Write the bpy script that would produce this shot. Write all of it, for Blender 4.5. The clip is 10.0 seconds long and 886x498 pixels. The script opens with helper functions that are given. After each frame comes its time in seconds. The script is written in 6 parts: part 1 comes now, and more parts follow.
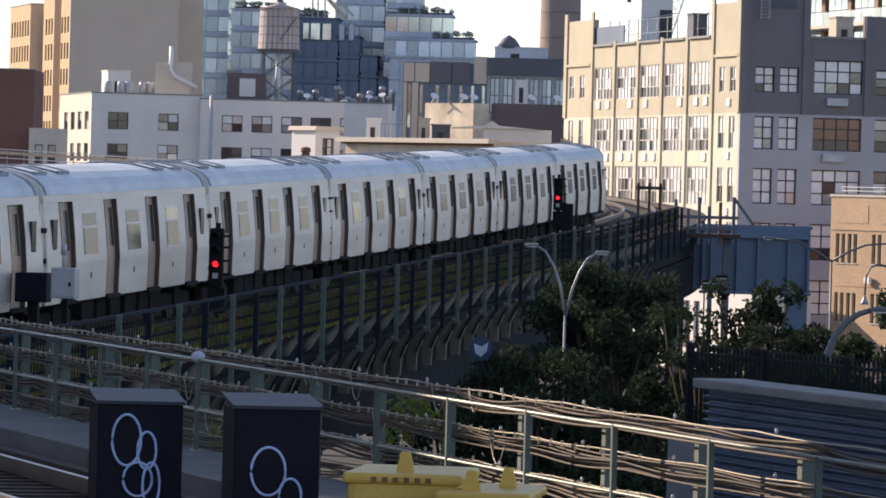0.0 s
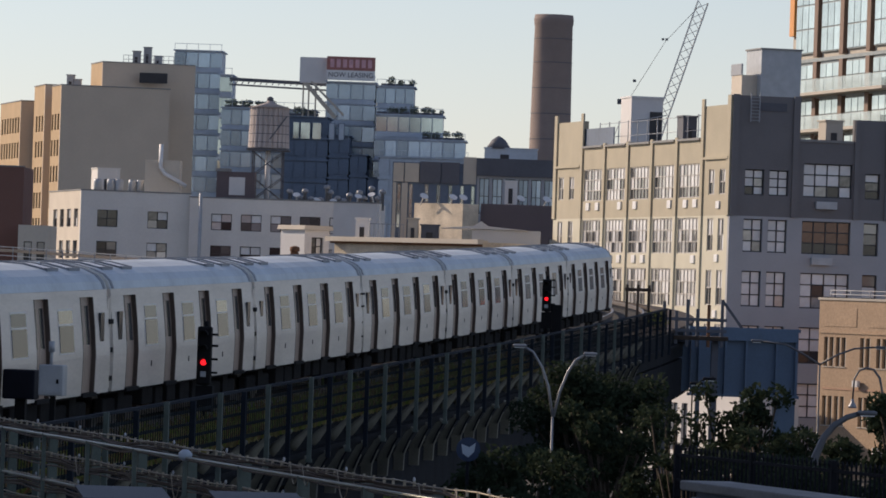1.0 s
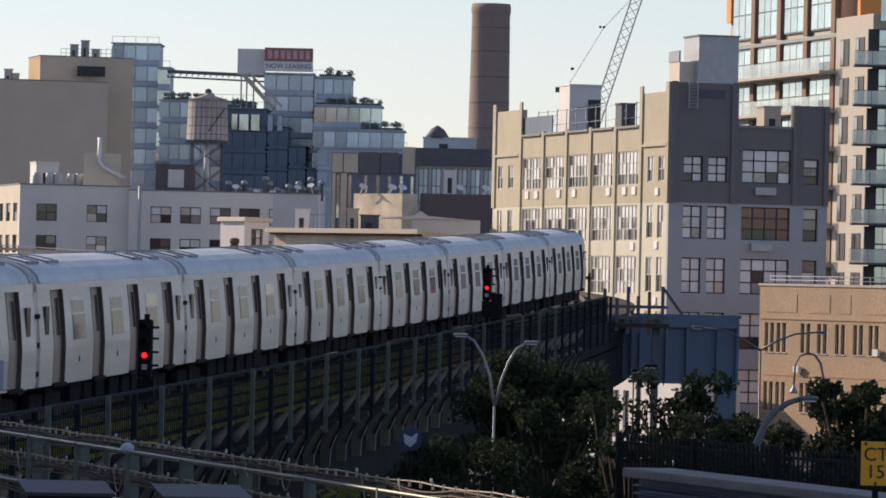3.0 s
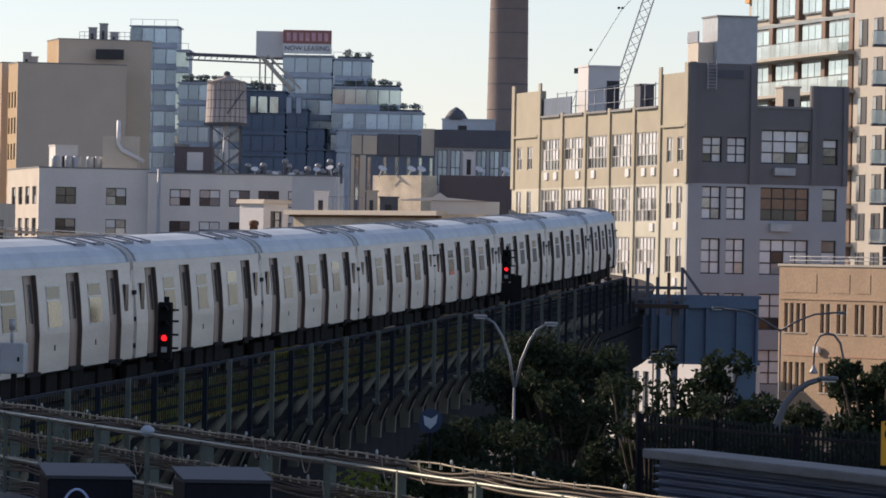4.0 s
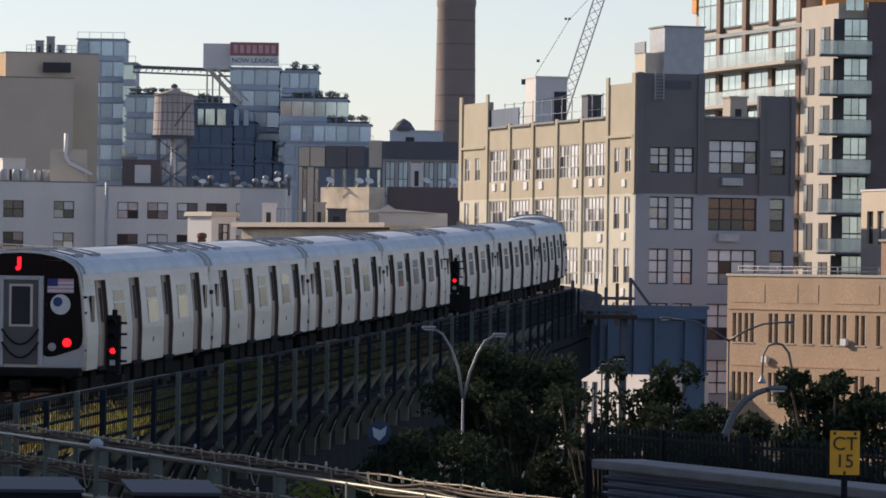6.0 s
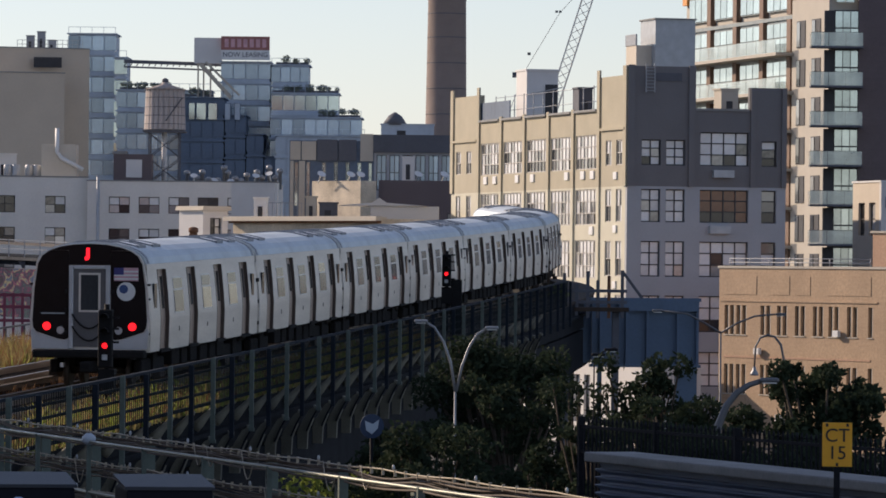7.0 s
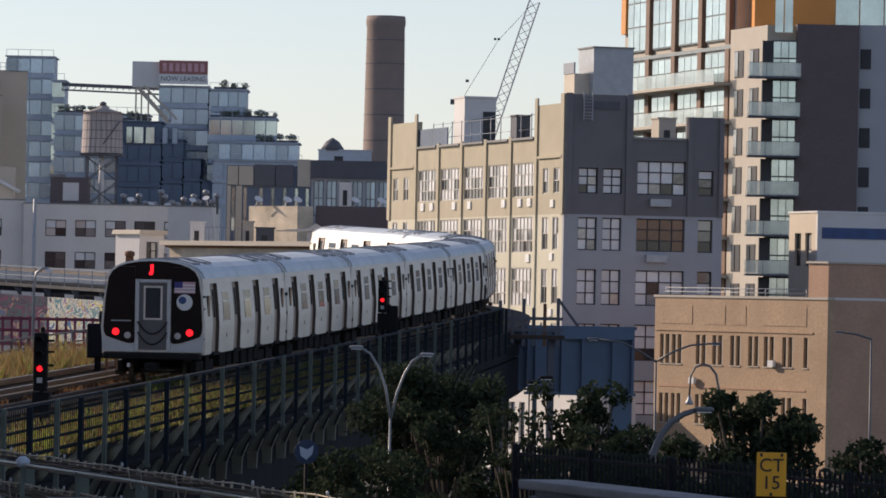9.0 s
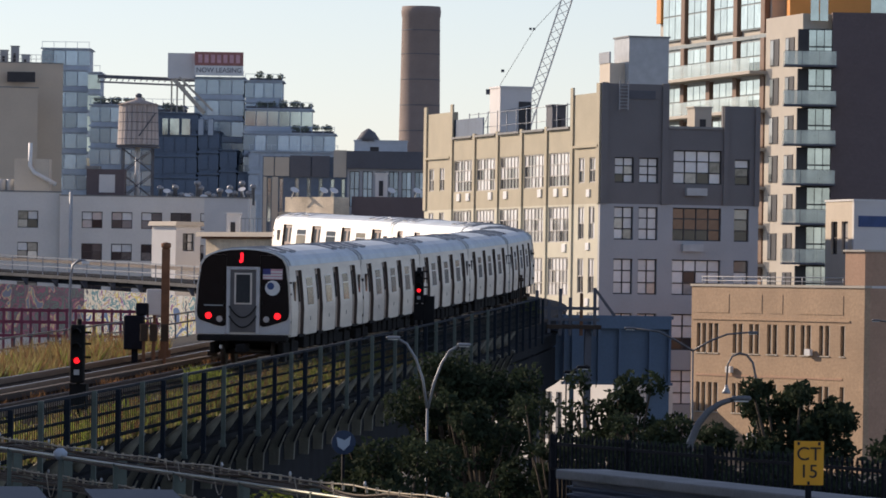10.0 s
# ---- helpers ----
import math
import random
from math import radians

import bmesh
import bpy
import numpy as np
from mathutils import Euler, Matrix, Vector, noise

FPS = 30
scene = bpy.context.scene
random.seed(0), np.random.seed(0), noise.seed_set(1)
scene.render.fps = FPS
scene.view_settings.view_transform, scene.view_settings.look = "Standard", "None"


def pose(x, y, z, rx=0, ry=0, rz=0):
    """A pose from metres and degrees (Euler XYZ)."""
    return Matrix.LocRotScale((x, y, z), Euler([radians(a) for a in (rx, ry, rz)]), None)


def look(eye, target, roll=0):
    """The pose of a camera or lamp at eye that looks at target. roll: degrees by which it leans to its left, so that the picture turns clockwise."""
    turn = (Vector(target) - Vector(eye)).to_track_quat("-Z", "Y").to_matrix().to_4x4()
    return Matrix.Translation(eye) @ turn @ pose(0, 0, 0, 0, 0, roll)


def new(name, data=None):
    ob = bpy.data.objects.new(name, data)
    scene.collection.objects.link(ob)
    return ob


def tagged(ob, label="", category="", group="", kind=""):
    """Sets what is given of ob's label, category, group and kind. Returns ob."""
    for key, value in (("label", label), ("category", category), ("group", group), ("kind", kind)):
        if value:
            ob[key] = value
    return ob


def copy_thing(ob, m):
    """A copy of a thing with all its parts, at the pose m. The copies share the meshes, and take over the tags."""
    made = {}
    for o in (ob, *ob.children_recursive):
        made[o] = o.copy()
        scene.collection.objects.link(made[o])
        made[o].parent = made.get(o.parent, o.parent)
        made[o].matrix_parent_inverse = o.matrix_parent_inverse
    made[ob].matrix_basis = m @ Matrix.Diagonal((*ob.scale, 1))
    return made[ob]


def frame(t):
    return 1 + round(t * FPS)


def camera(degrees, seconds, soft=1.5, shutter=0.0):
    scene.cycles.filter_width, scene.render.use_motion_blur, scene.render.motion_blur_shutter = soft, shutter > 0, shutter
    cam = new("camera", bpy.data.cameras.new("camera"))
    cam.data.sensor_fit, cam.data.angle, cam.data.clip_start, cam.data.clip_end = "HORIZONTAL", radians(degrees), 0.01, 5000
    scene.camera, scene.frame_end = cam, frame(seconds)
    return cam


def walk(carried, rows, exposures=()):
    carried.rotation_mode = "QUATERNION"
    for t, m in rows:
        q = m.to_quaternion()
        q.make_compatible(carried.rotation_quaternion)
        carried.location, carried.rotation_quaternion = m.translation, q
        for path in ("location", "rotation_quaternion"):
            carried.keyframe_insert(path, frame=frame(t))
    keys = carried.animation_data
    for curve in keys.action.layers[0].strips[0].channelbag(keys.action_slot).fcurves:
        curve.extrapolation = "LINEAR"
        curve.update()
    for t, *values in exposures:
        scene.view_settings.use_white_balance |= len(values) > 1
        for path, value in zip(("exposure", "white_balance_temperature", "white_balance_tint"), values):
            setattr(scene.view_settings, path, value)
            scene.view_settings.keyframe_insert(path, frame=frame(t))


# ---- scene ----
# ---- camera ----
cam = camera(9.881, 10.0, soft=1.7)
EYE = Vector((0.0, 0.0, 10.0))
# seconds, turn to the left, tilt upwards, roll, in degrees
AIM = [
    (0.0, 1.4387, -0.6285, 1.5263),
    (0.5, 1.5079, 0.2932, 1.6477),
    (1.0, 1.3453, 0.4951, 1.9868),
    (1.5, 0.7064, 0.4873, 1.9503),
    (2.0, 0.8640, 0.4041, 1.6606),
    (2.5, 0.9396, 0.3127, 1.5146),
    (2.7, 0.8003, 0.3447, 1.4609),
    (3.8, 0.6153, 0.4554, 1.2108),
    (4.0, 0.8820, 0.1906, 1.1147),
    (4.5, 0.5939, -0.1763, 1.1812),
    (5.0, -0.2806, -0.1534, 1.2372),
    (5.5, 0.0000, 0.3095, 1.0000),
    (5.7, 0.1656, 0.3531, 0.9710),
    (6.8, 0.5303, 0.2212, 0.6135),
    (7.0, 0.2111, 0.2551, 0.6062),
    (7.5, 0.0007, 0.5199, 0.6466),
    (8.0, 0.0690, 0.7025, 0.7081),
    (8.5, -0.5795, 0.6746, 1.1034),
    (9.0, -0.4951, 0.5620, 1.1568),
    (9.5, -0.1959, 0.5355, 0.9837),
    (10.0, -0.0915, 0.4453, 0.8918),
]

# seconds, stops: the clip's own exposure
LEVELS = ((0.0, 0.56), (0.5, 0.01), (1.0, -0.24), (2.5, -0.06), (4.0, 0.02), (4.5, 0.26), (5.0, 0.3), (5.5, -0.02), (7.5, -0.12), (8.0, -0.22), (9.0, -0.09), (10.0, 0.01))


def aim(turn, tilt, roll):
    way = Vector((-math.tan(radians(turn)), 1.0, math.tan(radians(tilt)) / math.cos(radians(turn))))
    return look(EYE, EYE + way * 100.0, roll)


walk(cam, [(t, aim(a, b, c)) for t, a, b, c in AIM], [(t, e, 6060, 20) for t, e in LEVELS])

# ---- light ----
SUN_TURN, SUN_HEIGHT = radians(-58), radians(24)
world = bpy.data.worlds.new("sky")
scene.world = world
world.use_nodes = True
sky = world.node_tree.nodes.new("ShaderNodeTexSky")
sky.sky_type = 'NISHITA'
sky.sun_disc = False
sky.sun_elevation, sky.sun_rotation = SUN_HEIGHT, SUN_TURN
sky.air_density, sky.dust_density, sky.ozone_density = 1.0, 0.2, 2.0
back = world.node_tree.nodes["Background"]
back.inputs["Strength"].default_value = 0.125
soft_sky = world.node_tree.nodes.new("ShaderNodeHueSaturation")
soft_sky.inputs["Saturation"].default_value = 0.72
world.node_tree.links.new(sky.outputs[0], soft_sky.inputs["Color"])
world.node_tree.links.new(soft_sky.outputs[0], back.inputs[0])
sun_dir = Vector((math.sin(SUN_TURN) * math.cos(SUN_HEIGHT), math.cos(SUN_TURN) * math.cos(SUN_HEIGHT), math.sin(SUN_HEIGHT)))
sun = new("sun", bpy.data.lights.new("sun", "SUN"))
sun.data.energy, sun.data.angle, sun.data.color = 5.0, radians(0.5), (1.0, 0.81, 0.55)
sun.matrix_world = look(sun_dir * 100, (0, 0, 0))


# ---- materials ----
def mat(name, color, rough=0.7, metal=0.0, var=0.25, scale=1.5, bump=0.15, fine=14.0, emit=None, rand=0.0, spec=0.5, stretch=(1, 1, 1)):
    m = bpy.data.materials.new(name)
    m.use_nodes = True
    nt = m.node_tree
    n, l = nt.nodes, nt.links
    b = n["Principled BSDF"]
    b.inputs["Roughness"].default_value, b.inputs["Metallic"].default_value = rough, metal
    b.inputs["Specular IOR Level"].default_value = spec
    tc = n.new("ShaderNodeTexCoord")
    mp = n.new("ShaderNodeMapping")
    mp.inputs["Scale"].default_value = stretch
    l.new(tc.outputs["Object"], mp.inputs[0])
    big, small = n.new("ShaderNodeTexNoise"), n.new("ShaderNodeTexNoise")
    big.inputs["Scale"].default_value, small.inputs["Scale"].default_value = scale, scale * fine
    big.inputs["Detail"].default_value, small.inputs["Detail"].default_value = 5, 3
    for t in (big, small):
        l.new(mp.outputs[0], t.inputs["Vector"])
    add = n.new("ShaderNodeMath")
    add.operation = "MULTIPLY_ADD"
    l.new(small.outputs[0], add.inputs[0])
    add.inputs[1].default_value = 0.45
    l.new(big.outputs[0], add.inputs[2])
    src = add.outputs[0]
    if rand:
        info = n.new("ShaderNodeObjectInfo")
        more = n.new("ShaderNodeMath")
        more.operation = "MULTIPLY_ADD"
        l.new(info.outputs["Random"], more.inputs[0])
        more.inputs[1].default_value = rand
        l.new(src, more.inputs[2])
        src = more.outputs[0]
    ramp = n.new("ShaderNodeMapRange")
    ramp.inputs[1].default_value, ramp.inputs[2].default_value = 0.4, 1.05 + rand
    l.new(src, ramp.inputs[0])
    mix = n.new("ShaderNodeMix")
    mix.data_type = "RGBA"
    l.new(ramp.outputs[0], mix.inputs[0])
    mix.inputs[6].default_value = (*[c * (1 - var) for c in color], 1)
    mix.inputs[7].default_value = (*[min(1, c * (1 + var)) for c in color], 1)
    l.new(mix.outputs[2], b.inputs["Base Color"])
    if bump:
        bp = n.new("ShaderNodeBump")
        bp.inputs["Strength"].default_value, bp.inputs["Distance"].default_value = bump, 0.02
        l.new(small.outputs[0], bp.inputs["Height"])
        l.new(bp.outputs[0], b.inputs["Normal"])
    if emit:
        b.inputs["Emission Color"].default_value = (*color, 1)
        b.inputs["Emission Strength"].default_value = emit
    return m


def brick_mat(name, c1, c2, mortar, size=(0.22, 0.07), var=0.2):
    """Courses too fine to tell apart at this distance."""
    m = mat(name, c1, 0.85, var=var, scale=0.6)
    nt = m.node_tree
    n, l = nt.nodes, nt.links
    mix = n["Principled BSDF"].inputs["Base Color"].links[0].from_node
    noise_t = n.new("ShaderNodeTexNoise")
    noise_t.inputs["Scale"].default_value = 7.0
    l.new(n["Mapping"].outputs[0], noise_t.inputs["Vector"])
    m2 = n.new("ShaderNodeMix")
    m2.data_type = "RGBA"
    noise_t.inputs["Detail"].default_value = 6.0
    spread = n.new("ShaderNodeMapRange")
    spread.inputs[1].default_value, spread.inputs[2].default_value = 0.15, 0.85
    l.new(noise_t.outputs[0], spread.inputs[0])
    l.new(spread.outputs[0], m2.inputs[0])
    l.new(mix.outputs[2], m2.inputs[6])
    m2.inputs[7].default_value = (*c2, 1)
    wave = n.new("ShaderNodeTexWave")
    wave.bands_direction = "Z"
    wave.inputs["Scale"].default_value = 0.32 / size[1]
    wave.inputs["Distortion"].default_value = 0.6
    l.new(n["Mapping"].outputs[0], wave.inputs["Vector"])
    r = n.new("ShaderNodeMapRange")
    r.inputs[1].default_value, r.inputs[2].default_value, r.inputs[4].default_value = 0.0, 0.25, 1.0
    l.new(wave.outputs[1], r.inputs[0])
    m3 = n.new("ShaderNodeMix")
    m3.data_type = "RGBA"
    l.new(r.outputs[0], m3.inputs[0])
    m3.inputs[6].default_value = (*mortar, 1)
    l.new(m2.outputs[2], m3.inputs[7])
    l.new(m3.outputs[2], n["Principled BSDF"].inputs["Base Color"])
    return m


STEEL = mat("stainless_steel", (0.70, 0.655, 0.605), 0.54, 0.84, 0.16, 0.8, 0.08, stretch=(0.3, 1, 2), spec=0.3)
# stainless door leaves browned to carry the shade of their recess
DOOR_STEEL_SHADED = mat("shaded_door_steel", (0.36, 0.27, 0.215), 0.45, 0.1, 0.16, 1.0, 0.04)
ROOF_STEEL = mat("roof_steel", (0.58, 0.63, 0.66), 0.58, 0.6, 0.2, 0.7, 0.05, stretch=(1, 0.4, 1))
ROOF_GREY = mat("roof_vent_grey", (0.24, 0.26, 0.29), 0.6, 0.2)
BLACK_MASK = mat("black_end_mask", (0.007, 0.007, 0.009), 0.22, 0.0, 0.3, 3, 0.0, spec=0.2)
UNDER = mat("underfloor_black", (0.018, 0.017, 0.017), 0.9, 0.0, 0.4, 3, 0.3, spec=0.15)
RUBBER = mat("black_rubber", (0.018, 0.018, 0.02), 0.7, 0, 0.3, 4, 0.1)
WHEEL = mat("wheel_steel", (0.10, 0.085, 0.075), 0.5, 0.7)
CAB_PALE = mat("cab_pale_paint", (0.50, 0.50, 0.51), 0.45, 0.1, 0.12, 2, 0.05)
# amber put into some panes in place of warm light in the glass
CAR_GLASS_WARM = mat("car_window_painted_amber", (0.22, 0.165, 0.085), 0.15, 0.0, 0.6, 1.6, 0.0, rand=0.3, spec=0.3)
CAR_GLASS = mat("car_window_glass", (0.05, 0.055, 0.06), 0.15, 0.0, 0.7, 0.9, 0.0, rand=0.8, spec=0.06)
WINDOW_ALU = mat("window_aluminium", (0.58, 0.58, 0.58), 0.4, 0.4, 0.1, 2)
# jamb strips coloured dark for the shadow at the doorway edges
JAMB = mat("shaded_door_jamb", (0.085, 0.062, 0.05), 0.6, 0.2, 0.3, 3, 0.1)
HATCH = mat("pale_hatch", (0.72, 0.73, 0.74), 0.4, 0.2, 0.15, 1.5, 0.05)
RED_LAMP = mat("red_lamp_lens", (1.0, 0.012, 0.015), 0.3, 0, 0, emit=1.9, bump=0)
RED_SIGN = mat("red_led_sign", (0.9, 0.012, 0.02), 0.4, 0, 0, emit=1.8, bump=0)
CLEAR_LENS = mat("headlight_lens", (0.55, 0.58, 0.60), 0.15, 0.3, 0.1, 5, 0.0)
FLAG_RED = mat("flag_rose", (0.62, 0.36, 0.40), 0.6)
FLAG_BLUE = mat("flag_blue", (0.05, 0.05, 0.20), 0.6)
WHITE = mat("white_paint", (0.74, 0.74, 0.73), 0.55, 0, 0.08)
SIGN_BLUE = mat("dull_blue_sign", (0.02, 0.04, 0.09), 0.6)
BLUE = mat("blue_paint", (0.035, 0.075, 0.21), 0.5)
FENCE_GREEN = mat("green_steel_paint", (0.10, 0.127, 0.11), 0.75, 0.0, 0.3, 2.0, 0.2)
FENCE_DARK = mat("dark_blue_steel", (0.016, 0.022, 0.032), 0.85, 0.0, 0.3, 2.0, 0.2, spec=0.15)
MESH_DARK = mat("dark_mesh_rail", (0.022, 0.028, 0.031), 0.95, 0.0, 0.3, 2.0, 0.1, spec=0.1)
VIADUCT = mat("viaduct_steel", (0.017, 0.019, 0.023), 0.9, 0.0, 0.4, 1.2, 0.3, spec=0.1)
BRACKET = mat("bracket_paint", (0.17, 0.16, 0.12), 0.75, 0.0, 0.35, 1.4, 0.3)
GIRDER_BLUE = mat("blue_girder_paint", (0.10, 0.15, 0.225), 0.55, 0.1, 0.2, 0.6, 0.15)
TIMBER = mat("weathered_timber", (0.055, 0.038, 0.027), 0.9, 0, 0.4, 2.0, 0.5, rand=0.3)
BALLAST = mat("dirty_deck", (0.04, 0.035, 0.028), 0.95, 0, 0.4, 2.5, 0.6)
RAIL = mat("rail_steel", (0.24, 0.20, 0.17), 0.38, 0.8, 0.2, 2)
RUST = mat("rusty_steel", (0.20, 0.10, 0.055), 0.85, 0.2, 0.4, 2.5, 0.4)
SIGNAL_BLACK = mat("signal_black", (0.010, 0.010, 0.011), 0.7, 0.0, 0.3, 4, 0.1, spec=0.15)
CABINET_GREY = mat("cabinet_grey", (0.42, 0.44, 0.46), 0.5, 0.2, 0.15, 2)
CABINET_BLACK = mat("cabinet_black", (0.010, 0.011, 0.018), 0.7, 0.0, 0.35, 2.5, 0.1, spec=0.15)
CABINET_TOP = mat("cabinet_lid", (0.02, 0.024, 0.035), 0.6, 0.0, 0.2, 3)
CHALK = mat("pale_blue_spray_paint", (0.42, 0.52, 0.80), 0.7, 0, 0.25, 6)
YELLOW = mat("yellow_enamel", (0.58, 0.38, 0.07), 0.5, 0.0, 0.2, 3, 0.15)
YELLOW_SIGN = mat("yellow_sign", (0.85, 0.40, 0.01), 0.5, 0, 0.08, 3, 0.02)
BLACK_PAINT = mat("black_paint", (0.015, 0.015, 0.016), 0.6)
PIPE = mat("galvanised_pipe", (0.28, 0.29, 0.24), 0.45, 0.35, 0.2, 3, 0.1)
STRUT_PAINT = mat("pale_strut_paint", (0.21, 0.20, 0.155), 0.8, 0, 0.35, 3.0, 0.3)
CABLE = mat("cable_sheath", (0.12, 0.095, 0.075), 0.75, 0, 0.5, 6, 0.3, rand=0.5)
CABLE_PALE = mat("messenger_wire", (0.34, 0.30, 0.23), 0.5, 0.3, 0.2, 6, 0.1)
CONCRETE = mat("concrete", (0.26, 0.26, 0.255), 0.9, 0, 0.2, 1.2, 0.35)
LAMP_GREY = mat("lamp_aluminium", (0.30, 0.31, 0.33), 0.45, 0.2, 0.1, 2)
DARK_CONCRETE = mat("stained_concrete", (0.12, 0.12, 0.12), 0.9, 0, 0.3, 1.2, 0.35)
COPING = mat("weathered_coping", (0.23, 0.23, 0.225), 0.9, 0, 0.3, 1.2, 0.35)
DULL_STEEL = mat("dull_door_steel", (0.13, 0.125, 0.13), 0.5, 0.3, 0.2, 2)
LAMP_DARK = mat("lamp_grey_paint", (0.13, 0.135, 0.145), 0.5, 0.2, 0.2, 2)
ASPHALT = mat("asphalt", (0.05, 0.05, 0.052), 0.9, 0, 0.3, 0.8, 0.4)
IRON = mat("black_iron", (0.012, 0.013, 0.017), 0.7, 0.0, spec=0.15)
CORRUGATED = mat("corrugated_blue_grey", (0.125, 0.16, 0.235), 0.55, 0.2, 0.25, 1.2, 0.1)
LEAF = mat("leaf_green", (0.034, 0.048, 0.028), 0.85, 0, 0.5, 2.0, 0.0, spec=0.08)
# leaf green paled to put distance haze on the terrace shrubs
LEAF_HAZE = mat("hazed_terrace_leaf", (0.20, 0.23, 0.19), 0.85, 0, 0.4, 2.0, 0.0, spec=0.08)
LEAF_YELLOW = mat("leaf_lime", (0.22, 0.26, 0.05), 0.6, 0, 0.4, 2.0, 0.0)
BARK = mat("bark", (0.07, 0.055, 0.04), 0.95, 0, 0.4, 3, 0.6)
GRASS = mat("dry_grass", (0.30, 0.25, 0.10), 0.8, 0, 0.7, 0.7, 0.0)
GRASS_RUSTY = mat("rusty_dead_stems", (0.24, 0.13, 0.06), 0.85, 0, 0.5, 1.2, 0.0)


def let_light_through(m, share):
    """Thin blades glow when the sun stands behind them."""
    n, l = m.node_tree.nodes, m.node_tree.links
    base = n["Principled BSDF"]
    thin, both = n.new("ShaderNodeBsdfTranslucent"), n.new("ShaderNodeMixShader")
    l.new(base.inputs["Base Color"].links[0].from_socket, thin.inputs["Color"])
    both.inputs[0].default_value = share
    l.new(base.outputs[0], both.inputs[1])
    l.new(thin.outputs[0], both.inputs[2])
    l.new(both.outputs[0], n["Material Output"].inputs["Surface"])


let_light_through(GRASS, 0.5)
let_light_through(GRASS_RUSTY, 0.4)
let_light_through(LEAF_YELLOW, 0.5)
let_light_through(LEAF, 0.25)

# loft's two paints, warmed and lightened for the sunny side
LOFT_LOWER_SUNLIT = mat("loft_lower_paint_sunlit", (0.57, 0.54, 0.43), 0.85, 0, 0.10, 0.5, 0.25)
LOFT_UPPER_SUNLIT = mat("loft_upper_paint_sunlit", (0.43, 0.385, 0.285), 0.85, 0, 0.12, 0.5, 0.25)
# the same two paints darkened for the shaded front; grey also serves elsewhere
LOFT_SHADE_GREY = mat("loft_lower_shaded_and_plain_grey", (0.39, 0.40, 0.42), 0.85, 0, 0.08, 0.5, 0.2)
LOFT_UPPER_SHADED = mat("loft_upper_paint_shaded", (0.175, 0.17, 0.175), 0.85, 0, 0.10, 0.5, 0.2)
TAN_STUCCO = mat("tan_stucco", (0.60, 0.50, 0.39), 0.9, 0, 0.08, 0.25, 0.2)
TAN_BRICK = mat("ochre_brick", (0.50, 0.36, 0.21), 0.9, 0, 0.12, 0.4, 0.2)
GREY_STUCCO = mat("grey_stucco", (0.75, 0.72, 0.67), 0.9, 0, 0.10, 0.3, 0.2)
CREAM = mat("cream_stucco", (0.63, 0.56, 0.46), 0.9, 0, 0.10, 0.3, 0.2)
BROWN_BRICK = brick_mat("brown_brick", (0.52, 0.355, 0.22), (0.30, 0.195, 0.12), (0.48, 0.375, 0.265), var=0.35)
SIDE_BRICK = brick_mat("red_brown_brick", (0.52, 0.32, 0.21), (0.38, 0.22, 0.14), (0.46, 0.33, 0.24), var=0.3)
STAINED = mat("stained_render", (0.60, 0.51, 0.39), 0.9, 0, 0.45, 0.5, 0.3)
DARK_BRICK = brick_mat("dark_purple_brick", (0.15, 0.115, 0.12), (0.105, 0.08, 0.085), (0.19, 0.16, 0.16))
RED_BRICK = brick_mat("dull_red_brick", (0.20, 0.09, 0.065), (0.14, 0.06, 0.05), (0.24, 0.17, 0.14))
CHIM_BRICK = brick_mat("chimney_brick", (0.30, 0.225, 0.19), (0.22, 0.165, 0.145), (0.30, 0.26, 0.235))
STONE_PALE = mat("pale_stone_cladding", (0.48, 0.435, 0.365), 0.8, 0, 0.08, 0.6, 0.15)
ORANGE = mat("orange_cladding", (0.70, 0.30, 0.07), 0.6, 0, 0.08, 0.4, 0.05)
WHITE_WALL = mat("white_wall", (0.70, 0.68, 0.66), 0.8, 0, 0.07, 0.5, 0.1)
# glass colour lightened for the haze over the far house
BLUE_GLASS = mat("blue_curtain_glass", (0.42, 0.52, 0.61), 0.16, 0.35, 0.5, 0.12, 0.0, rand=1.3)
GREEN_GLASS = mat("green_window_glass", (0.52, 0.60, 0.61), 0.06, 0.7, 0.4, 0.5, 0.0, rand=0.5)
CLEAR_BALC = mat("balcony_glass", (0.58, 0.66, 0.65), 0.12, 0.25, 0.2, 0.6, 0.0)
CLEAR_BALC.node_tree.nodes["Principled BSDF"].inputs["Alpha"].default_value = 0.5
# pale blue that carries distance haze on the far house
HAZE_BLUE = mat("blue_grey_haze_tone", (0.44, 0.50, 0.57), 0.6, 0, 0.2, 0.15, 0.1)
NAVY = mat("navy_cladding", (0.105, 0.145, 0.21), 0.6, 0, 0.3, 0.2, 0.1)
MULLION = mat("grey_green_mullion", (0.25, 0.28, 0.28), 0.5, 0.2)
PIER_BROWN = mat("brown_pier_cladding", (0.20, 0.125, 0.085), 0.7, 0, 0.2, 0.8, 0.1)
TANK_STEEL = mat("weathered_tank_steel", (0.13, 0.135, 0.15), 0.8, 0, 0.3)
SLATE = mat("slate_cladding", (0.10, 0.105, 0.125), 0.7, 0, 0.2, 0.3, 0.1)
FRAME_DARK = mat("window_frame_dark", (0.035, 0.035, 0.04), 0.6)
FRAME_PALE = mat("window_frame_pale", (0.42, 0.40, 0.37), 0.6)
PANE = mat("window_pane", (0.20, 0.205, 0.21), 0.08, 0.2, 0.92, 0.9, 0.0, rand=2.6)
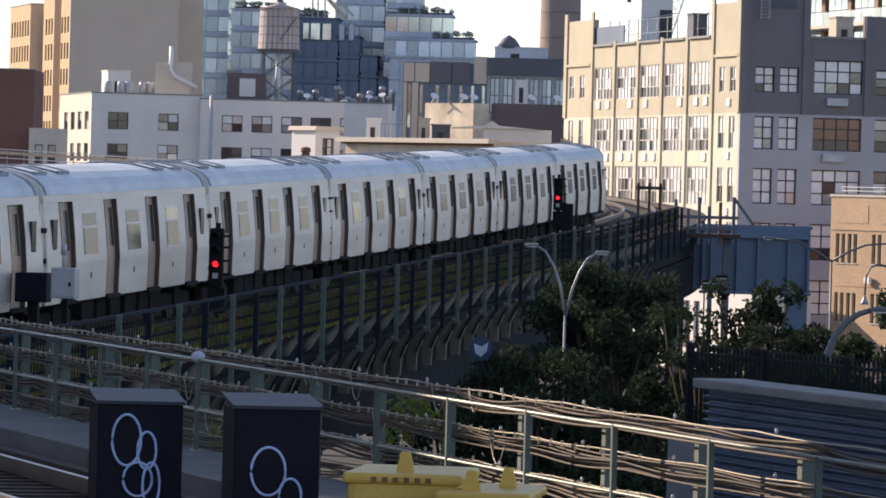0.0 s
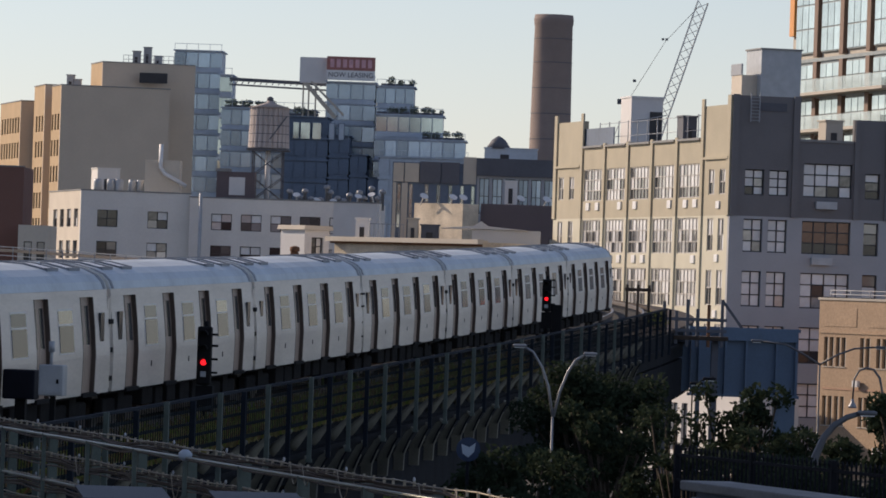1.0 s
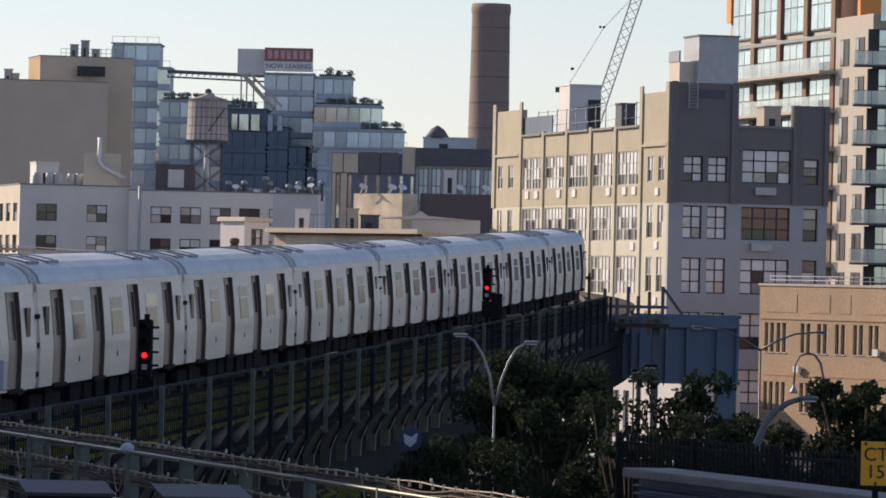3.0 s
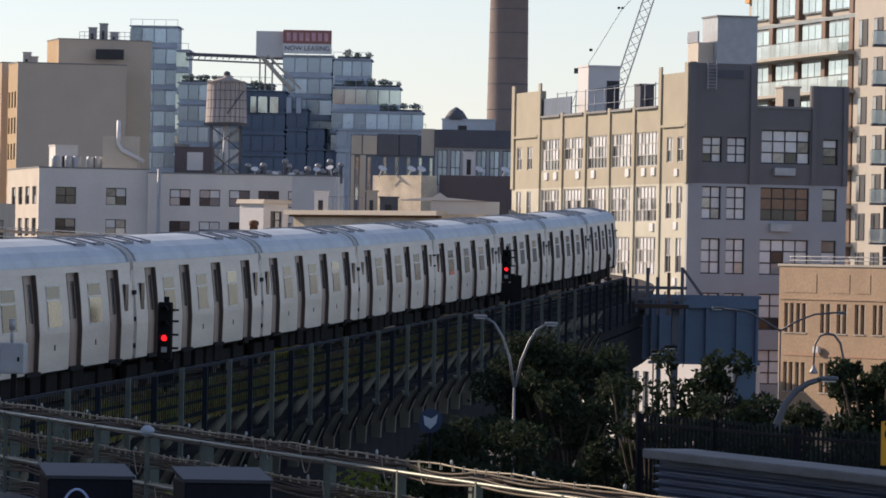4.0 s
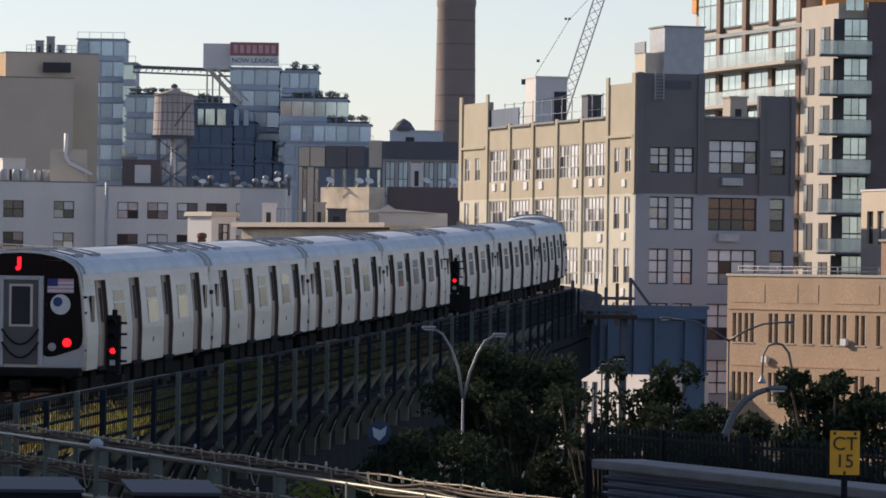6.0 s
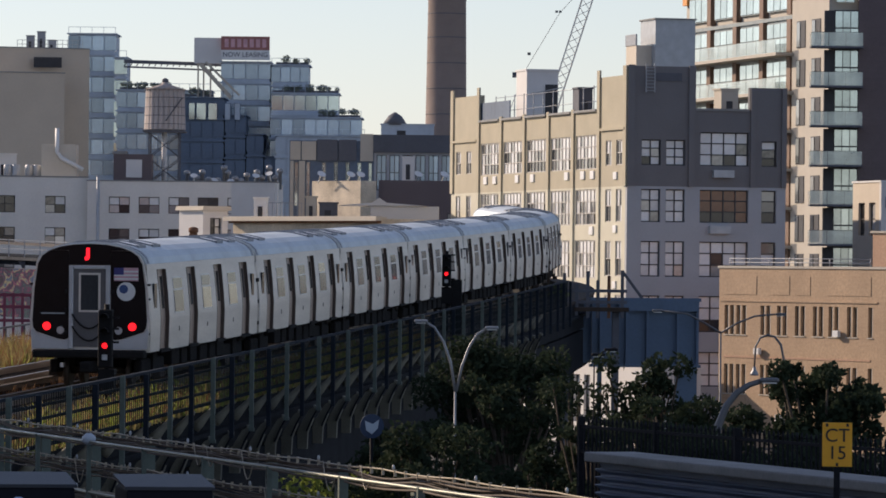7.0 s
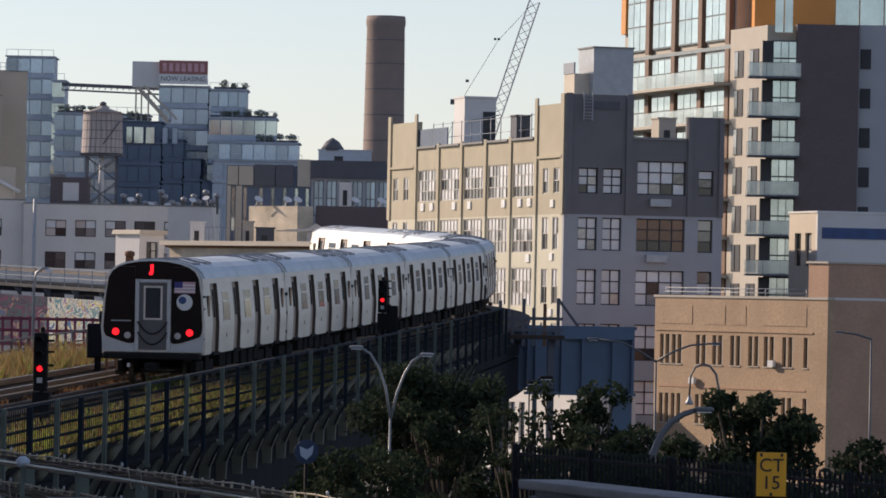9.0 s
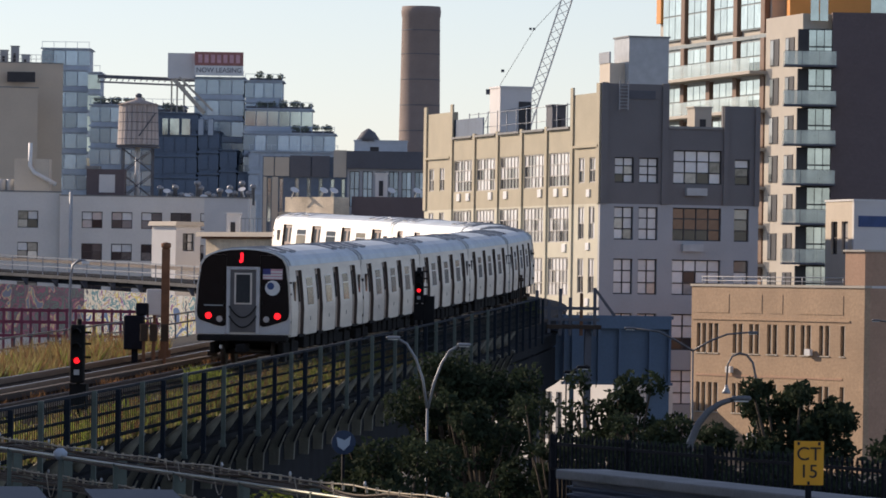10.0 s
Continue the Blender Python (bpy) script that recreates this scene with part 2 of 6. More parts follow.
PANE_LIGHT = mat("window_pane_blinds", (0.40, 0.40, 0.40), 0.10, 0.2, 0.9, 1.3, 0.0, rand=2.2, fine=4)
PANE_WHITE = mat("window_pane_white_blind", (0.76, 0.76, 0.76), 0.2, 0.0, 0.25, 1.3, 0.0, rand=0.6)
PANE_DARK = mat("window_pane_unlit", (0.035, 0.038, 0.045), 0.08, 0.0, 0.5, 1.3, 0.0, rand=0.6)
PANE_RED = mat("window_pane_curtain", (0.17, 0.09, 0.06), 0.14, 0.1, 0.5, 1.2, 0.0, rand=0.6)
ROOFING = mat("roofing_felt", (0.2, 0.2, 0.205), 0.9)
WOOD_TANK = mat("tank_cedar", (0.47, 0.41, 0.38), 0.9, 0, 0.3, 1.5, 0.4, stretch=(2, 2, 0.2))
CRANE_PALE = mat("crane_steel", (0.85, 0.75, 0.66), 0.7, 0.0)
SIGN_RED = mat("sign_red", (0.36, 0.15, 0.13), 0.6)



def graffiti_mat(name, stops):
    """Overlapping spray paint in several colours on concrete."""
    m = mat(name, (0.3, 0.3, 0.3), 0.85, 0, 0.2, 1.0)
    nt = m.node_tree
    n, l = nt.nodes, nt.links
    t = n.new("ShaderNodeTexNoise")
    t.inputs["Scale"].default_value, t.inputs["Detail"].default_value, t.inputs["Distortion"].default_value = 0.85, 5.0, 1.2
    l.new(n["Mapping"].outputs[0], t.inputs["Vector"])
    r = n.new("ShaderNodeValToRGB")
    r.color_ramp.interpolation = "CONSTANT"
    el = r.color_ramp.elements
    while len(el) < len(stops):
        el.new(1.0)
    for e, (p, c) in zip(el, stops):
        e.position, e.color = p, (*c, 1)
    l.new(t.outputs[0], r.inputs[0])
    l.new(r.outputs[0], n["Principled BSDF"].inputs["Base Color"])
    return m


# spray paint in two palettes: one darkened for shade, one brightened for sun
GRAFFITI_SHADED = graffiti_mat("shaded_spray_paint", ((0.0, (0.02, 0.015, 0.035)), (0.36, (0.10, 0.02, 0.08)), (0.42, (0.015, 0.035, 0.06)), (0.455, (0.03, 0.08, 0.09)), (0.48, (0.03, 0.02, 0.06)), (0.54, (0.16, 0.04, 0.10)), (0.575, (0.25, 0.24, 0.14)), (0.61, (0.05, 0.08, 0.16))))
GRAFFITI_SUNLIT = graffiti_mat("sunlit_spray_paint", ((0.0, (0.05, 0.06, 0.10)), (0.34, (0.55, 0.53, 0.45)), (0.41, (0.10, 0.22, 0.26)), (0.45, (0.60, 0.58, 0.50)), (0.50, (0.20, 0.10, 0.26)), (0.53, (0.50, 0.45, 0.12)), (0.57, (0.55, 0.55, 0.52)), (0.62, (0.06, 0.12, 0.25))))

# ---- mesh helpers ----
def box(bm, x0, x1, y0, y1, z0, z1, bevel=0.0):
    vs = [bm.verts.new(c) for c in ((x0, y0, z0), (x1, y0, z0), (x1, y1, z0), (x0, y1, z0), (x0, y0, z1), (x1, y0, z1), (x1, y1, z1), (x0, y1, z1))]
    fs = [bm.faces.new([vs[i] for i in q]) for q in ((3, 2, 1, 0), (4, 5, 6, 7), (0, 1, 5, 4), (1, 2, 6, 5), (2, 3, 7, 6), (3, 0, 4, 7))]
    if bevel:
        es = {e for f in fs for e in f.edges}
        bmesh.ops.bevel(bm, geom=list(es), offset=bevel, segments=2, affect="EDGES", profile=0.5)
    return vs


def beam(bm, a, b, w, h=None):
    """A square bar from a to b."""
    a, b = Vector(a), Vector(b)
    h = h or w
    d = (b - a).normalized()
    s = d.cross(Vector((0, 0, 1)))
    s = s.normalized() if s.length > 1e-4 else Vector((1, 0, 0))
    u = s.cross(d)
    ring = [[bm.verts.new(p + s * (i * w / 2) + u * (j * h / 2)) for i, j in ((-1, -1), (1, -1), (1, 1), (-1, 1))] for p in (a, b)]
    for k in range(4):
        bm.faces.new((ring[0][k], ring[0][(k + 1) % 4], ring[1][(k + 1) % 4], ring[1][k]))
    bm.faces.new(ring[0][::-1])
    bm.faces.new(ring[1])


def tube(bm, pts, r, seg=8, r2=None):
    """A round bar along pts, tapering to r2."""
    pts = [Vector(p) for p in pts]
    rings = []
    for i, p in enumerate(pts):
        d = (pts[min(i + 1, len(pts) - 1)] - pts[max(i - 1, 0)]).normalized()
        s = d.cross(Vector((0.03, 0.05, 1)))
        s = s.normalized() if s.length > 0.05 else d.cross(Vector((1, 0, 0))).normalized()
        u = s.cross(d)
        q = r if r2 is None else r + (r2 - r) * i / max(1, len(pts) - 1)
        rings.append([bm.verts.new(p + (s * math.cos(a) + u * math.sin(a)) * q) for a in (2 * math.pi * k / seg for k in range(seg))])
    for A, B in zip(rings, rings[1:]):
        for k in range(seg):
            f = bm.faces.new((A[k], A[(k + 1) % seg], B[(k + 1) % seg], B[k]))
            f.smooth = True
    bm.faces.new(rings[0][::-1])
    bm.faces.new(rings[-1])


def prism(bm, outline, axis, a, b):
    """outline: pairs in the plane across axis, swept from a to b."""
    def at(p, c):
        return {"x": (c, p[0], p[1]), "y": (p[0], c, p[1]), "z": (p[0], p[1], c)}[axis]
    A = [bm.verts.new(at(p, a)) for p in outline]
    B = [bm.verts.new(at(p, b)) for p in outline]
    n = len(outline)
    for k in range(n):
        bm.faces.new((A[k], A[(k + 1) % n], B[(k + 1) % n], B[k]))
    bm.faces.new(A[::-1])
    bm.faces.new(B)


def lathe(bm, profile, seg=24, cx=0.0, cy=0.0):
    rings = [[bm.verts.new((cx + r * math.cos(2 * math.pi * k / seg), cy + r * math.sin(2 * math.pi * k / seg), z)) for k in range(seg)] for r, z in profile]
    for A, B in zip(rings, rings[1:]):
        for k in range(seg):
            f = bm.faces.new((A[k], A[(k + 1) % seg], B[(k + 1) % seg], B[k]))
            f.smooth = True
    bm.faces.new(rings[0][::-1])
    bm.faces.new(rings[-1])


def mesh_of(bm, name, material):
    bmesh.ops.recalc_face_normals(bm, faces=bm.faces)
    me = bpy.data.meshes.new(name)
    bm.to_mesh(me)
    bm.free()
    me.materials.append(material)
    return me


def part(name, bm, material, parent=None, label="", m=None):
    ob = new(name, bm if isinstance(bm, bpy.types.Mesh) else mesh_of(bm, name, material))
    if parent:
        ob.parent = parent
    if m is not None:
        ob.matrix_local = m
    if label:
        ob["label"] = label
    return ob


def thing(name, label, category, m=None, group="", kind=""):
    ob = new(name)
    ob.empty_display_size = 0.3
    if m is not None:
        ob.matrix_world = m
    return tagged(ob, label, category, group, kind)


def solo(name, bm, material, label, category, group="", kind="", m=None):
    ob = part(name, bm, material, None, "", m)
    return tagged(ob, label, category, group, kind)


def B():
    return bmesh.new()


def one(name, material, parent, *dims, bevel=0.0, label=""):
    bm = B()
    box(bm, *dims, bevel=bevel)
    return part(name, bm, material, parent, label)


# ---- the line of the railway ----
def lay_line():
    s0, ds = -60.0, 1.0
    x, y, h = -16.193 - 60 * math.sin(0.1058), 58.366 - 60 * math.cos(0.1058), 0.1058
    out = []
    for i in range(420):
        s = s0 + i * ds
        out.append((s, x, y, h))
        k = -0.01049 / (1 + math.exp(-(s - 187.28) / 8.0))
        x, y, h = x + math.sin(h + k / 2) * ds, y + math.cos(h + k / 2) * ds, h + k * ds
    return np.array(out)


LINE = lay_line()


def rail_z(s):
    return 6.12 + 0.01143 * s + 3.0e-5 * s * s


def on_line(s, side=0.0):
    """Plan place and heading at s metres along the line, side metres to its right."""
    x, y, h = (float(np.interp(s, LINE[:, 0], LINE[:, k])) for k in (1, 2, 3))
    return Vector((x + side * math.cos(h), y - side * math.sin(h), rail_z(s))), h


def strip(name, material, parent, outline, s0, s1, step=2.0):
    """A section (to the right, up from the rail) swept along the line."""
    bm = B()
    rings = []
    n = max(2, int(round((s1 - s0) / step)) + 1)
    for i in range(n):
        s = s0 + (s1 - s0) * i / (n - 1)
        rings.append([bm.verts.new(on_line(s, a)[0] + Vector((0, 0, b))) for a, b in outline])
    q = len(outline)
    for A, C in zip(rings, rings[1:]):
        for k in range(q):
            bm.faces.new((A[k], A[(k + 1) % q], C[(k + 1) % q], C[k]))
    bm.faces.new(rings[0][::-1])
    bm.faces.new(rings[-1])
    return part(name, bm, material, parent)


def rect(a0, a1, b0, b1):
    return [(a0, b0), (a1, b0), (a1, b1), (a0, b1)]


# ---- ground ----
bm = B()
bmesh.ops.create_grid(bm, x_segments=8, y_segments=8, size=2400)
solo("ground", bm, ASPHALT, "grey city ground spreading out to the horizon", "ground", kind="structure")
bm = B()
box(bm, -40, 60, 95, 215, 0.01, 0.03)
solo("road", bm, ASPHALT, "dark asphalt street below the elevated railway", "road", kind="structure")


# ---- walls with openings ----
def wall_mesh(holes, u0, u1, z0, z1, thick, put):
    """A wall with real openings; put(u, depth, z) maps to the building's space."""
    bm = B()
    zs = sorted({z0, z1, *[min(max(v, z0), z1) for h in holes for v in h[2:4]]})
    us = sorted({u0, u1, *[min(max(v, u0), u1) for h in holes for v in h[0:2]]})
    for a, b in zip(zs, zs[1:]):
        if b - a < 1e-4:
            continue
        cuts = [h for h in holes if h[2] < (a + b) / 2 < h[3]]
        for c0, c1 in zip(us, us[1:]):
            if c1 - c0 < 1e-4 or any(h[0] < (c0 + c1) / 2 < h[1] for h in cuts):
                continue
            vs = [bm.verts.new(put(p, d, z)) for d in (0, thick) for p, z in ((c0, a), (c1, a), (c1, b), (c0, b))]
            for q in ((0, 1, 2, 3), (7, 6, 5, 4), (0, 4, 5, 1), (1, 5, 6, 2), (2, 6, 7, 3), (3, 7, 4, 0)):
                bm.faces.new([vs[i] for i in q])
    bmesh.ops.remove_doubles(bm, verts=bm.verts, dist=1e-4)
    return bm


WINDOWS = {}
PICK = random.Random(51)


def window(parent, face, u, z, w, h, cols, rows, frame_mat, pane_mat, bar=0.07, deep=0.16):
    """face: matrix of the wall in the building, x along it, y inwards, z up."""
    key = (round(w, 2), round(h, 2), cols, rows, frame_mat.name, bar)
    if key not in WINDOWS:
        bm = B()
        us = sorted({0, w, bar, w - bar, *[w * k / cols + q for k in range(1, cols) for q in (-bar / 2, bar / 2)]})
        zs = sorted({0, h, bar, h - bar, *[h * k / rows + q for k in range(1, rows) for q in (-bar / 2, bar / 2)]})
        for a, (x0, x1) in enumerate(zip(us, us[1:])):
            for c, (z0, z1) in enumerate(zip(zs, zs[1:])):
                if a % 2 == 0 or c % 2 == 0:
                    box(bm, x0, x1, 0, 0.09, z0, z1)
        bmesh.ops.remove_doubles(bm, verts=bm.verts, dist=1e-5)
        fr = mesh_of(bm, "window", frame_mat)
        bm = B()
        box(bm, 0.004, w / cols - 0.004, 0.045, 0.06, 0.004, h / rows - 0.004)
        WINDOWS[key] = fr, mesh_of(bm, "pane", pane_mat)
    fr, pn = WINDOWS[key]
    ob = part("window", fr, None, parent, m=face @ Matrix.Translation((u, deep, z)))
    for i in range(cols):
        for j in range(rows):
            p = part("pane", pn, None, ob, m=Matrix.Translation((w * i / cols, 0, h * j / rows)))
            what = pane_mat
            if pane_mat in (PANE, PANE_LIGHT):
                # blinds hang from the top, so upper panes are paler
                q = PICK.random() + (0.25 if j == rows - 1 else -0.12 if j == 0 else 0.0) + (0.12 if pane_mat == PANE_LIGHT else -0.05)
                what = PANE_WHITE if q > 0.78 else PANE_LIGHT if q > 0.5 else PANE if q > 0.25 else PANE_DARK
            elif pane_mat == PANE_RED:
                q = PICK.random() + (0.2 if j else -0.3)
                what = PANE_RED if q > 0.3 else PANE_DARK
            elif pane_mat == PANE_WHITE:
                # blinds drawn over the upper lights, dark rooms below
                q = PICK.random() + 0.6 * j / max(1, rows - 1)
                what = PANE_WHITE if q > 0.55 else PANE_LIGHT if q > 0.4 else PANE_DARK
            if p.data.materials[0] != what:
                p.material_slots[0].link = "OBJECT"
                p.material_slots[0].material = what
    return ob


FRONT = Matrix.Identity(4)
LEFT = Matrix(((0, 1, 0, 0), (-1, 0, 0, 0), (0, 0, 1, 0), (0, 0, 0, 1)))


def face_put(face):
    return lambda u, d, z: face @ Vector((u, d, z))


def wall(parent, face, u0, u1, z0, z1, material, holes=(), thick=0.35, label="", name="wall"):
    return part(name, wall_mesh(list(holes), u0, u1, z0, z1, thick, face_put(face)), material, parent, label)


def block(name, label, x, y, angle, wid, dep, z1, material, front=(), left=(), z0=0.0, roof=ROOFING, cols=2, rows=2,
          frame_mat=FRAME_DARK, pane_mat=PANE, parapet=0.5, category="building", side_material=None, coping=None):
    """A block of flats or works: front wall with openings, left wall with openings, plain other sides, roof, coping."""
    b = thing(name, label, category, pose(x, y, 0, 0, 0, angle))
    sm = side_material or material
    wall(b, FRONT, 0, wid, z0, z1, material, front)
    wall(b, LEFT, -dep, -0.35, z0, z1, sm, left)
    one("wall", sm, b, wid - 0.35, wid, 0.35, dep, z0, z1)
    one("wall", sm, b, 0.35, wid - 0.35, dep - 0.35, dep, z0, z1)
    one("roof", roof, b, 0.35, wid - 0.35, 0.35, dep - 0.35, z1 - parapet - 0.2, z1 - parapet)
    # upright near-black sheet stands in for the darkness of the rooms
    one("dark_room_sheet", FRAME_DARK, b, 0.7, wid - 0.4, 0.75, 0.85, z0, z1 - parapet - 0.25, label="dark sheet standing in for unlit rooms behind the windows")
    if coping:
        one("coping", coping, b, -0.06, wid + 0.06, -0.06, 0.4, z1, z1 + 0.12)
        one("coping", coping, b, -0.06, 0.4, 0.4, dep + 0.06, z1, z1 + 0.12)
    for f, hs in ((FRONT, front), (LEFT, left)):
        for h in hs:
            c = h[4] if len(h) > 4 else cols
            r = h[5] if len(h) > 5 else rows
            p = h[6] if len(h) > 6 else pane_mat
            window(b, f, h[0], h[2], h[1] - h[0], h[3] - h[2], c, r, frame_mat, p)
    return b


def grid_holes(us, w, zs, h, *rest):
    return [(u, u + w, z, z + h, *rest) for u in us for z in zs]


# ---- the loft building at the bend ----
def loft():
    b = thing("loft_building", "brown and grey painted brick loft building with large factory windows", "building", pose(9.95, 310, 0, 0, 0, 15))
    rows_z = ((16.6, 18.15), (13.15, 15.15), (9.85, 12.0), (6.5, 8.7), (3.2, 5.3))
    rw = []
    for i, (a, c) in enumerate(rows_z):
        for u in (0.9, 2.45):
            rw.append((u, u + 1.22, a, c, 2, 3, PANE_WHITE))
        rw.append((4.62, 7.72, a, c + (0.5 if i == 0 else 0), 4, 3, PANE_RED if i == 1 else PANE_WHITE))
        rw.append((8.55, 9.5, a, c, 1, 3, PANE))
    split = 15.32
    for u0, u1, top in ((0, 4.28, 22.6), (4.28, 7.75, 19.95), (7.75, 10.1, 21.4)):
        hs = [h for h in rw if u0 <= h[0] < u1]
        wall(b, FRONT, u0, u1, 0, split, LOFT_SHADE_GREY, [h for h in hs if h[3] < split])
        wall(b, FRONT, u0, u1, split, top, LOFT_UPPER_SHADED, [h for h in hs if h[3] > split])
    lw = []
    for k in range(5):
        v = -(5.95 + 5.66 * k) - 5.66
        for i, (a, c) in enumerate(rows_z):
            lw.append((v + 0.5, v + 5.16, a - 0.15, c + (0.42 if i == 0 else 0.06), 6, 3, PANE_LIGHT))
    for v in (-2.35, -4.6, -37.5, -40.2):
        for a, c in rows_z:
            lw.append((v, v + 1.25, a, c, 2, 2, PANE_LIGHT))
    for v0, v1, top in ((-5.95, -0.35, 22.05), (-34.25, -5.95, 20.0), (-41.4, -34.25, 21.85)):
        hs = [h for h in lw if v0 <= h[0] < v1]
        wall(b, LEFT, v0, v1, 0, split, LOFT_LOWER_SUNLIT, [h for h in hs if h[3] < split + 0.2])
        wall(b, LEFT, v0, v1, split, top, LOFT_UPPER_SUNLIT, [h for h in hs if h[3] > split + 0.2])
    for f, hs in ((FRONT, rw), (LEFT, lw)):
        for h in hs:
            window(b, f, h[0], h[2], h[1] - h[0], h[3] - h[2], h[4], h[5], FRAME_DARK if f is FRONT else FRAME_PALE, h[6], deep=0.2 if f is FRONT else 0.05)
    # pilasters and string courses on the sunny side
    for k in range(6):
        y = 5.95 + 5.66 * k
        one("pilaster", LOFT_LOWER_SUNLIT, b, -0.12, -0.004, y - 0.28, y + 0.28, 0, split)
        one("pilaster", LOFT_UPPER_SUNLIT, b, -0.12, -0.004, y - 0.28, y + 0.28, split, 20.25 if 0 < k < 5 else 22.5 - 0.03 * k)
    for y0, y1, z in ((0.3, 5.5, 18.75), (34.6, 41.0, 18.75)):
        one("string_course", LOFT_UPPER_SUNLIT, b, -0.16, -0.004, y0, y1, z, z + 0.16)
    one("pilaster", LOFT_UPPER_SUNLIT, b, -0.12, -0.004, 40.7, 41.4, split, 22.35)
    one("pilaster", LOFT_UPPER_SUNLIT, b, -0.12, -0.004, 0.0, 0.7, split, 22.62)
    for k in range(5):
        y = 6.3 + 5.66 * k
        one("coping", CONCRETE, b, -0.2, 0.45, y + 0.004, y + 4.95, 20.0, 20.14)
    one("coping", CONCRETE, b, 4.3, 7.7, -0.1, 0.45, 19.95, 20.1)
    # pilasters on the shaded front
    for u in (0.0, 3.85):
        one("pilaster", LOFT_UPPER_SHADED, b, u, u + 0.42, -0.14, -0.004, split, 22.66)
    one("pilaster", LOFT_UPPER_SHADED, b, 7.8, 8.1, -0.14, -0.004, split, 21.4)
    one("pilaster", LOFT_UPPER_SHADED, b, 9.8, 10.1, -0.14, -0.004, split, 21.4)
    one("wall", LOFT_UPPER_SHADED, b, 9.75, 10.1, 0.35, 41.4, 0, 20)
    one("wall", LOFT_UPPER_SHADED, b, 0.35, 9.75, 41.05, 41.4, 0, 20)
    one("roof", ROOFING, b, 0.35, 9.75, 0.35, 41.05, 18.9, 19.1)
    # near-black sheets behind both walls stand in for unlit rooms
    one("dark_room_sheet", FRAME_DARK, b, 0.8, 9.7, 0.8, 0.9, 0, 18.8, label="dark sheet standing in for unlit rooms behind the windows")
    one("dark_room_sheet", FRAME_DARK, b, 0.8, 0.9, 0.9, 41.0, 0, 18.8, label="dark sheet standing in for unlit rooms behind the windows")
    rnd = random.Random(4)
    for k in range(5):
        for i, (a, c) in enumerate(rows_z[:4]):
            for q in (1.1, 3.2):
                if rnd.random() < 0.72:
                    y = 5.95 + 5.66 * k + q + rnd.uniform(-0.2, 0.2)
                    one("air_conditioner", WHITE, b, -0.1, -0.004, y, y + 0.8, a - 0.75, a - 0.25, label="white window air conditioner")
    for u, z in ((5.4, 15.9), (5.2, 12.5)):
        one("air_conditioner", CABINET_GREY, b, u, u + 1.3, -0.35, -0.004, z, z + 0.45, label="grey wall air conditioner")
    for a in (15.75, 12.5, 9.1):
        one("air_conditioner", WHITE, b, -0.1, -0.004, 2.0, 2.7, a, a + 0.45, label="white window air conditioner")
    # rooftop railings
    for k in range(12):
        y = 7 + 2.3 * k
        bm = B()
        tube(bm, ((0.6, y, 19.1), (0.6, y, 21.7)), 0.035, 6)
        part("roof_post", bm, LAMP_GREY, b)
    for z in (20.7, 21.6):
        bm = B()
        tube(bm, ((0.6, 7, z), (0.6, 32.3, z)), 0.02, 5)
        part("roof_rail", bm, LAMP_GREY, b)
    bm = B()
    for k in range(8):
        beam(bm, (1.05, -0.3, 21.1 + k * 0.2), (1.6, -0.3, 21.1 + k * 0.2), 0.05)
    for u in (1.05, 1.6):
        beam(bm, (u, -0.3, 21.0), (u, -0.3, 22.75), 0.06)
    part("roof_ladder", bm, LAMP_GREY, b, "pale metal ladder over the parapet")
    one("parapet_panel", SLATE, b, 1.6, 3.4, -0.06, -0.004, 21.7, 22.2)
    return b


loft()


def rooftop_box(name, label, x, y, ang, w, d, z0, z1, m1, m2=None, cat="roof structure"):
    t = thing(name, label, cat, pose(x, y, 0, 0, 0, ang))
    one("body", m1, t, 0, w, 0, d, z0, z1)
    one("cap", m2 or m1, t, -0.08, w + 0.08, -0.08, d + 0.08, z1, z1 + 0.1)
    one("door", FRAME_DARK, t, w * 0.3, w * 0.3 + min(0.9, w * 0.35), -0.05, -0.004, z0 + 0.1, z0 + min(2.0, (z1 - z0) * 0.7))
    return t


bulk = rooftop_box("roof_bulkhead", "pale grey rendered bulkhead on the loft roof", 11.95, 320, 15, 2.6, 3.2, 19.1, 25.9, CABINET_GREY, CONCRETE)
one("annex", CREAM, bulk, -1.0, -0.004, 0.8, 3.0, 19.1, 24.3, label="pale cream annex")
one("annex_rail", LAMP_GREY, bulk, -1.05, -0.95, 0.78, 3.02, 24.304, 25.0)
t = thing("stair_bulkhead", "white metal stair bulkhead with an open dark side", "roof structure", pose(4.25, 345, 0, 0, 0, 15))
one("body", WHITE_WALL, t, 0, 2.2, 0, 2.6, 19.1, 23.6)
# dark sheet on the wall stands in for the opening's shade
one("dark_opening_sheet", FRAME_DARK, t, 1.3, 2.15, -0.06, -0.004, 20.4, 22.7)
one("side_trim", STONE_PALE, t, 0.0, 1.25, -0.04, -0.004, 19.1, 20.6)
one("roof", WHITE_WALL, t, -0.05, 2.3, -0.1, 2.7, 23.6, 23.72)
bm = B()
beam(bm, (0.1, -0.25, 22.0), (2.4, -0.25, 22.5), 0.07)
part("hand_rail", bm, LAMP_GREY, t)
t = thing("parapet_screen", "blue grey metal screen on the loft roof", "roof screen", pose(1.2, 343, 0, 0, 0, -75))
for k in range(9):
    one("slat", NAVY, t, -1.0 + k * 0.9, -0.12 + k * 0.9, 0, 0.08, 19.1, 21.3)
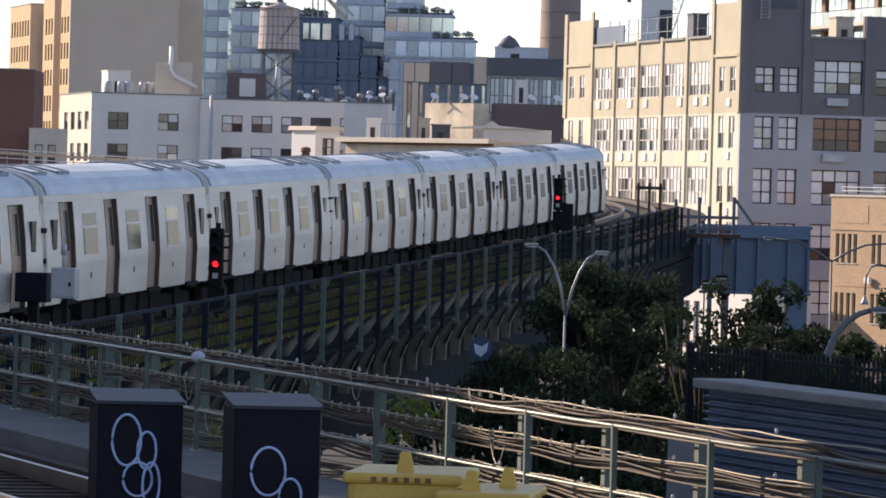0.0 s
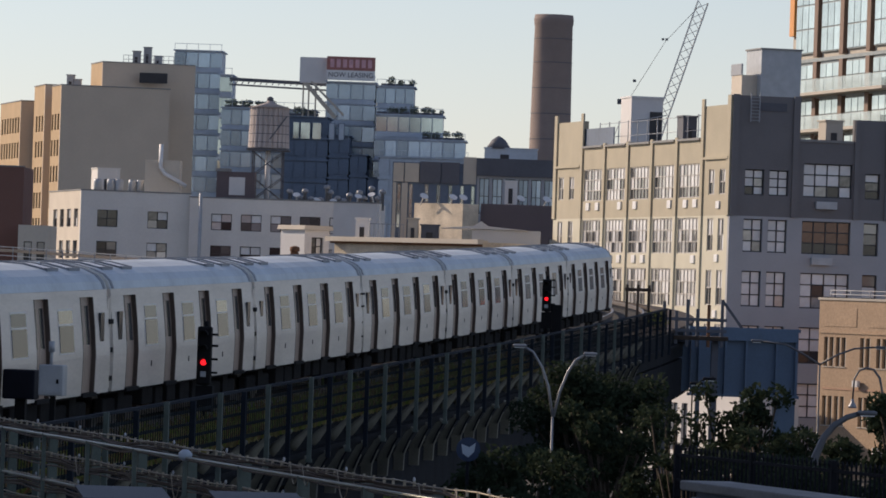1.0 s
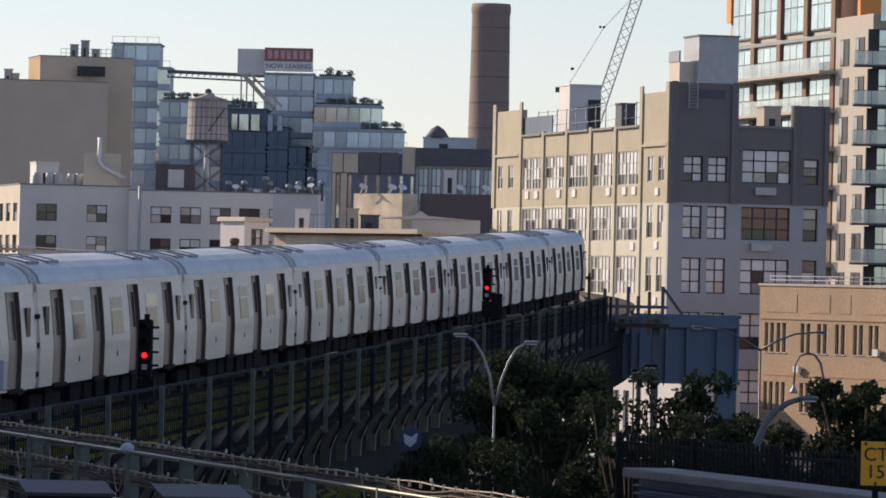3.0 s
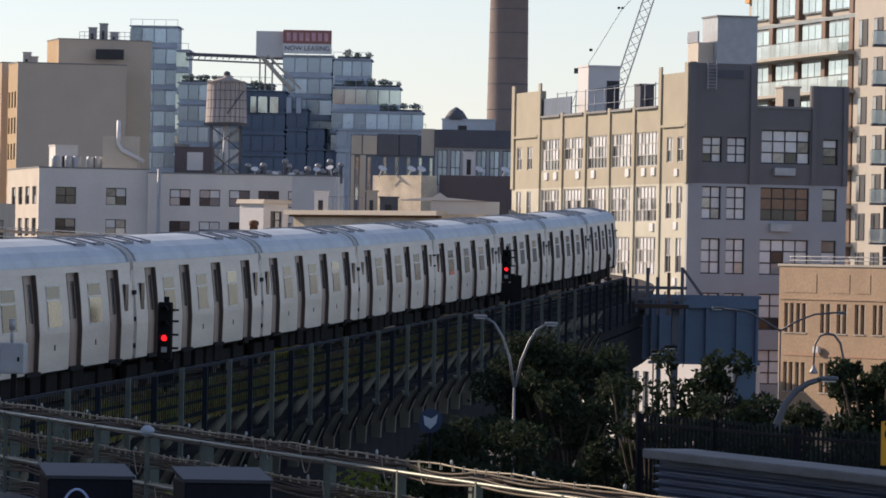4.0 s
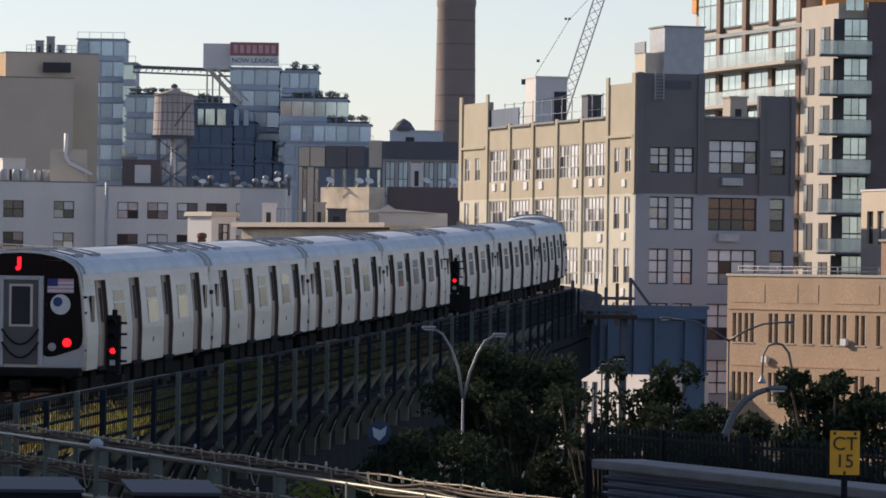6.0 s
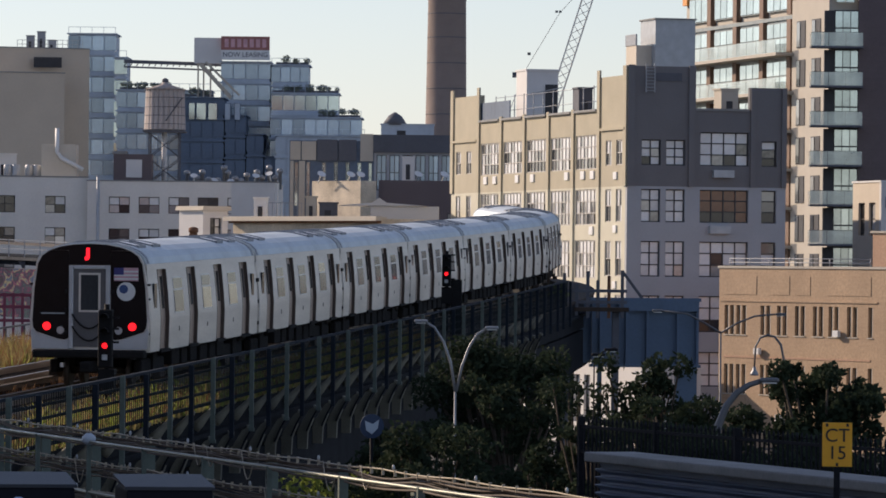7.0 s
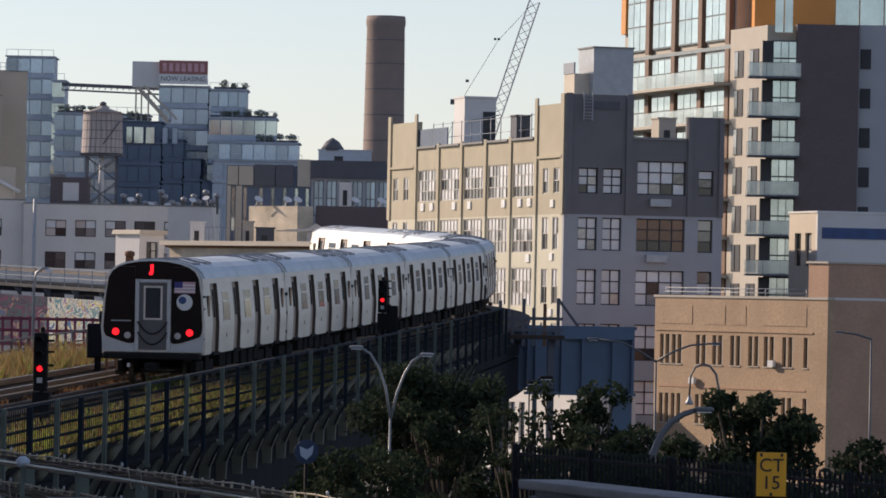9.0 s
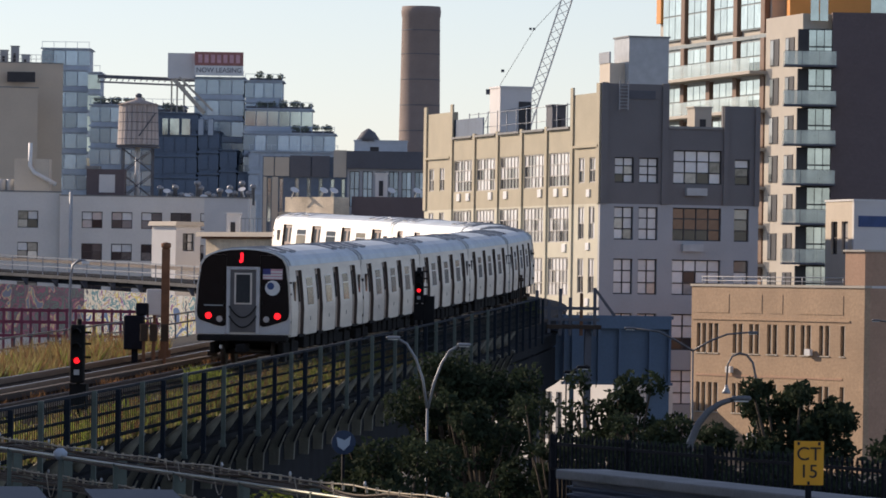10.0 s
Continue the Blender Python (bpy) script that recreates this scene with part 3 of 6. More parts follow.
rooftop_box("cooling_unit", "dark boxed cooling unit on the loft roof", 7.25, 322, 15, 0.9, 1.2, 19.1, 21.6, SLATE)
rooftop_box("roof_hut", "pale hut on the loft roof behind the parapet", 15.9, 316, 15, 1.1, 1.5, 19.1, 21.4, STONE_PALE)


# ---- buildings ----
def brown_building():
    ang = math.degrees(math.atan2(-11.5, 7.6))
    L, H = 12.9, 10.35
    hs = []
    for z in (6.95, 3.92):
        for u, n in ((0.42, 2), (1.35, 2), (3.2, 2), (4.45, 2), (5.8, 2), (7.15, 2), (8.3, 2), (9.65, 2), (11.2, 1)):
            for q in range(n):
                hs.append((u + q * 0.44, u + q * 0.44 + 0.34, z, z + 1.5, 1, 2, PANE_DARK))
    b = block("brown_brick_building", "low brown brick building with narrow paired windows", 13.33, 265, ang, L, 9, H, BROWN_BRICK, hs, (),
              side_material=SIDE_BRICK, frame_mat=FRAME_DARK, coping=STONE_PALE, parapet=0.9)
    one("string_course", BROWN_BRICK, b, 0.1, 11.9, -0.05, -0.004, 8.64, 8.72)
    for h in hs:
        one("sill", STONE_PALE, b, h[0] - 0.03, h[1] + 0.03, -0.05, -0.004, h[2] - 0.06, h[2] - 0.004)
        # pale frame strip on the right edge, sun on the reveal included
        one("sunlit_pale_jamb", STONE_PALE, b, h[1] - 0.075, h[1] - 0.002, 0.02, 0.15, h[2] + 0.02, h[3] - 0.02)
    # corner block that stands above the roof
    one("corner_block", SIDE_BRICK, b, 11.5, 12.92, -0.02, 8.9, H + 0.13, 12.15)
    one("coping", STONE_PALE, b, 11.42, 13.0, -0.12, 9.0, 12.15, 12.25)
    for z in (5.75,):
        one("brick_band", SIDE_BRICK, b, 0.4, 11.4, -0.03, -0.004, z, z + 0.1)
    for u0, u1 in ((0.4, 2.9), (3.9, 5.4), (5.9, 6.95), (8.2, 11.4)):
        one("parapet_panel", BROWN_BRICK, b, u0, u1, -0.025, -0.006, 9.0, 9.95)
    for u in np.arange(0.5, 11.6, 1.5):
        bm = B()
        tube(bm, ((u, 0.3, H + 0.1), (u, 0.3, H + 0.5)), 0.03, 6)
        part("roof_post", bm, LAMP_GREY, b)
    for z in (0.3, 0.5):
        bm = B()
        tube(bm, ((0.4, 0.3, H + z), (11.6, 0.3, H + z)), 0.025, 6)
        part("roof_rail", bm, LAMP_GREY, b)
    for u, z in ((8.9, 6.95), (3.0, 5.95), (4.7, 2.6), (1.8, 2.6)):
        one("air_conditioner", WHITE, b, u, u + 0.4, -0.28, -0.09, z, z + 0.32, label="white window air conditioner")
    b.location, b.scale = (15.09, 300, -1.32), (1.262, 1.132, 1.132)


brown_building()

# left wall of this white building is cream to carry its sunlight
t = block("white_office_building", "white rendered low building with a blue band", 26.55, 325, 15, 9.5, 5.4, 15.98, WHITE_WALL, (), grid_holes((-4.3, -2.3), 1.2, (12.6,), 2.1), side_material=CREAM, cols=1, rows=2, coping=WHITE)
one("blue_band", BLUE, t, 0.3, 9.5, -0.05, -0.004, 14.35, 15.05)

# grey flats at the far side with a set-back wing
fw = [(u, u + 1.95, z, z + 1.6) for u in (1.6, 6.4) for z in (15.15, 12.2, 9.2)]
lw = [(-u - 2.3, -u, z, z + 1.7) for u in (1.4, 5.4, 9.4, 13.4) for z in (15.1, 12.1, 9.1)]
grey = block("grey_flats", "grey rendered flats with paired sash windows and a flat roof", -45.4, 480, 15, 10.5, 18.5, 18.5, GREY_STUCCO, fw, lw, side_material=CREAM, coping=CONCRETE)
fw = [(u, u + 1.95, z, z + 1.55) for u in (-0.9 + 1.1, 2.05, 4.85, 7.65, 10.4, 13.2) for z in (15.2, 12.2, 9.2) if u > 1]
block("grey_flats_wing", "set-back wing of the grey rendered flats with wide windows", -35.3, 482, 0, 18.0, 12, 18.2, GREY_STUCCO, fw, (), cols=2, coping=CONCRETE)
bm = B()
tube(bm, ((-34.2, 480.9, 0), (-34.2, 480.9, 18.6)), 0.16, 8)
solo("drain_pipe", bm, CABINET_GREY, "grey drain pipe at the corner of the flats", "pipe")

t = thing("roof_hut_with_chimney", "cream rendered roof hut with a bent steel flue", "roof structure", pose(-39.9, 485, 0))
one("body", CREAM, t, 0, 3.3, 0, 3, 18.0, 21.7)
bm = B()
tube(bm, ((1.5, -0.2, 23.2), (1.5, -0.2, 21.0), (1.9, -0.25, 20.4), (4.0, -0.6, 19.3)), 0.2, 8)
part("flue", bm, WHITE, t, "bright bent steel flue")
t = thing("roof_tank_room", "brown brick tank room on the flats' roof", "roof structure", pose(-33.0, 484, 0))
one("body", DARK_BRICK, t, 0, 3.6, 0, 3, 17.6, 20.8)
one("cap", CONCRETE, t, -0.1, 1.2, -0.1, 3.1, 20.8, 21.1)
one("hatch", WHITE_WALL, t, 1.2, 2.7, -0.06, -0.004, 18.6, 20.3)


def water_tank():
    t = thing("water_tank", "round wooden rooftop water tank on a steel frame", "water tank", pose(-28.3, 486, 0))
    bm = B()
    a1 = 2 * math.pi * 0.9 / 24
    vs = [bm.verts.new((r * math.cos(a), r * math.sin(a), z)) for z, r0 in ((23.2, 1.95), (27.0, 1.82)) for r, a in ((r0, 0), (r0 + 0.02, a1 / 2), (r0, a1), (r0 - 0.1, a1), (r0 - 0.1, 0))]
    for k in range(5):
        bm.faces.new((vs[k], vs[(k + 1) % 5], vs[5 + (k + 1) % 5], vs[5 + k]))
    bm.faces.new(vs[:5][::-1])
    bm.faces.new(vs[5:])
    stave = mesh_of(bm, "stave", WOOD_TANK)
    for k in range(24):
        part("stave", stave, None, t, m=pose(0, 0, 0, 0, 0, k * 15))
    bm = B()
    lathe(bm, ((1.84, 23.15), (1.84, 23.2), (1.72, 26.98), (1.6, 27.0)), 24)
    part("core", bm, WOOD_TANK, t)
    for z in (23.7, 24.5, 25.3, 26.2):
        bm = B()
        lathe(bm, ((1.97 - (z - 23.2) * 0.032, z), (1.99 - (z - 23.2) * 0.032, z + 0.03), (1.97 - (z - 23.2) * 0.032, z + 0.06)), 36)
        part("hoop", bm, TANK_STEEL, t)
    bm = B()
    lathe(bm, ((2.05, 27.0), (0.4, 27.5), (0.25, 27.75), (0.05, 27.8)), 24)
    part("roof", bm, WOOD_TANK, t, "low conical felt roof")
    one("platform", TANK_STEEL, t, -2.0, 2.0, -2.0, 2.0, 22.95, 23.1)
    for x in (-1.4, 1.4):
        for y in (-1.4, 1.4):
            bm = B()
            beam(bm, (x, y, 18), (x, y, 22.9), 0.14)
            part("leg", bm, TANK_STEEL, t)
    for y in (-1.4, 1.4):
        for z in (18.2, 20.6):
            bm = B()
            beam(bm, (-1.4, y, z), (1.4, y, z + 2.2), 0.09)
            part("brace", bm, TANK_STEEL, t)
            bm = B()
            beam(bm, (1.4, y, z), (-1.4, y, z + 2.2), 0.09)
            part("brace", bm, TANK_STEEL, t)
    bm = B()
    tube(bm, ((0, -0.4, 18), (0, -0.4, 23)), 0.24, 10)
    part("riser_pipe", bm, WHITE_WALL, t, "pale insulated riser pipe")
    bm = B()
    lathe(bm, ((0.3, 27.7), (0.32, 27.95), (0.1, 28.1)), 10)
    part("finial", bm, TANK_STEEL, t)
    bm = B()
    beam(bm, (0.2, -2.02, 24.0), (1.7, -1.35, 26.2), 0.1)
    part("ladder_rail", bm, TANK_STEEL, t)


water_tank()

# rooftop clutter: pale vents, dishes and pipes
rnd = random.Random(11)
for k in range(20):
    x = -26 + k * 0.47 + rnd.uniform(-0.2, 0.2)
    h = rnd.uniform(0.6, 1.9)
    bm = B()
    if k % 4 == 1:
        lathe(bm, ((0.08, 0), (0.08, h), (0.1, h + 0.1), (0.34, h + 0.27), (0.36, h + 0.31)), 12)
        solo("satellite_dish", bm, WHITE, "pale satellite dish on the flats' roof", "satellite dish", "roof dishes", m=pose(x, 484, 17.6, 35, 0, rnd.uniform(-60, 60)))
    else:
        lathe(bm, ((0.16, 0), (0.16, h), (0.3, h), (0.3, h + 0.3), (0.1, h + 0.42)), 10)
        solo("roof_vent", bm, LAMP_GREY, "pale metal roof vent with a cap", "roof vent", "roof vents", m=pose(x, 484, 17.6))
for k in range(7):
    bm = B()
    lathe(bm, ((0.4, 0), (0.4, 1.6 + 0.12 * (k % 3)), (0.34, 1.85)), 12)
    solo("roof_vent", bm, CABINET_GREY, "tall grey round roof vent", "roof vent", "tall roof vents", m=pose(-44.6 + k * 1.02 + (k % 2) * 0.25, 488, 17.95))

# tan tower with stepped front
tz = [21.5 + 3.05 * k - 12.2 for k in range(7)]
for x, y, wid, dep, top in ((-59.3, 598, 12.9, 6.6, 32.8), (-62.1, 607, 4.0, 8.0, 33.1), (-65.9, 616, 5.0, 16.0, 31.4), (-55.3, 606, 11.2, 8.0, 36.0)):
    lw = [(-u - 1.2, -u, z, z + 1.9, 1, 2) for u in np.arange(0.9, dep - 1.4, 2.1) for z in tz if z < top - 3]
    block("tan_apartment_block", "tall tan apartment block with a blank rendered front", x, y, 15, wid, dep, top, TAN_STUCCO, (), lw, side_material=TAN_BRICK, coping=CONCRETE)
for x, z, h, m in ((-60.0, 32.6, 1.9, CABINET_GREY), (-59.2, 32.6, 1.4, CABINET_GREY), (-52.2, 36.0, 1.6, LAMP_GREY), (-50.9, 36.0, 2.1, LAMP_GREY), (-49.6, 36.0, 1.1, CABINET_GREY)):
    rooftop_box("roof_plant", "grey boxed roof plant on the tan block", x, 611, 0, 0.9, 1.2, z - 0.6, z + h, m)
rooftop_box("roof_stair_hut", "grey stair hut on the flats behind tall vents", -45.2, 494, 15, 2.2, 3.5, 17.9, 20.9, GREY_STUCCO)
bm = B()
box(bm, -50.9, -47.6, 606.2, 606.6, 33.7, 34.9)
solo("wall_louvre", bm, FRAME_DARK, "dark louvred opening in the tan block wall", "louvre")
t = thing("roof_railing", "thin metal railing along the tan block's roof", "railing", pose(0, 0, 0))
for k in range(14):
    bm = B()
    beam(bm, (-53.2 + k * 0.6, 610, 35.4), (-53.2 + k * 0.6, 610, 37.1), 0.05)
    part("rail_post", bm, LAMP_GREY, t)
for z in (36.6, 37.1):
    bm = B()
    beam(bm, (-53.2, 610, z), (-45.4, 610, z), 0.05)
    part("rail", bm, LAMP_GREY, t)

block("red_brick_building", "dull red brick building beside the flats", -51.5, 440, 0, 4.9, 8, 19.6, RED_BRICK, (), (), coping=CONCRETE)
block("cream_house", "small cream house with sash windows", -46.5, 436, 0, 2.6, 7, 14.6, CREAM, [(0.5, 1.2, 11.6, 13.2), (1.6, 2.3, 11.6, 13.2)], (), cols=1)


def leaves_mesh(name, blobs, per, size, material, seed):
    rnd = np.random.default_rng(seed)
    V, F = [], []
    for cx, cy, cz, r in blobs:
        n = int(per * r * r)
        d = rnd.normal(size=(n, 3))
        d /= np.linalg.norm(d, axis=1)[:, None]
        rad = r * rnd.uniform(0.25, 1.0, n) ** 0.55
        wob = 1 + 0.28 * np.sin(d[:, 0] * 5 + cx * 3) * np.cos(d[:, 2] * 6 + cz)
        P = np.array((cx, cy, cz)) + d * (rad * wob)[:, None] * np.array((1, 1, 0.82))
        u = rnd.normal(size=(n, 3))
        u /= np.linalg.norm(u, axis=1)[:, None]
        v = np.cross(u, rnd.normal(size=(n, 3)))
        v /= np.linalg.norm(v, axis=1)[:, None]
        w = size * rnd.uniform(0.6, 1.3, n)[:, None]
        a, b, c, e = P - u * w, P + v * w * 0.55, P + u * w, P - v * w * 0.55
        i0 = len(V)
        V += [tuple(q) for k in range(n) for q in (a[k], b[k], c[k], e[k])]
        F += [(i0 + 4 * k, i0 + 4 * k + 1, i0 + 4 * k + 2, i0 + 4 * k + 3) for k in range(n)]
    me = bpy.data.meshes.new(name)
    me.from_pydata(V, [], F)
    me.materials.append(material)
    return me


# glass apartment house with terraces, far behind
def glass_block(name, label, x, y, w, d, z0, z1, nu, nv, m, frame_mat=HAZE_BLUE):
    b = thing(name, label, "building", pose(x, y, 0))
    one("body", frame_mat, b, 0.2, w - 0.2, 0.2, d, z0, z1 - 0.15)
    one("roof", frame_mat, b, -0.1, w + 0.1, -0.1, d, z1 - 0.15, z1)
    nu = max(nu, int(w / 1.5))
    du, dv = w / nu, 3.1
    bm2 = B()
    box(bm2, 0.07, du - 0.07, 0.08, 0.16, 0.75, dv - 0.25)
    key = mesh_of(bm2, "pane", m)
    n = 0
    while z1 - 0.2 - dv * (n + 1) > 16.0 and n < 8:
        z = z1 - 0.2 - dv * (n + 1)
        for i in range(nu):
            part("pane", key, None, b, m=Matrix.Translation((i * du, 0, z)))
        one("floor_band", frame_mat, b, -0.05, w + 0.05, -0.05, 0.2, z, z + 0.3)
        n += 1
    bm2 = B()
    beam(bm2, (0.1, 0.0, z1 + 0.9), (w - 0.1, 0.0, z1 + 0.9), 0.06)
    part("terrace_rail", bm2, frame_mat, b)
    for i in range(nu + 1):
        one("rail_post", frame_mat, b, i * (w - 0.3) / nu + 0.1, i * (w - 0.3) / nu + 0.16, -0.03, 0.03, z1, z1 + 0.9)
    return b


glass_block("glass_stair_tower", "blue grey glazed block of a modern apartment house", -59.2, 765, 7.3, 10, 0, 45.1, 4, 9, BLUE_GLASS)
glass_block("glass_terrace_house", "blue grey modern apartment house with setbacks", -51.9, 760, 2.0, 10, 0, 41.4, 1, 9, GREEN_GLASS)
glass_block("glass_lower_wing", "lower glazed wing with terraces", -51, 752, 14, 10, 0, 36.3, 7, 8, BLUE_GLASS)
for x, w, top in ((-41.0, 6.6, 34.8), (-34.38, 3.1, 32.3), (-31.26, 2.6, 29.6), (-28.64, 2.4, 26.4)):
    glass_block("glass_stepped_wing", "dark navy glazed wing of the apartment house stepping down", x, 738, w, 12, 0, top, 2, 8, NAVY, NAVY)
glass_block("glass_tower_east", "glazed block under the roof sign", -35.7, 752, 7.4, 10, 0, 40.6, 3, 9, BLUE_GLASS)
glass_block("glass_terrace_upper", "stepped glazed upper terrace flats", -28.3, 752, 5.7, 10, 0, 40.2, 4, 9, BLUE_GLASS)
glass_block("glass_terrace_middle", "stepped glazed middle terrace flats", -28.0, 747, 9.9, 10, 0, 35.9, 6, 8, GREEN_GLASS)
glass_block("glass_terrace_low", "stepped low terrace flats with planted balconies", -28.0, 741, 13.4, 10, 0, 32.2, 8, 7, BLUE_GLASS)
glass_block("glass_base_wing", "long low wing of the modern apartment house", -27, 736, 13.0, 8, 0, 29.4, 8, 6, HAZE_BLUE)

rnd = random.Random(23)
for x0, x1, y, z in ((-28.0, -18.2, 748, 35.9), (-21.0, -14.9, 742, 32.2), (-27.6, -22.8, 753, 40.2), (-41.0, -36.0, 739, 34.9), (-50.5, -42.0, 753, 36.3)):
    t = thing("terrace_planting", "green shrubs along a roof terrace, paled for haze", "planting", pose(0, 0, 0), "terrace shrubs")
    one("planter", SLATE, t, x0, x1, y - 0.2, y + 0.5, z, z + 0.35)
    blobs = []
    x = x0 + 0.4
    while x < x1:
        if rnd.random() < 0.75:
            blobs.append((x, y, z + 0.5 + rnd.uniform(0, 0.35), rnd.uniform(0.35, 0.75)))
        x += rnd.uniform(0.5, 1.1)
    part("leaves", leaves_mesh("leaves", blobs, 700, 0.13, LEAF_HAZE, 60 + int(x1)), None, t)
t = thing("penthouse_windows", "pale lit penthouse windows on the navy wing", "window", pose(-39.5, 737.8, 0))
for k, (u, w) in enumerate(((0, 0.8), (1.1, 1.3), (2.8, 1.2), (5.2, 0.7), (6.6, 0.7))):
    one("pane", GREEN_GLASS if k < 3 else HAZE_BLUE, t, u, u + w, 0, 0.1, 31.6, 33.9)
    one("window_frame", NAVY, t, u - 0.1, u + w + 0.1, 0.104, 0.15, 31.5, 34.0)
t = thing("roof_sign", "large red and white letting sign on a roof", "sign", pose(-35.6, 751, 0))
one("panel", SIGN_RED, t, 0, 7.1, 0, 0.5, 42.2, 44.2)
one("panel", WHITE, t, 0, 7.1, 0, 0.5, 40.75, 42.196)
# near-white colour gives this far panel its haze
one("panel", WHITE_WALL, t, -4.0, -0.01, 1.0, 4.0, 40.3, 44.0, label="pale return panel with haze put into its white")


def text_mesh(body, size, material, parent, m, name="lettering", label="", bold=0.0):
    cu = bpy.data.curves.new(name, "FONT")
    cu.offset = bold
    cu.body, cu.size, cu.extrude, cu.align_x, cu.align_y = body, size, 0.004, "CENTER", "CENTER"
    tmp = bpy.data.objects.new(name, cu)
    scene.collection.objects.link(tmp)
    bpy.context.view_layer.update()
    me = bpy.data.meshes.new_from_object(tmp.evaluated_get(bpy.context.evaluated_depsgraph_get()))
    bpy.data.objects.remove(tmp)
    me.materials.clear()
    me.materials.append(material)
    return part(name, me, None, parent, label, m)


text_mesh("NOW LEASING", 0.98, SLATE, t, Matrix.Translation((3.55, -0.04, 41.5)) @ pose(0, 0, 0, 90), label="dark letters reading now leasing")
bm = B()
for k in range(7):
    box(bm, 0.5 + k * 0.92, 1.1 + k * 0.92, -0.05, -0.004, 42.6, 43.8)
part("lettering_bars", bm, FLAG_RED, t, "pale bars of worn lettering")

t = thing("roof_bridge", "long steel roof truss between two blocks", "roof truss", pose(0, 0, 0))
bm = B()
beam(bm, (-50.2, 757, 40.6), (-35.7, 757, 40.25), 0.5)
part("chord", bm, SLATE, t)
bm = B()
beam(bm, (-50.2, 757, 39.8), (-35.7, 757, 39.4), 0.25)
part("chord", bm, SLATE, t)
for k in range(17):
    x = -50.2 + k * 0.9
    bm = B()
    beam(bm, (x, 757, 39.9), (x + 0.45, 757, 40.6), 0.12)
    part("web", bm, SLATE, t)
t = thing("outdoor_stair", "steel outdoor stair stepping down the terraces", "stair", pose(0, 0, 0))
for y in (738.4, 740):
    bm = B()
    beam(bm, (-38.0, y, 39.6), (-33.6, y, 34.8), 0.55)
    part("stringer", bm, STONE_PALE, t)
    bm = B()
    beam(bm, (-37.2, y, 39.9), (-32.4, y, 35.2), 0.3)
    part("hand_rail", bm, STONE_PALE, t)
for k in range(12):
    x, z = -38.0 + k * 0.37, 39.6 - k * 0.41
    one("step", STONE_PALE, t, x, x + 0.55, 738.4, 740, z - 0.14, z)
for x in (-38.4, -37.6, -36.6):
    one("post", STONE_PALE, t, x, x + 0.22, 738.6, 738.8, 34.8, 39.7)


# chimney
t = thing("brick_chimney", "tall round brown brick factory chimney", "chimney", pose(-2.7, 800, 0))
bm = B()
lathe(bm, ((3.6, 0), (3.55, 31.2), (3.5, 32.2), (3.2, 33.0), (2.96, 52.2), (3.05, 52.5), (3.1, 53.2), (3.0, 54.0), (2.4, 54.0)), 40)
part("shaft", bm, CHIM_BRICK, t)
for z in (34.5, 38.5, 42.5, 46.5, 50.2):
    bm = B()
    r = 3.2 - (z - 33) * 0.0125
    lathe(bm, ((r + 0.02, z), (r + 0.05, z + 0.05), (r + 0.02, z + 0.12)), 40)
    part("iron_band", bm, SLATE, t)

# crane
t = thing("tower_crane_jib", "pale lattice crane jib leaning over the roofs", "crane", pose(0, 0, 0))
a, b2 = Vector((8.9, 700, 22.0)), Vector((17.9, 700, 51.0))
side, up = Vector((0.75, 0, -0.2)), Vector((0, 1.2, 0))
for o in (side * -0.9, side * 0.9, side * 0.9 + up):
    bm = B()
    beam(bm, a + o, b2 + o, 0.2)
    part("chord", bm, CRANE_PALE, t)
one("mast", CRANE_PALE, t, 8.2, 9.8, 700.2, 701.8, 0, 24)
n = 24
for k in range(n):
    p, q = a + (b2 - a) * k / n, a + (b2 - a) * (k + 1) / n
    bm = B()
    beam(bm, p - side * 0.9, q + side * 0.9, 0.09)
    part("lacing", bm, CRANE_PALE, t)
    bm = B()
    beam(bm, p + side * 0.9, q - side * 0.9, 0.09)
    part("lacing", bm, CRANE_PALE, t)
bm = B()
tube(bm, ((5.5, 700, 30.0), (8.6, 700, 38.0), (13.0, 700, 45.5), (17.5, 700, 50.5)), 0.035, 4)
part("hoist_rope", bm, SLATE, t)
for x, z, q in ((7.1, 37.0, 0.45), (8.9, 39.9, 0.22), (12.6, 45.7, 0.18), (13.1, 45.7, 0.18)):
    one("rope_block", SLATE, t, x - q, x + q, 699.6, 700.2, z - q * 0.8, z + q * 0.8)

# dark buildings in the middle distance
fw = [(u, u + 0.42, 16.5, 21.0, 1, 3, GREEN_GLASS) for u in (0.5, 1.7, 3.3, 4.5, 5.7, 6.9, 8.0)]
b = block("dark_glass_block", "dark block with tall strip windows and tan panels for its sunlit face", -17.6, 520, 0, 8.6, 12, 23.2, NAVY, fw, (), pane_mat=GREEN_GLASS, frame_mat=MULLION)
# tan panels on the front imitate sun on the block's left face
for u0, u1 in ((0.1, 1.15), (1.25, 2.7)):
    one("sunlit_face_panel", STONE_PALE, b, u0, u1, -0.25, -0.004, 21.2, 23.1)
one("sunlit_face_panel", STONE_PALE, b, 0.1, 0.45, -0.25, -0.004, 15.0, 21.1)
one("sunlit_face_panel", STONE_PALE, b, 0.98, 1.6, -0.25, -0.004, 15.0, 21.1)
for u0, u1 in ((2.8, 4.9), (5.0, 6.8)):
    one("upper_panel", SLATE, b, u0, u1, -0.3, -0.004, 21.15, 23.3)
one("corner_strip", STONE_PALE, b, 7.2, 8.5, -0.2, -0.004, 21.15, 23.9)
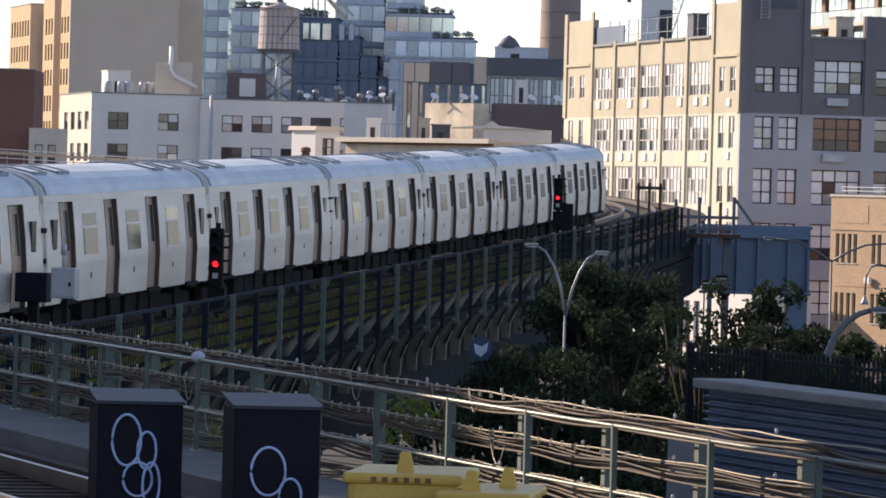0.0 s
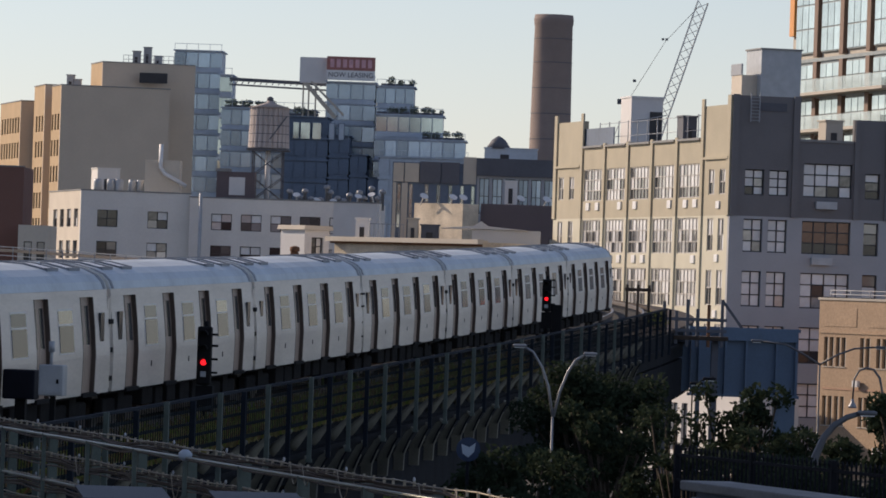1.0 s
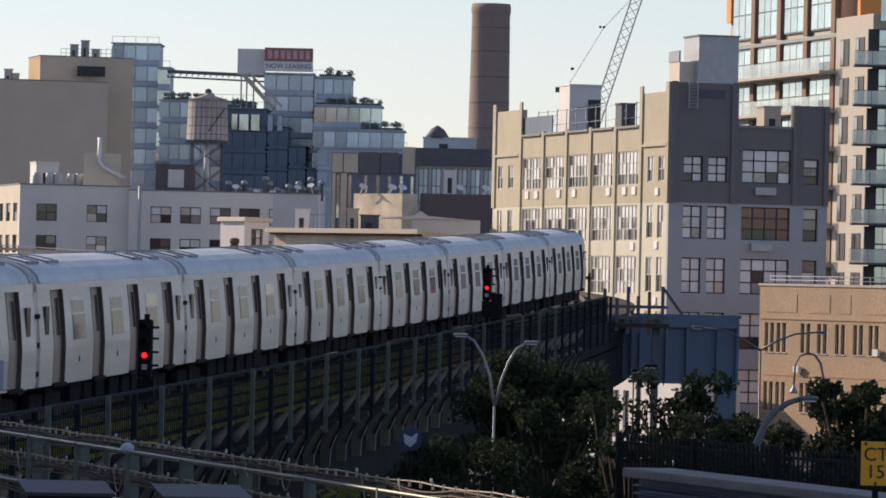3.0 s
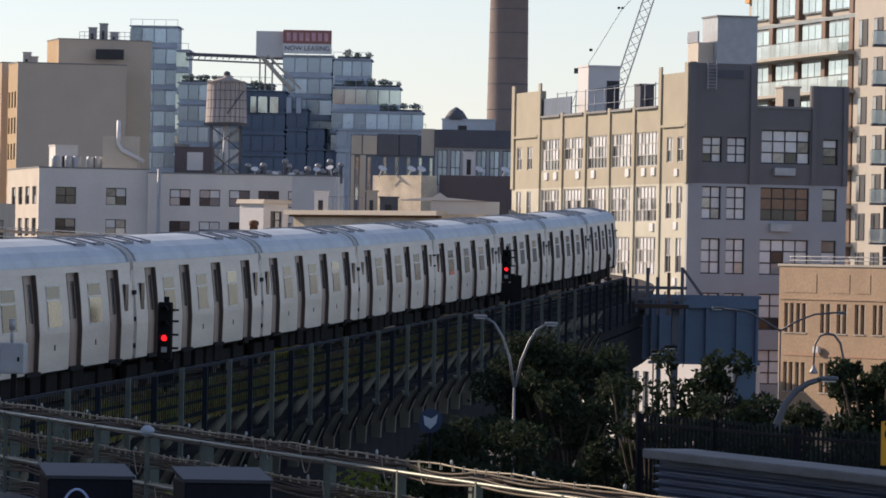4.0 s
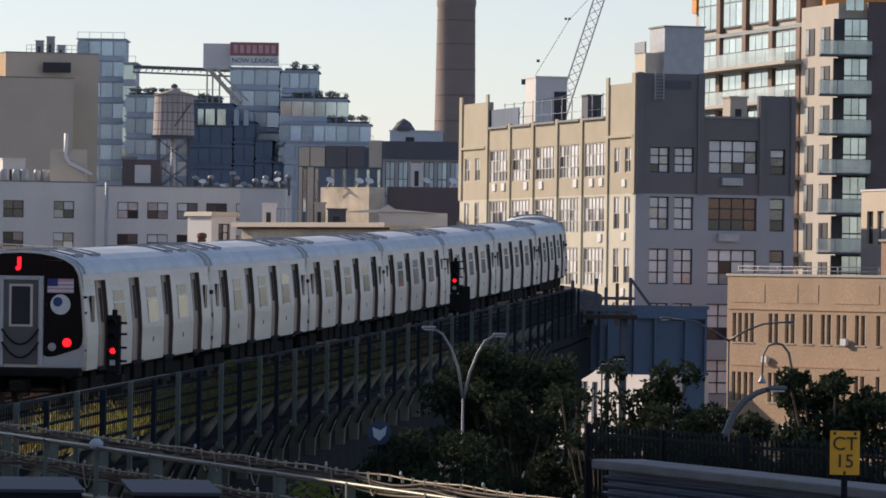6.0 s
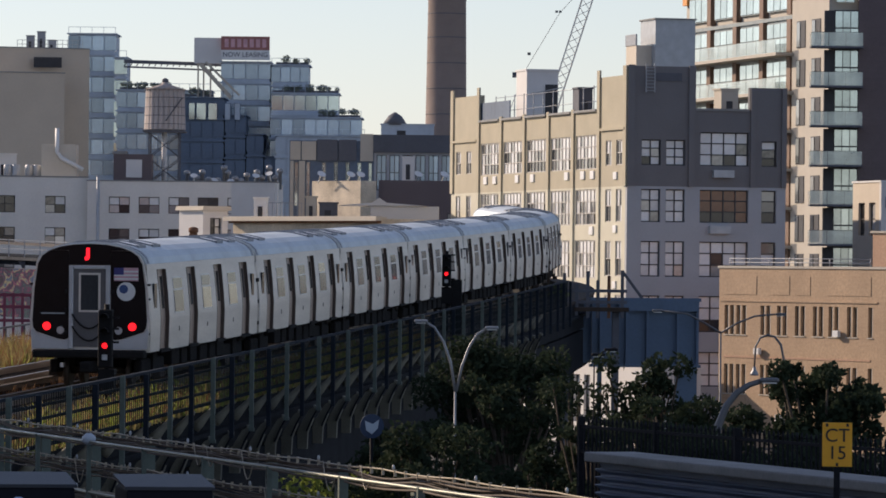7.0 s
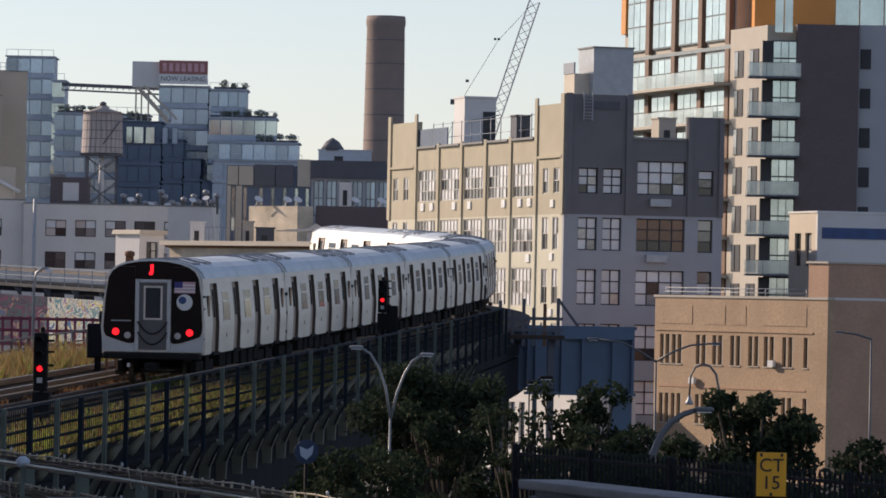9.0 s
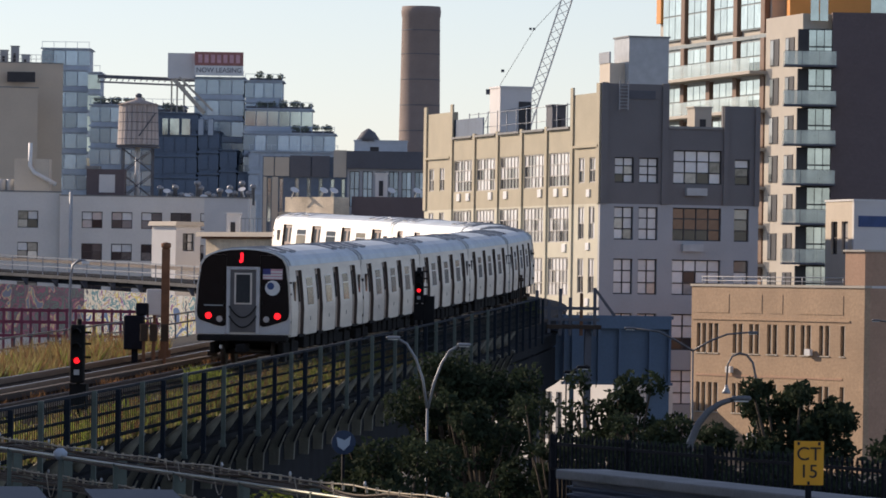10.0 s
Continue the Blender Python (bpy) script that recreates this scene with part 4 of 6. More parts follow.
fw = [(0.25 + k * 1.32, 1.25 + k * 1.32, 18.2, 21.8, 2, 2, BLUE_GLASS) for k in range(6)]
b = block("slate_topped_block", "block with a slate upper storey and pale glazing", -9.0, 520, 0, 12, 12, 23.8, LOFT_SHADE_GREY, fw, (), pane_mat=GREEN_GLASS, side_material=STONE_PALE)
one("upper_band", SLATE, b, -0.1, 12.1, -0.3, -0.004, 22.05, 23.85)
b = block("low_brick_block", "low brick building with roof dishes", -15.0, 511, -50, 7.7, 2, 18.9, STAINED, (), ())
block("low_dark_block", "low dark brown building", -8.3, 507, 0, 9.3, 9, 19.0, DARK_BRICK, [(u, u + 1.6, 14.2, 15.8) for u in (2.0, 4.4, 6.8)], (), pane_mat=PANE_LIGHT)
rooftop_box("roof_hut", "pale blue hut on a slate roof", -8.4, 524, 0, 5.4, 4, 23, 25.0, HAZE_BLUE)
rooftop_box("roof_hut", "white hut on a low brown roof", -6.0, 508, 0, 1.2, 2, 19, 21.3, WHITE_WALL)
bm = B()
lathe(bm, ((1.3, 25.0), (0.7, 25.9), (0.1, 26.3)), 12, -7.0, 525)
solo("roof_cupola", bm, SLATE, "small dark roof cupola", "roof structure")
for x, z, y in ((-14.2, 18.9, 509), (-11.3, 18.9, 509), (-10.3, 18.9, 509), (-4.6, 19.0, 509), (-2.0, 19.0, 509)):
    bm = B()
    lathe(bm, ((0.06, -0.5), (0.06, 0.4), (0.12, 0.42), (0.42, 0.62), (0.44, 0.66)), 14)
    solo("satellite_dish", bm, WHITE, "pale satellite dish on a roof edge", "satellite dish", "roof dishes", m=pose(x, y, z + 0.2, 40, 0, 30))

# low warehouse roof behind the line
b = block("low_warehouse", "low pale warehouse with a worn cornice", -15.2, 340, -50, 15.6, 5, 13.35, STAINED, (), (), coping=CREAM, parapet=0.2, roof=WHITE_WALL)
one("cornice", CREAM, b, -0.3, 15.8, -0.6, -0.1, 13.22, 13.52)
# dark strip for the rusty edge and the shadow line below the cornice
one("cornice_rust_shadow_strip", RUST, b, -0.1, 15.6, -0.3, -0.004, 13.08, 13.216)
b = block("white_roof_shed", "white rendered shed with a flat tiled roof", -17.6, 348, 40, 2.1, 2.7, 14.0, WHITE_WALL, [(0.6, 1.6, 12.3, 13.5)], ())
bm = B()
prism(bm, ((-0.2, 14.004), (2.3, 14.004), (2.2, 14.3), (-0.1, 14.3)), "y", -0.2, 2.9)
part("roof", bm, CREAM, b)
b = block("white_roof_hut", "white low roof with a small gable", -6.2, 346, 0, 4.6, 7, 14.4, WHITE_WALL, (), ())
bm = B()
prism(bm, ((-2.2, 14.42), (3.8, 14.42), (1.1, 14.62), (0.6, 14.95), (0.1, 14.62)), "y", -0.2, 5)
part("roof", bm, WHITE_WALL, b)
rooftop_box("roof_plant", "white boxed roof plant on the warehouse", -14.0, 344, 0, 0.9, 1.5, 13, 14.8, WHITE)
rooftop_box("roof_plant", "cream rendered stack on the warehouse", -10.5, 344, 0, 0.7, 1.5, 13, 14.9, STONE_PALE)
rooftop_box("roof_plant", "dark boxed roof plant on the warehouse", -9.6, 344, 0, 1.2, 1.5, 13, 14.5, SLATE)
t = thing("roof_railing", "pale metal railing on the warehouse roof", "railing", pose(0, 0, 0))
for k in range(9):
    bm = B()
    beam(bm, (-13.0 + k * 0.28, 343, 13.0), (-13.0 + k * 0.28, 343, 14.5), 0.04)
    part("rail_post", bm, LAMP_GREY, t)
bm = B()
beam(bm, (-13.0, 343, 14.5), (-10.7, 343, 14.5), 0.05)
part("rail", bm, LAMP_GREY, t)
b = block("cream_roof_tower", "cream stair tower of the flats' wing", -21.2, 470, 0, 4.0, 6, 18.0, WHITE_WALL, (), (), coping=CONCRETE)


# residential tower with balconies
def balcony_tower():
    b = thing("balcony_tower", "tall apartment tower of pale stone, dark brick and glass balconies", "building", pose(0, 0, 0))
    step = 3.17
    # long window wing turned towards the sun
    wing = part("window_wing", B(), STONE_PALE, b)
    wing.matrix_world = pose(19.1, 451, 0, 0, 0, -75.4)
    one("body", STONE_PALE, wing, 0, 31, 0.5, 9, 0, 40)
    one("fascia", ORANGE, wing, -0.6, 31.2, -0.5, 0.496, 38.6, 43)
    one("corner_pier", ORANGE, wing, 0.0, 1.3, 0.1, 0.496, 33.6, 38.596)
    for j in range(11):
        z = 31.9 if j == 0 else 28.35 - step * (j - 1)
        top = 38.4 if j == 0 else z + 2.75
        for i in range(4):
            u = 1.7 + i * 7.35
            fr = part("window", B(), MULLION, wing)
            one("window_frame", MULLION, fr, u, u + 5.5, 0.25, 0.49, z, top)
            rows_n = 3 if j == 0 else 2
            for q in range(3):
                for r in range(rows_n):
                    h = (top - z - 0.2) / rows_n
                    one("pane", GREEN_GLASS, fr, u + 0.15 + q * 1.78, u + 1.75 + q * 1.78, 0.18, 0.246, z + 0.1 + r * h, z + 0.1 + r * h + h - 0.14)
            one("pier", PIER_BROWN, wing, u + 5.85, u + 6.9, 0.0, 0.49, z - 0.4, top)
        one("spandrel", MULLION, wing, 0.2, 31, 0.05, 0.24, top, top + 0.3)
        if j:
            one("slab", STONE_PALE, wing, -0.3, 31.4, -1.5, 0.04, z - 0.3, z - 0.05)
            for i in range(12):
                one("balustrade", CLEAR_BALC, wing, -0.2 + i * 2.62, 2.34 + i * 2.62, -1.46, -1.42, z - 0.046, z + 1.05)
    # stone pier with slot windows
    YF = 411.8
    pier = part("stone_pier", B(), STONE_PALE, b)
    pier.matrix_world = pose(26.95, 421, 0, 0, 0, -75.4)
    one("body", STONE_PALE, pier, 0, 9.4, 0, 3.0, 0, 32.6)
    for j in range(10):
        z = 28.4 - step * j
        for u in (1.3, 5.2):
            one("slot_window", FRAME_DARK, pier, u, u + 2.2, -0.06, -0.004, z + 0.2, z + 2.4)
            one("pane", PANE, pier, u + 0.2, u + 1.0, -0.12, -0.064, z + 0.3, z + 2.3)
        bal = part("balcony", B(), CONCRETE, b)
        one("slab", SLATE, bal, 27.75, 31.95, YF - 2.0, YF - 0.25, z - 0.16, z)
        for q in range(3):
            one("balustrade", CLEAR_BALC, bal, 27.8 + q * 1.38, 29.14 + q * 1.38, YF - 1.95, YF - 1.91, z + 0.004, z + 1.08)
        one("balustrade", CLEAR_BALC, bal, 27.76, 27.8, YF - 1.9, YF - 0.3, z + 0.004, z + 1.08)
        one("hand_rail", FRAME_DARK, bal, 27.75, 31.92, YF - 1.97, YF - 1.9, z + 1.085, z + 1.12)
        # solid near-black block in place of a shaded hollow
        one("dark_recess_block", FRAME_DARK, b, 28.95, 29.75, YF - 0.25, YF + 0.5, z + 0.02, z + step - 0.25)
        win = part("corner_window", B(), FRAME_DARK, b)
        one("window_frame", FRAME_DARK, win, 29.76, 31.66, YF - 0.22, YF + 0.9, z + 0.01, z + step - 0.21)
        for q in range(3):
            for r in range(2):
                one("pane", GREEN_GLASS, win, 29.82 + q * 0.62, 30.38 + q * 0.62, YF - 0.27, YF - 0.224, z + 0.12 + r * 1.45, z + 1.45 + r * 1.4)
    one("brick_wall", DARK_BRICK, b, 31.68, 36.7, YF - 0.3, 430, 0, 32.7)
    one("roof_storey", ORANGE, b, 28.6, 46, 417, 430, 32.71, 43)
    for q in range(2):
        one("pane", GREEN_GLASS, b, 29.9 + q * 0.75, 30.55 + q * 0.75, YF - 0.3, YF - 0.2, 32.0, 41)
    one("plain_wing", LOFT_SHADE_GREY, b, 36.71, 48, 412.0, 430, 0, 32.75)
    for j in range(7):
        z = 29.2 - step * j
        for u in (36.85, 40.2, 43.2):
            one("pane", FRAME_DARK, b, u, u + 0.85, 411.94, 411.996, z, z + 1.6)
    for u in (35.2, 37.2, 39.2):
        one("pane", GREEN_GLASS, b, u, u + 1.9, 416.9, 416.996, 33.0, 38)


balcony_tower()


# ---- the girder bridge over the street ----
def girder_bridge():
    t = thing("girder_bridge", "blue grey riveted plate girder carrying the railway over the street", "bridge", pose(6.0, 235, 0, 0, 0, 4))
    one("web", GIRDER_BLUE, t, 0, 4.9, 0, 0.06, 5.85, 8.75)
    one("top_flange", GIRDER_BLUE, t, -0.1, 5.0, -0.25, 0.31, 8.75, 8.9)
    one("bottom_flange", GIRDER_BLUE, t, -0.1, 5.0, -0.25, 0.31, 5.72, 5.85)
    one("flange_plate", GIRDER_BLUE, t, 1.2, 4.9, -0.3, -0.24, 8.3, 8.85)
    for u in (0.4, 1.6, 2.55, 3.95, 4.85):
        one("stiffener", GIRDER_BLUE, t, u - 0.06, u + 0.06, -0.22, -0.002, 5.85, 8.75)
    one("column", GIRDER_BLUE, t, 3.95, 4.9, 0.35, 1.2, 0, 5.7)
    one("column", GIRDER_BLUE, t, 0.35, 0.55, 0.8, 1.0, 0, 5.7)
    one("cross_girder", GIRDER_BLUE, t, -14, 0.0, 0.4, 0.9, 5.9, 8.6)


girder_bridge()


# ---- the viaduct of the near line ----
def viaduct():
    t = thing("viaduct_deck", "dark steel elevated railway deck with timber edges", "viaduct", kind="structure")
    strip("deck", BALLAST, t, rect(-8.5, 3.0, -0.75, -0.35), -55, 235)
    strip("edge_girder", VIADUCT, t, rect(2.9, 3.2, -1.6, -0.36), -55, 215)
    strip("edge_girder", VIADUCT, t, rect(-8.7, -8.4, -1.9, -0.36), -55, 235)
    strip("walkway", TIMBER, t, rect(1.9, 3.25, -0.34, -0.22), -55, 225)
    for side in (-0.75, 0.75):
        strip("running_rail", RAIL, t, rect(side - 0.04, side + 0.04, -0.17, 0.0), -55, 330)
    for side in (-4.9, -3.4):
        strip("running_rail", RAIL, t, rect(side - 0.04, side + 0.04, -0.17, 0.0), -55, 235)
    for side in (-1.45, 1.45, -2.7):
        strip("guard_timber", TIMBER, t, rect(side - 0.07, side + 0.07, -0.17, -0.02), -55, 235)
    strip("third_rail_cover", TIMBER, t, rect(-1.9, -1.75, 0.1, 0.15), -55, 235)
    bm = B()
    box(bm, -1.35, 1.35, -0.12, 0.12, -0.34, -0.175)
    me = mesh_of(bm, "sleeper", TIMBER)
    k = 0
    for i in range(-40, 150):
        s = i * 0.75 + 40
        for off in (0, -4.15):
            if k < 300 and s > 30:
                p, h = on_line(s, off)
                part("sleeper", me, None, t, m=Matrix.Translation(p) @ pose(0, 0, 0, 0, 0, -math.degrees(h)))
                k += 1
    # columns and cross girders
    for s in range(-10, 215, 16):
        p, h = on_line(s, -2.7)
        m = Matrix.Translation((p.x, p.y, 0)) @ pose(0, 0, 0, 0, 0, -math.degrees(h))
        for u in (-4.8, 4.8):
            bm = B()
            box(bm, u - 0.3, u + 0.3, -0.3, 0.3, 0, p.z - 2.4)
            part("column", bm, VIADUCT, t, m=m)
        bm = B()
        box(bm, -5.8, 5.8, -0.35, 0.35, p.z - 2.4, p.z - 0.8)
        part("cross_girder", bm, VIADUCT, t, m=m)
    return t


DECK = viaduct()


def edge_fence():
    """Posts and rails along the deck's near edge, dark mesh between them."""
    t = thing("viaduct_fence", "dark green steel fence with tall posts along the viaduct edge", "fence")
    bm = B()
    box(bm, -0.05, 0.05, -0.05, 0.05, -0.95, 1.0)
    box(bm, -0.07, 0.07, -0.07, 0.07, -0.98, -0.9)
    bright = mesh_of(bm, "post", FENCE_GREEN)
    bm = B()
    box(bm, -0.052, 0.052, -0.06, 0.06, -1.0, 0.93)
    dark = mesh_of(bm, "post", FENCE_DARK)
    for k in range(-24, 35):
        s = 55.5 + 3.075 * k
        p, h = on_line(s, 3.93 if k % 2 else 3.95)
        part("post", dark if k % 2 or s > 140 else bright, None, t, m=Matrix.Translation(p) @ pose(0, 0, 0, 0, 0, -math.degrees(h)))
    for z, w in ((0.70, 0.032), (0.44, 0.03), (0.19, 0.03), (-0.08, 0.04)):
        strip("fence_rail", MESH_DARK, t, rect(3.76, 3.80, z - w, z + w), -22, 160)
    strip("top_rail", FENCE_DARK, t, rect(3.75, 3.84, 0.91, 0.97), -22, 160)
    # fine wires of the mesh
    bm = B()
    for i in range(0, 1600):
        s = -20 + i * 0.25
        if s > 160:
            break
        p, h = on_line(s, 3.82)
        beam(bm, p + Vector((0, 0, -0.12)), p + Vector((0, 0, 0.92)), 0.017)
    ob = part("mesh_wire", bm, MESH_DARK, t)
    ob["kind"] = "stuff"
    return t


edge_fence()


def brackets():
    """Slanting ribs and pale tapered struts under the walkway."""
    t = thing("viaduct_brackets", "rows of pale tapered struts and slanting ribs under the viaduct walkway", "brackets")
    bm = B()
    prof = [(3.16, -1.66), (3.26, -1.44), (3.50, -1.03), (3.62, -0.96), (3.70, -1.03), (3.60, -1.30), (3.46, -1.66), (3.44, -2.1), (3.16, -2.1)]
    prism(bm, prof, "y", -0.1, 0.1)
    rib = mesh_of(bm, "rib", BRACKET)
    # flange darkened and tip paled, so the ribs' light lies in their paint
    bm = B()
    prism(bm, [(3.57, -1.26), (3.70, -1.03), (3.73, -1.05), (3.60, -1.29), (3.455, -1.62), (3.43, -1.60)], "y", -0.22, 0.22)
    cap = mesh_of(bm, "rib_flange", VIADUCT)
    bm = B()
    prism(bm, [(3.62, -0.97), (3.73, -1.02), (3.73, -0.94), (3.62, -0.90)], "y", -0.16, 0.16)
    tip = mesh_of(bm, "rib_tip", STRUT_PAINT)
    bm = B()
    lathe(bm, ((0.08, -0.36), (0.12, -0.34), (0.118, -0.2), (0.09, 0.0), (0.06, 0.2), (0.045, 0.36), (0.03, 0.38)), 12)
    strut = mesh_of(bm, "strut", STRUT_PAINT)
    for k in range(-10, 31):
        p, h = on_line(57.1 + 3.075 * k, 0.0)
        m = Matrix.Translation(p) @ pose(0, 0, 0, 0, 0, -math.degrees(h))
        b = part("rib", rib, None, t, m=m)
        part("rib_flange", cap, None, b)
        part("rib_tip", tip, None, b)
        part("strut", strut, None, t, m=m @ Matrix.Translation((3.5, 0, -0.47)) @ pose(0, 0, 0, 0, 42, 0))
    strip("lower_walkway", VIADUCT, t, rect(2.9, 3.45, -0.98, -0.86), 10, 208)
    strip("bottom_girder", VIADUCT, t, rect(2.9, 3.18, -3.4, -1.7), 10, 208)


brackets()


# ---- the far sweep of the line, with its wall below ----
def far_viaduct():
    t = thing("far_viaduct", "far curve of the elevated line with pale fascia and handrail", "viaduct", kind="structure")
    strip("deck", VIADUCT, t, rect(-3.0, 2.4, -1.35, -0.8), 235, 330)
    strip("fascia", DARK_CONCRETE, t, rect(-3.2, -3.0, -1.05, -0.85), 235, 330)
    for z in (-0.35, 0.2):
        strip("hand_rail", LAMP_GREY, t, rect(-3.15, -3.08, z - 0.03, z + 0.03), 235, 330)
    for i in range(60):
        p, h = on_line(236 + i * 1.55, -3.12)
        bm = B()
        box(bm, -0.03, 0.03, -0.03, 0.03, -0.85, 0.24)
        part("rail_post", bm, LAMP_GREY, t, m=Matrix.Translation(p))
        if i % 2 == 0:
            bm = B()
            prism(bm, ((0, 0), (-0.45, 0), (-0.1, -0.45), (0, -0.45)), "y", -0.08, 0.08)
            part("bracket", bm, SLATE, t, m=Matrix.Translation(p + Vector((0, 0, -1.1))) @ pose(0, 0, 0, 0, 0, -math.degrees(h)))


far_viaduct()


# ---- the train ----
CAR, BODY = 18.35, 17.95
SIDE = [(1.468, 0.92), (1.480, 1.3), (1.490, 1.70), (1.483, 1.85), (1.445, 2.3), (1.385, 2.85), (1.355, 3.08)]
DOORS = (-6.85, -2.3, 2.25, 6.8)


def side_prism(bm, x0, x1, sign, inset=0.0, thick=0.11, low=0.0):
    out = [(sign * (a - inset), b) for a, b in SIDE]
    inn = [(sign * (a - inset - thick), b) for a, b in SIDE][::-1]
    prism(bm, out + inn, "x", x0, x1)


def subway_car(cab, tail):
    label = "stainless steel subway car with a black cab end" if cab else "stainless steel subway car with four doorways"
    t = thing("subway_car", label, "train car", group="cars of the train")
    half = BODY / 2
    warm = random.Random(2 + 3 * cab + tail)
    edges = [-half] + [e for d in DOORS for e in (d - 0.66, d + 0.66)] + [half]
    for sign in (1, -1):
        for a, b in zip(edges[::2], edges[1::2]):
            bm = B()
            side_prism(bm, a, b, sign)
            part("side_panel", bm, STEEL, t)
        bm = B()
        prism(bm, [(sign * a, z) for a, z in ((1.388, 2.935), (1.372, 3.075), (1.2, 3.075), (1.2, 2.935))], "x", -half + 0.01, half - 0.01)
        part("cant_rail", bm, STEEL, t)
    bm = B()
    arc = [(1.375, 3.08), (1.31, 3.24), (1.17, 3.38), (0.9, 3.50), (0.5, 3.59), (0.0, 3.62)]
    prof = arc + [(-a, z) for a, z in arc[-2::-1]]
    prism(bm, prof, "x", -half, half)
    part("roof", bm, ROOF_STEEL, t)
    one("floor", UNDER, t, -half, half, -1.3, 1.3, 0.85, 1.05)
    # interior core keeps daylight from shining through
    one("interior", FRAME_PALE, t, -half + 0.3, half - 0.3, -0.9, 0.9, 1.06, 2.9)
    for sign in (1, -1):
        for d in DOORS:
            door = part("door", B(), DOOR_STEEL_SHADED, t)
            for a in (-0.645, 0.008):
                bm = B()
                side_prism(bm, d + a, d + a + 0.637, sign, 0.09, 0.05)
                leaf = part("door_leaf", bm, DOOR_STEEL_SHADED, door)
            for a in (-0.5, 0.14):
                bm = B()
                prism(bm, [(sign * p, z) for p, z in ((1.392, 1.95), (1.313, 2.75), (1.27, 2.75), (1.35, 1.95))], "x", d + a, d + a + 0.36)
                part("door_glass", bm, CAR_GLASS, door)
            for a in (-0.66, 0.645):
                bm = B()
                prism(bm, [(sign * p, z) for p, z in ((1.472, 0.96), (1.492, 1.72), (1.452, 2.3), (1.385, 2.93), (1.30, 2.93), (1.36, 0.96))], "x", d + a - 0.02, d + a + 0.035)
                part("door_seal", bm, JAMB, door)
            one("sill_step", UNDER, t, d - 0.7, d + 0.7, sign * 1.46 - 0.06, sign * 1.46 + 0.06, 0.88, 0.96)
        for d in (-4.6, 0.0, 4.5):
            w = part("window", B(), RUBBER, t)
            bm = B()
            prism(bm, [(sign * p, z) for p, z in ((1.495, 1.80), (1.452, 2.3), (1.406, 2.72), (1.36, 2.72), (1.44, 1.80))], "x", d - 0.74, d + 0.74)
            part("window_frame", bm, WINDOW_ALU, w)
            for z0, z1 in ((1.84, 2.38), (2.42, 2.68)):
                bm = B()
                f = lambda z: 1.506 - (z - 1.8) * (0.088 if z < 2.4 else 0.102)
                prism(bm, [(sign * p, z) for p, z in ((f(z0), z0), (f(z1), z1), (f(z1) - 0.02, z1), (f(z0) - 0.02, z0))], "x", d - 0.69, d + 0.69)
                part("window_pane", bm, CAR_GLASS_WARM if warm.random() < (0.4 if z0 < 2 else 0.2) else CAR_GLASS, w)
            one("number_plate_bar", UNDER, t, d - 0.06, d + 0.06, sign * 1.475 - 0.012, sign * 1.475 + 0.012, 1.35, 1.47)
        for d in (-8.2, 8.15):
            one("end_window", CAR_GLASS, t, d - 0.2, d + 0.2, sign * 1.44 - 0.035, sign * 1.44 + 0.012, 2.0, 2.6)
    # bulkheads and bellows
    for e in (-1, 1):
        bm = B()
        x = e * half
        prism(bm, [(a, z) for a, z in ((-1.36, 0.95), (1.36, 0.95), (1.33, 3.08), (0.9, 3.42), (-0.9, 3.42), (-1.33, 3.08))], "x", x - e * 0.12, x - e * 0.02)
        part("end_wall", bm, STEEL, t)
        if not (cab and e < 0):
            one("gangway", RUBBER, t, min(x, x + e * 0.2), max(x, x + e * 0.2), -0.6, 0.6, 1.0, 3.0)
            for y in (-1.36, 1.36):
                one("end_fairing", STEEL, t, min(x, x + e * 0.185), max(x, x + e * 0.185), y - 0.06, y + 0.05, 1.0, 2.9) if y > 0 else one("end_fairing", STEEL, t, min(x, x + e * 0.185), max(x, x + e * 0.185), y - 0.05, y + 0.06, 1.0, 2.9)
                for z in (1.15, 1.75, 2.35):
                    one("corner_spring", UNDER, t, min(x, x + e * 0.19), max(x, x + e * 0.19), y - 0.11, y + 0.11, z, z + 0.1)
    # roof units
    for x in (-6.3, 6.3):
        u = part("roof_unit", B(), ROOF_GREY, t)
        one("grille", ROOF_STEEL, u, x - 0.3, x + 0.3, -0.42, 0.42, 3.55, 3.628)
        over = [(p, z + 0.012) for p, z in prof[3:8]]
        under = [(p, z - 0.03) for p, z in prof[3:8]][::-1]
        for a in (-1.75, 0.45):
            bm = B()
            prism(bm, over + under, "x", x + a + 0.1, x + a + 1.2)
            part("hatch", bm, HATCH, u, "pale roof hatch")
            for c in (a, a + 1.208):
                bm = B()
                prism(bm, [(p * 1.03, z + 0.02) for p, z in over] + under, "x", x + c, x + c + 0.09)
                part("hatch_rim", bm, ROOF_GREY, u)
            for s in (-1, 1):
                one("hatch_rim", ROOF_GREY, u, x + a + 0.094, x + a + 1.204, s * 0.945 - 0.045, s * 0.945 + 0.045, 3.42, 3.53)
    for x in (-half + 0.25, half - 0.25):
        bm = B()
        p2 = [(a * 1.006, z + 0.012) for a, z in prof]
        prism(bm, p2, "x", x - 0.12, x + 0.12)
        part("roof_end_band", bm, ROOF_GREY, t)
    # running gear
    for x in (-6.6, 6.6):
        tr = part("truck", B(), UNDER, t)
        for y in (-1.05, 1.05):
            one("side_frame", UNDER, tr, x - 1.7, x + 1.7, y - 0.1, y + 0.1, 0.38, 0.72, bevel=0.05)
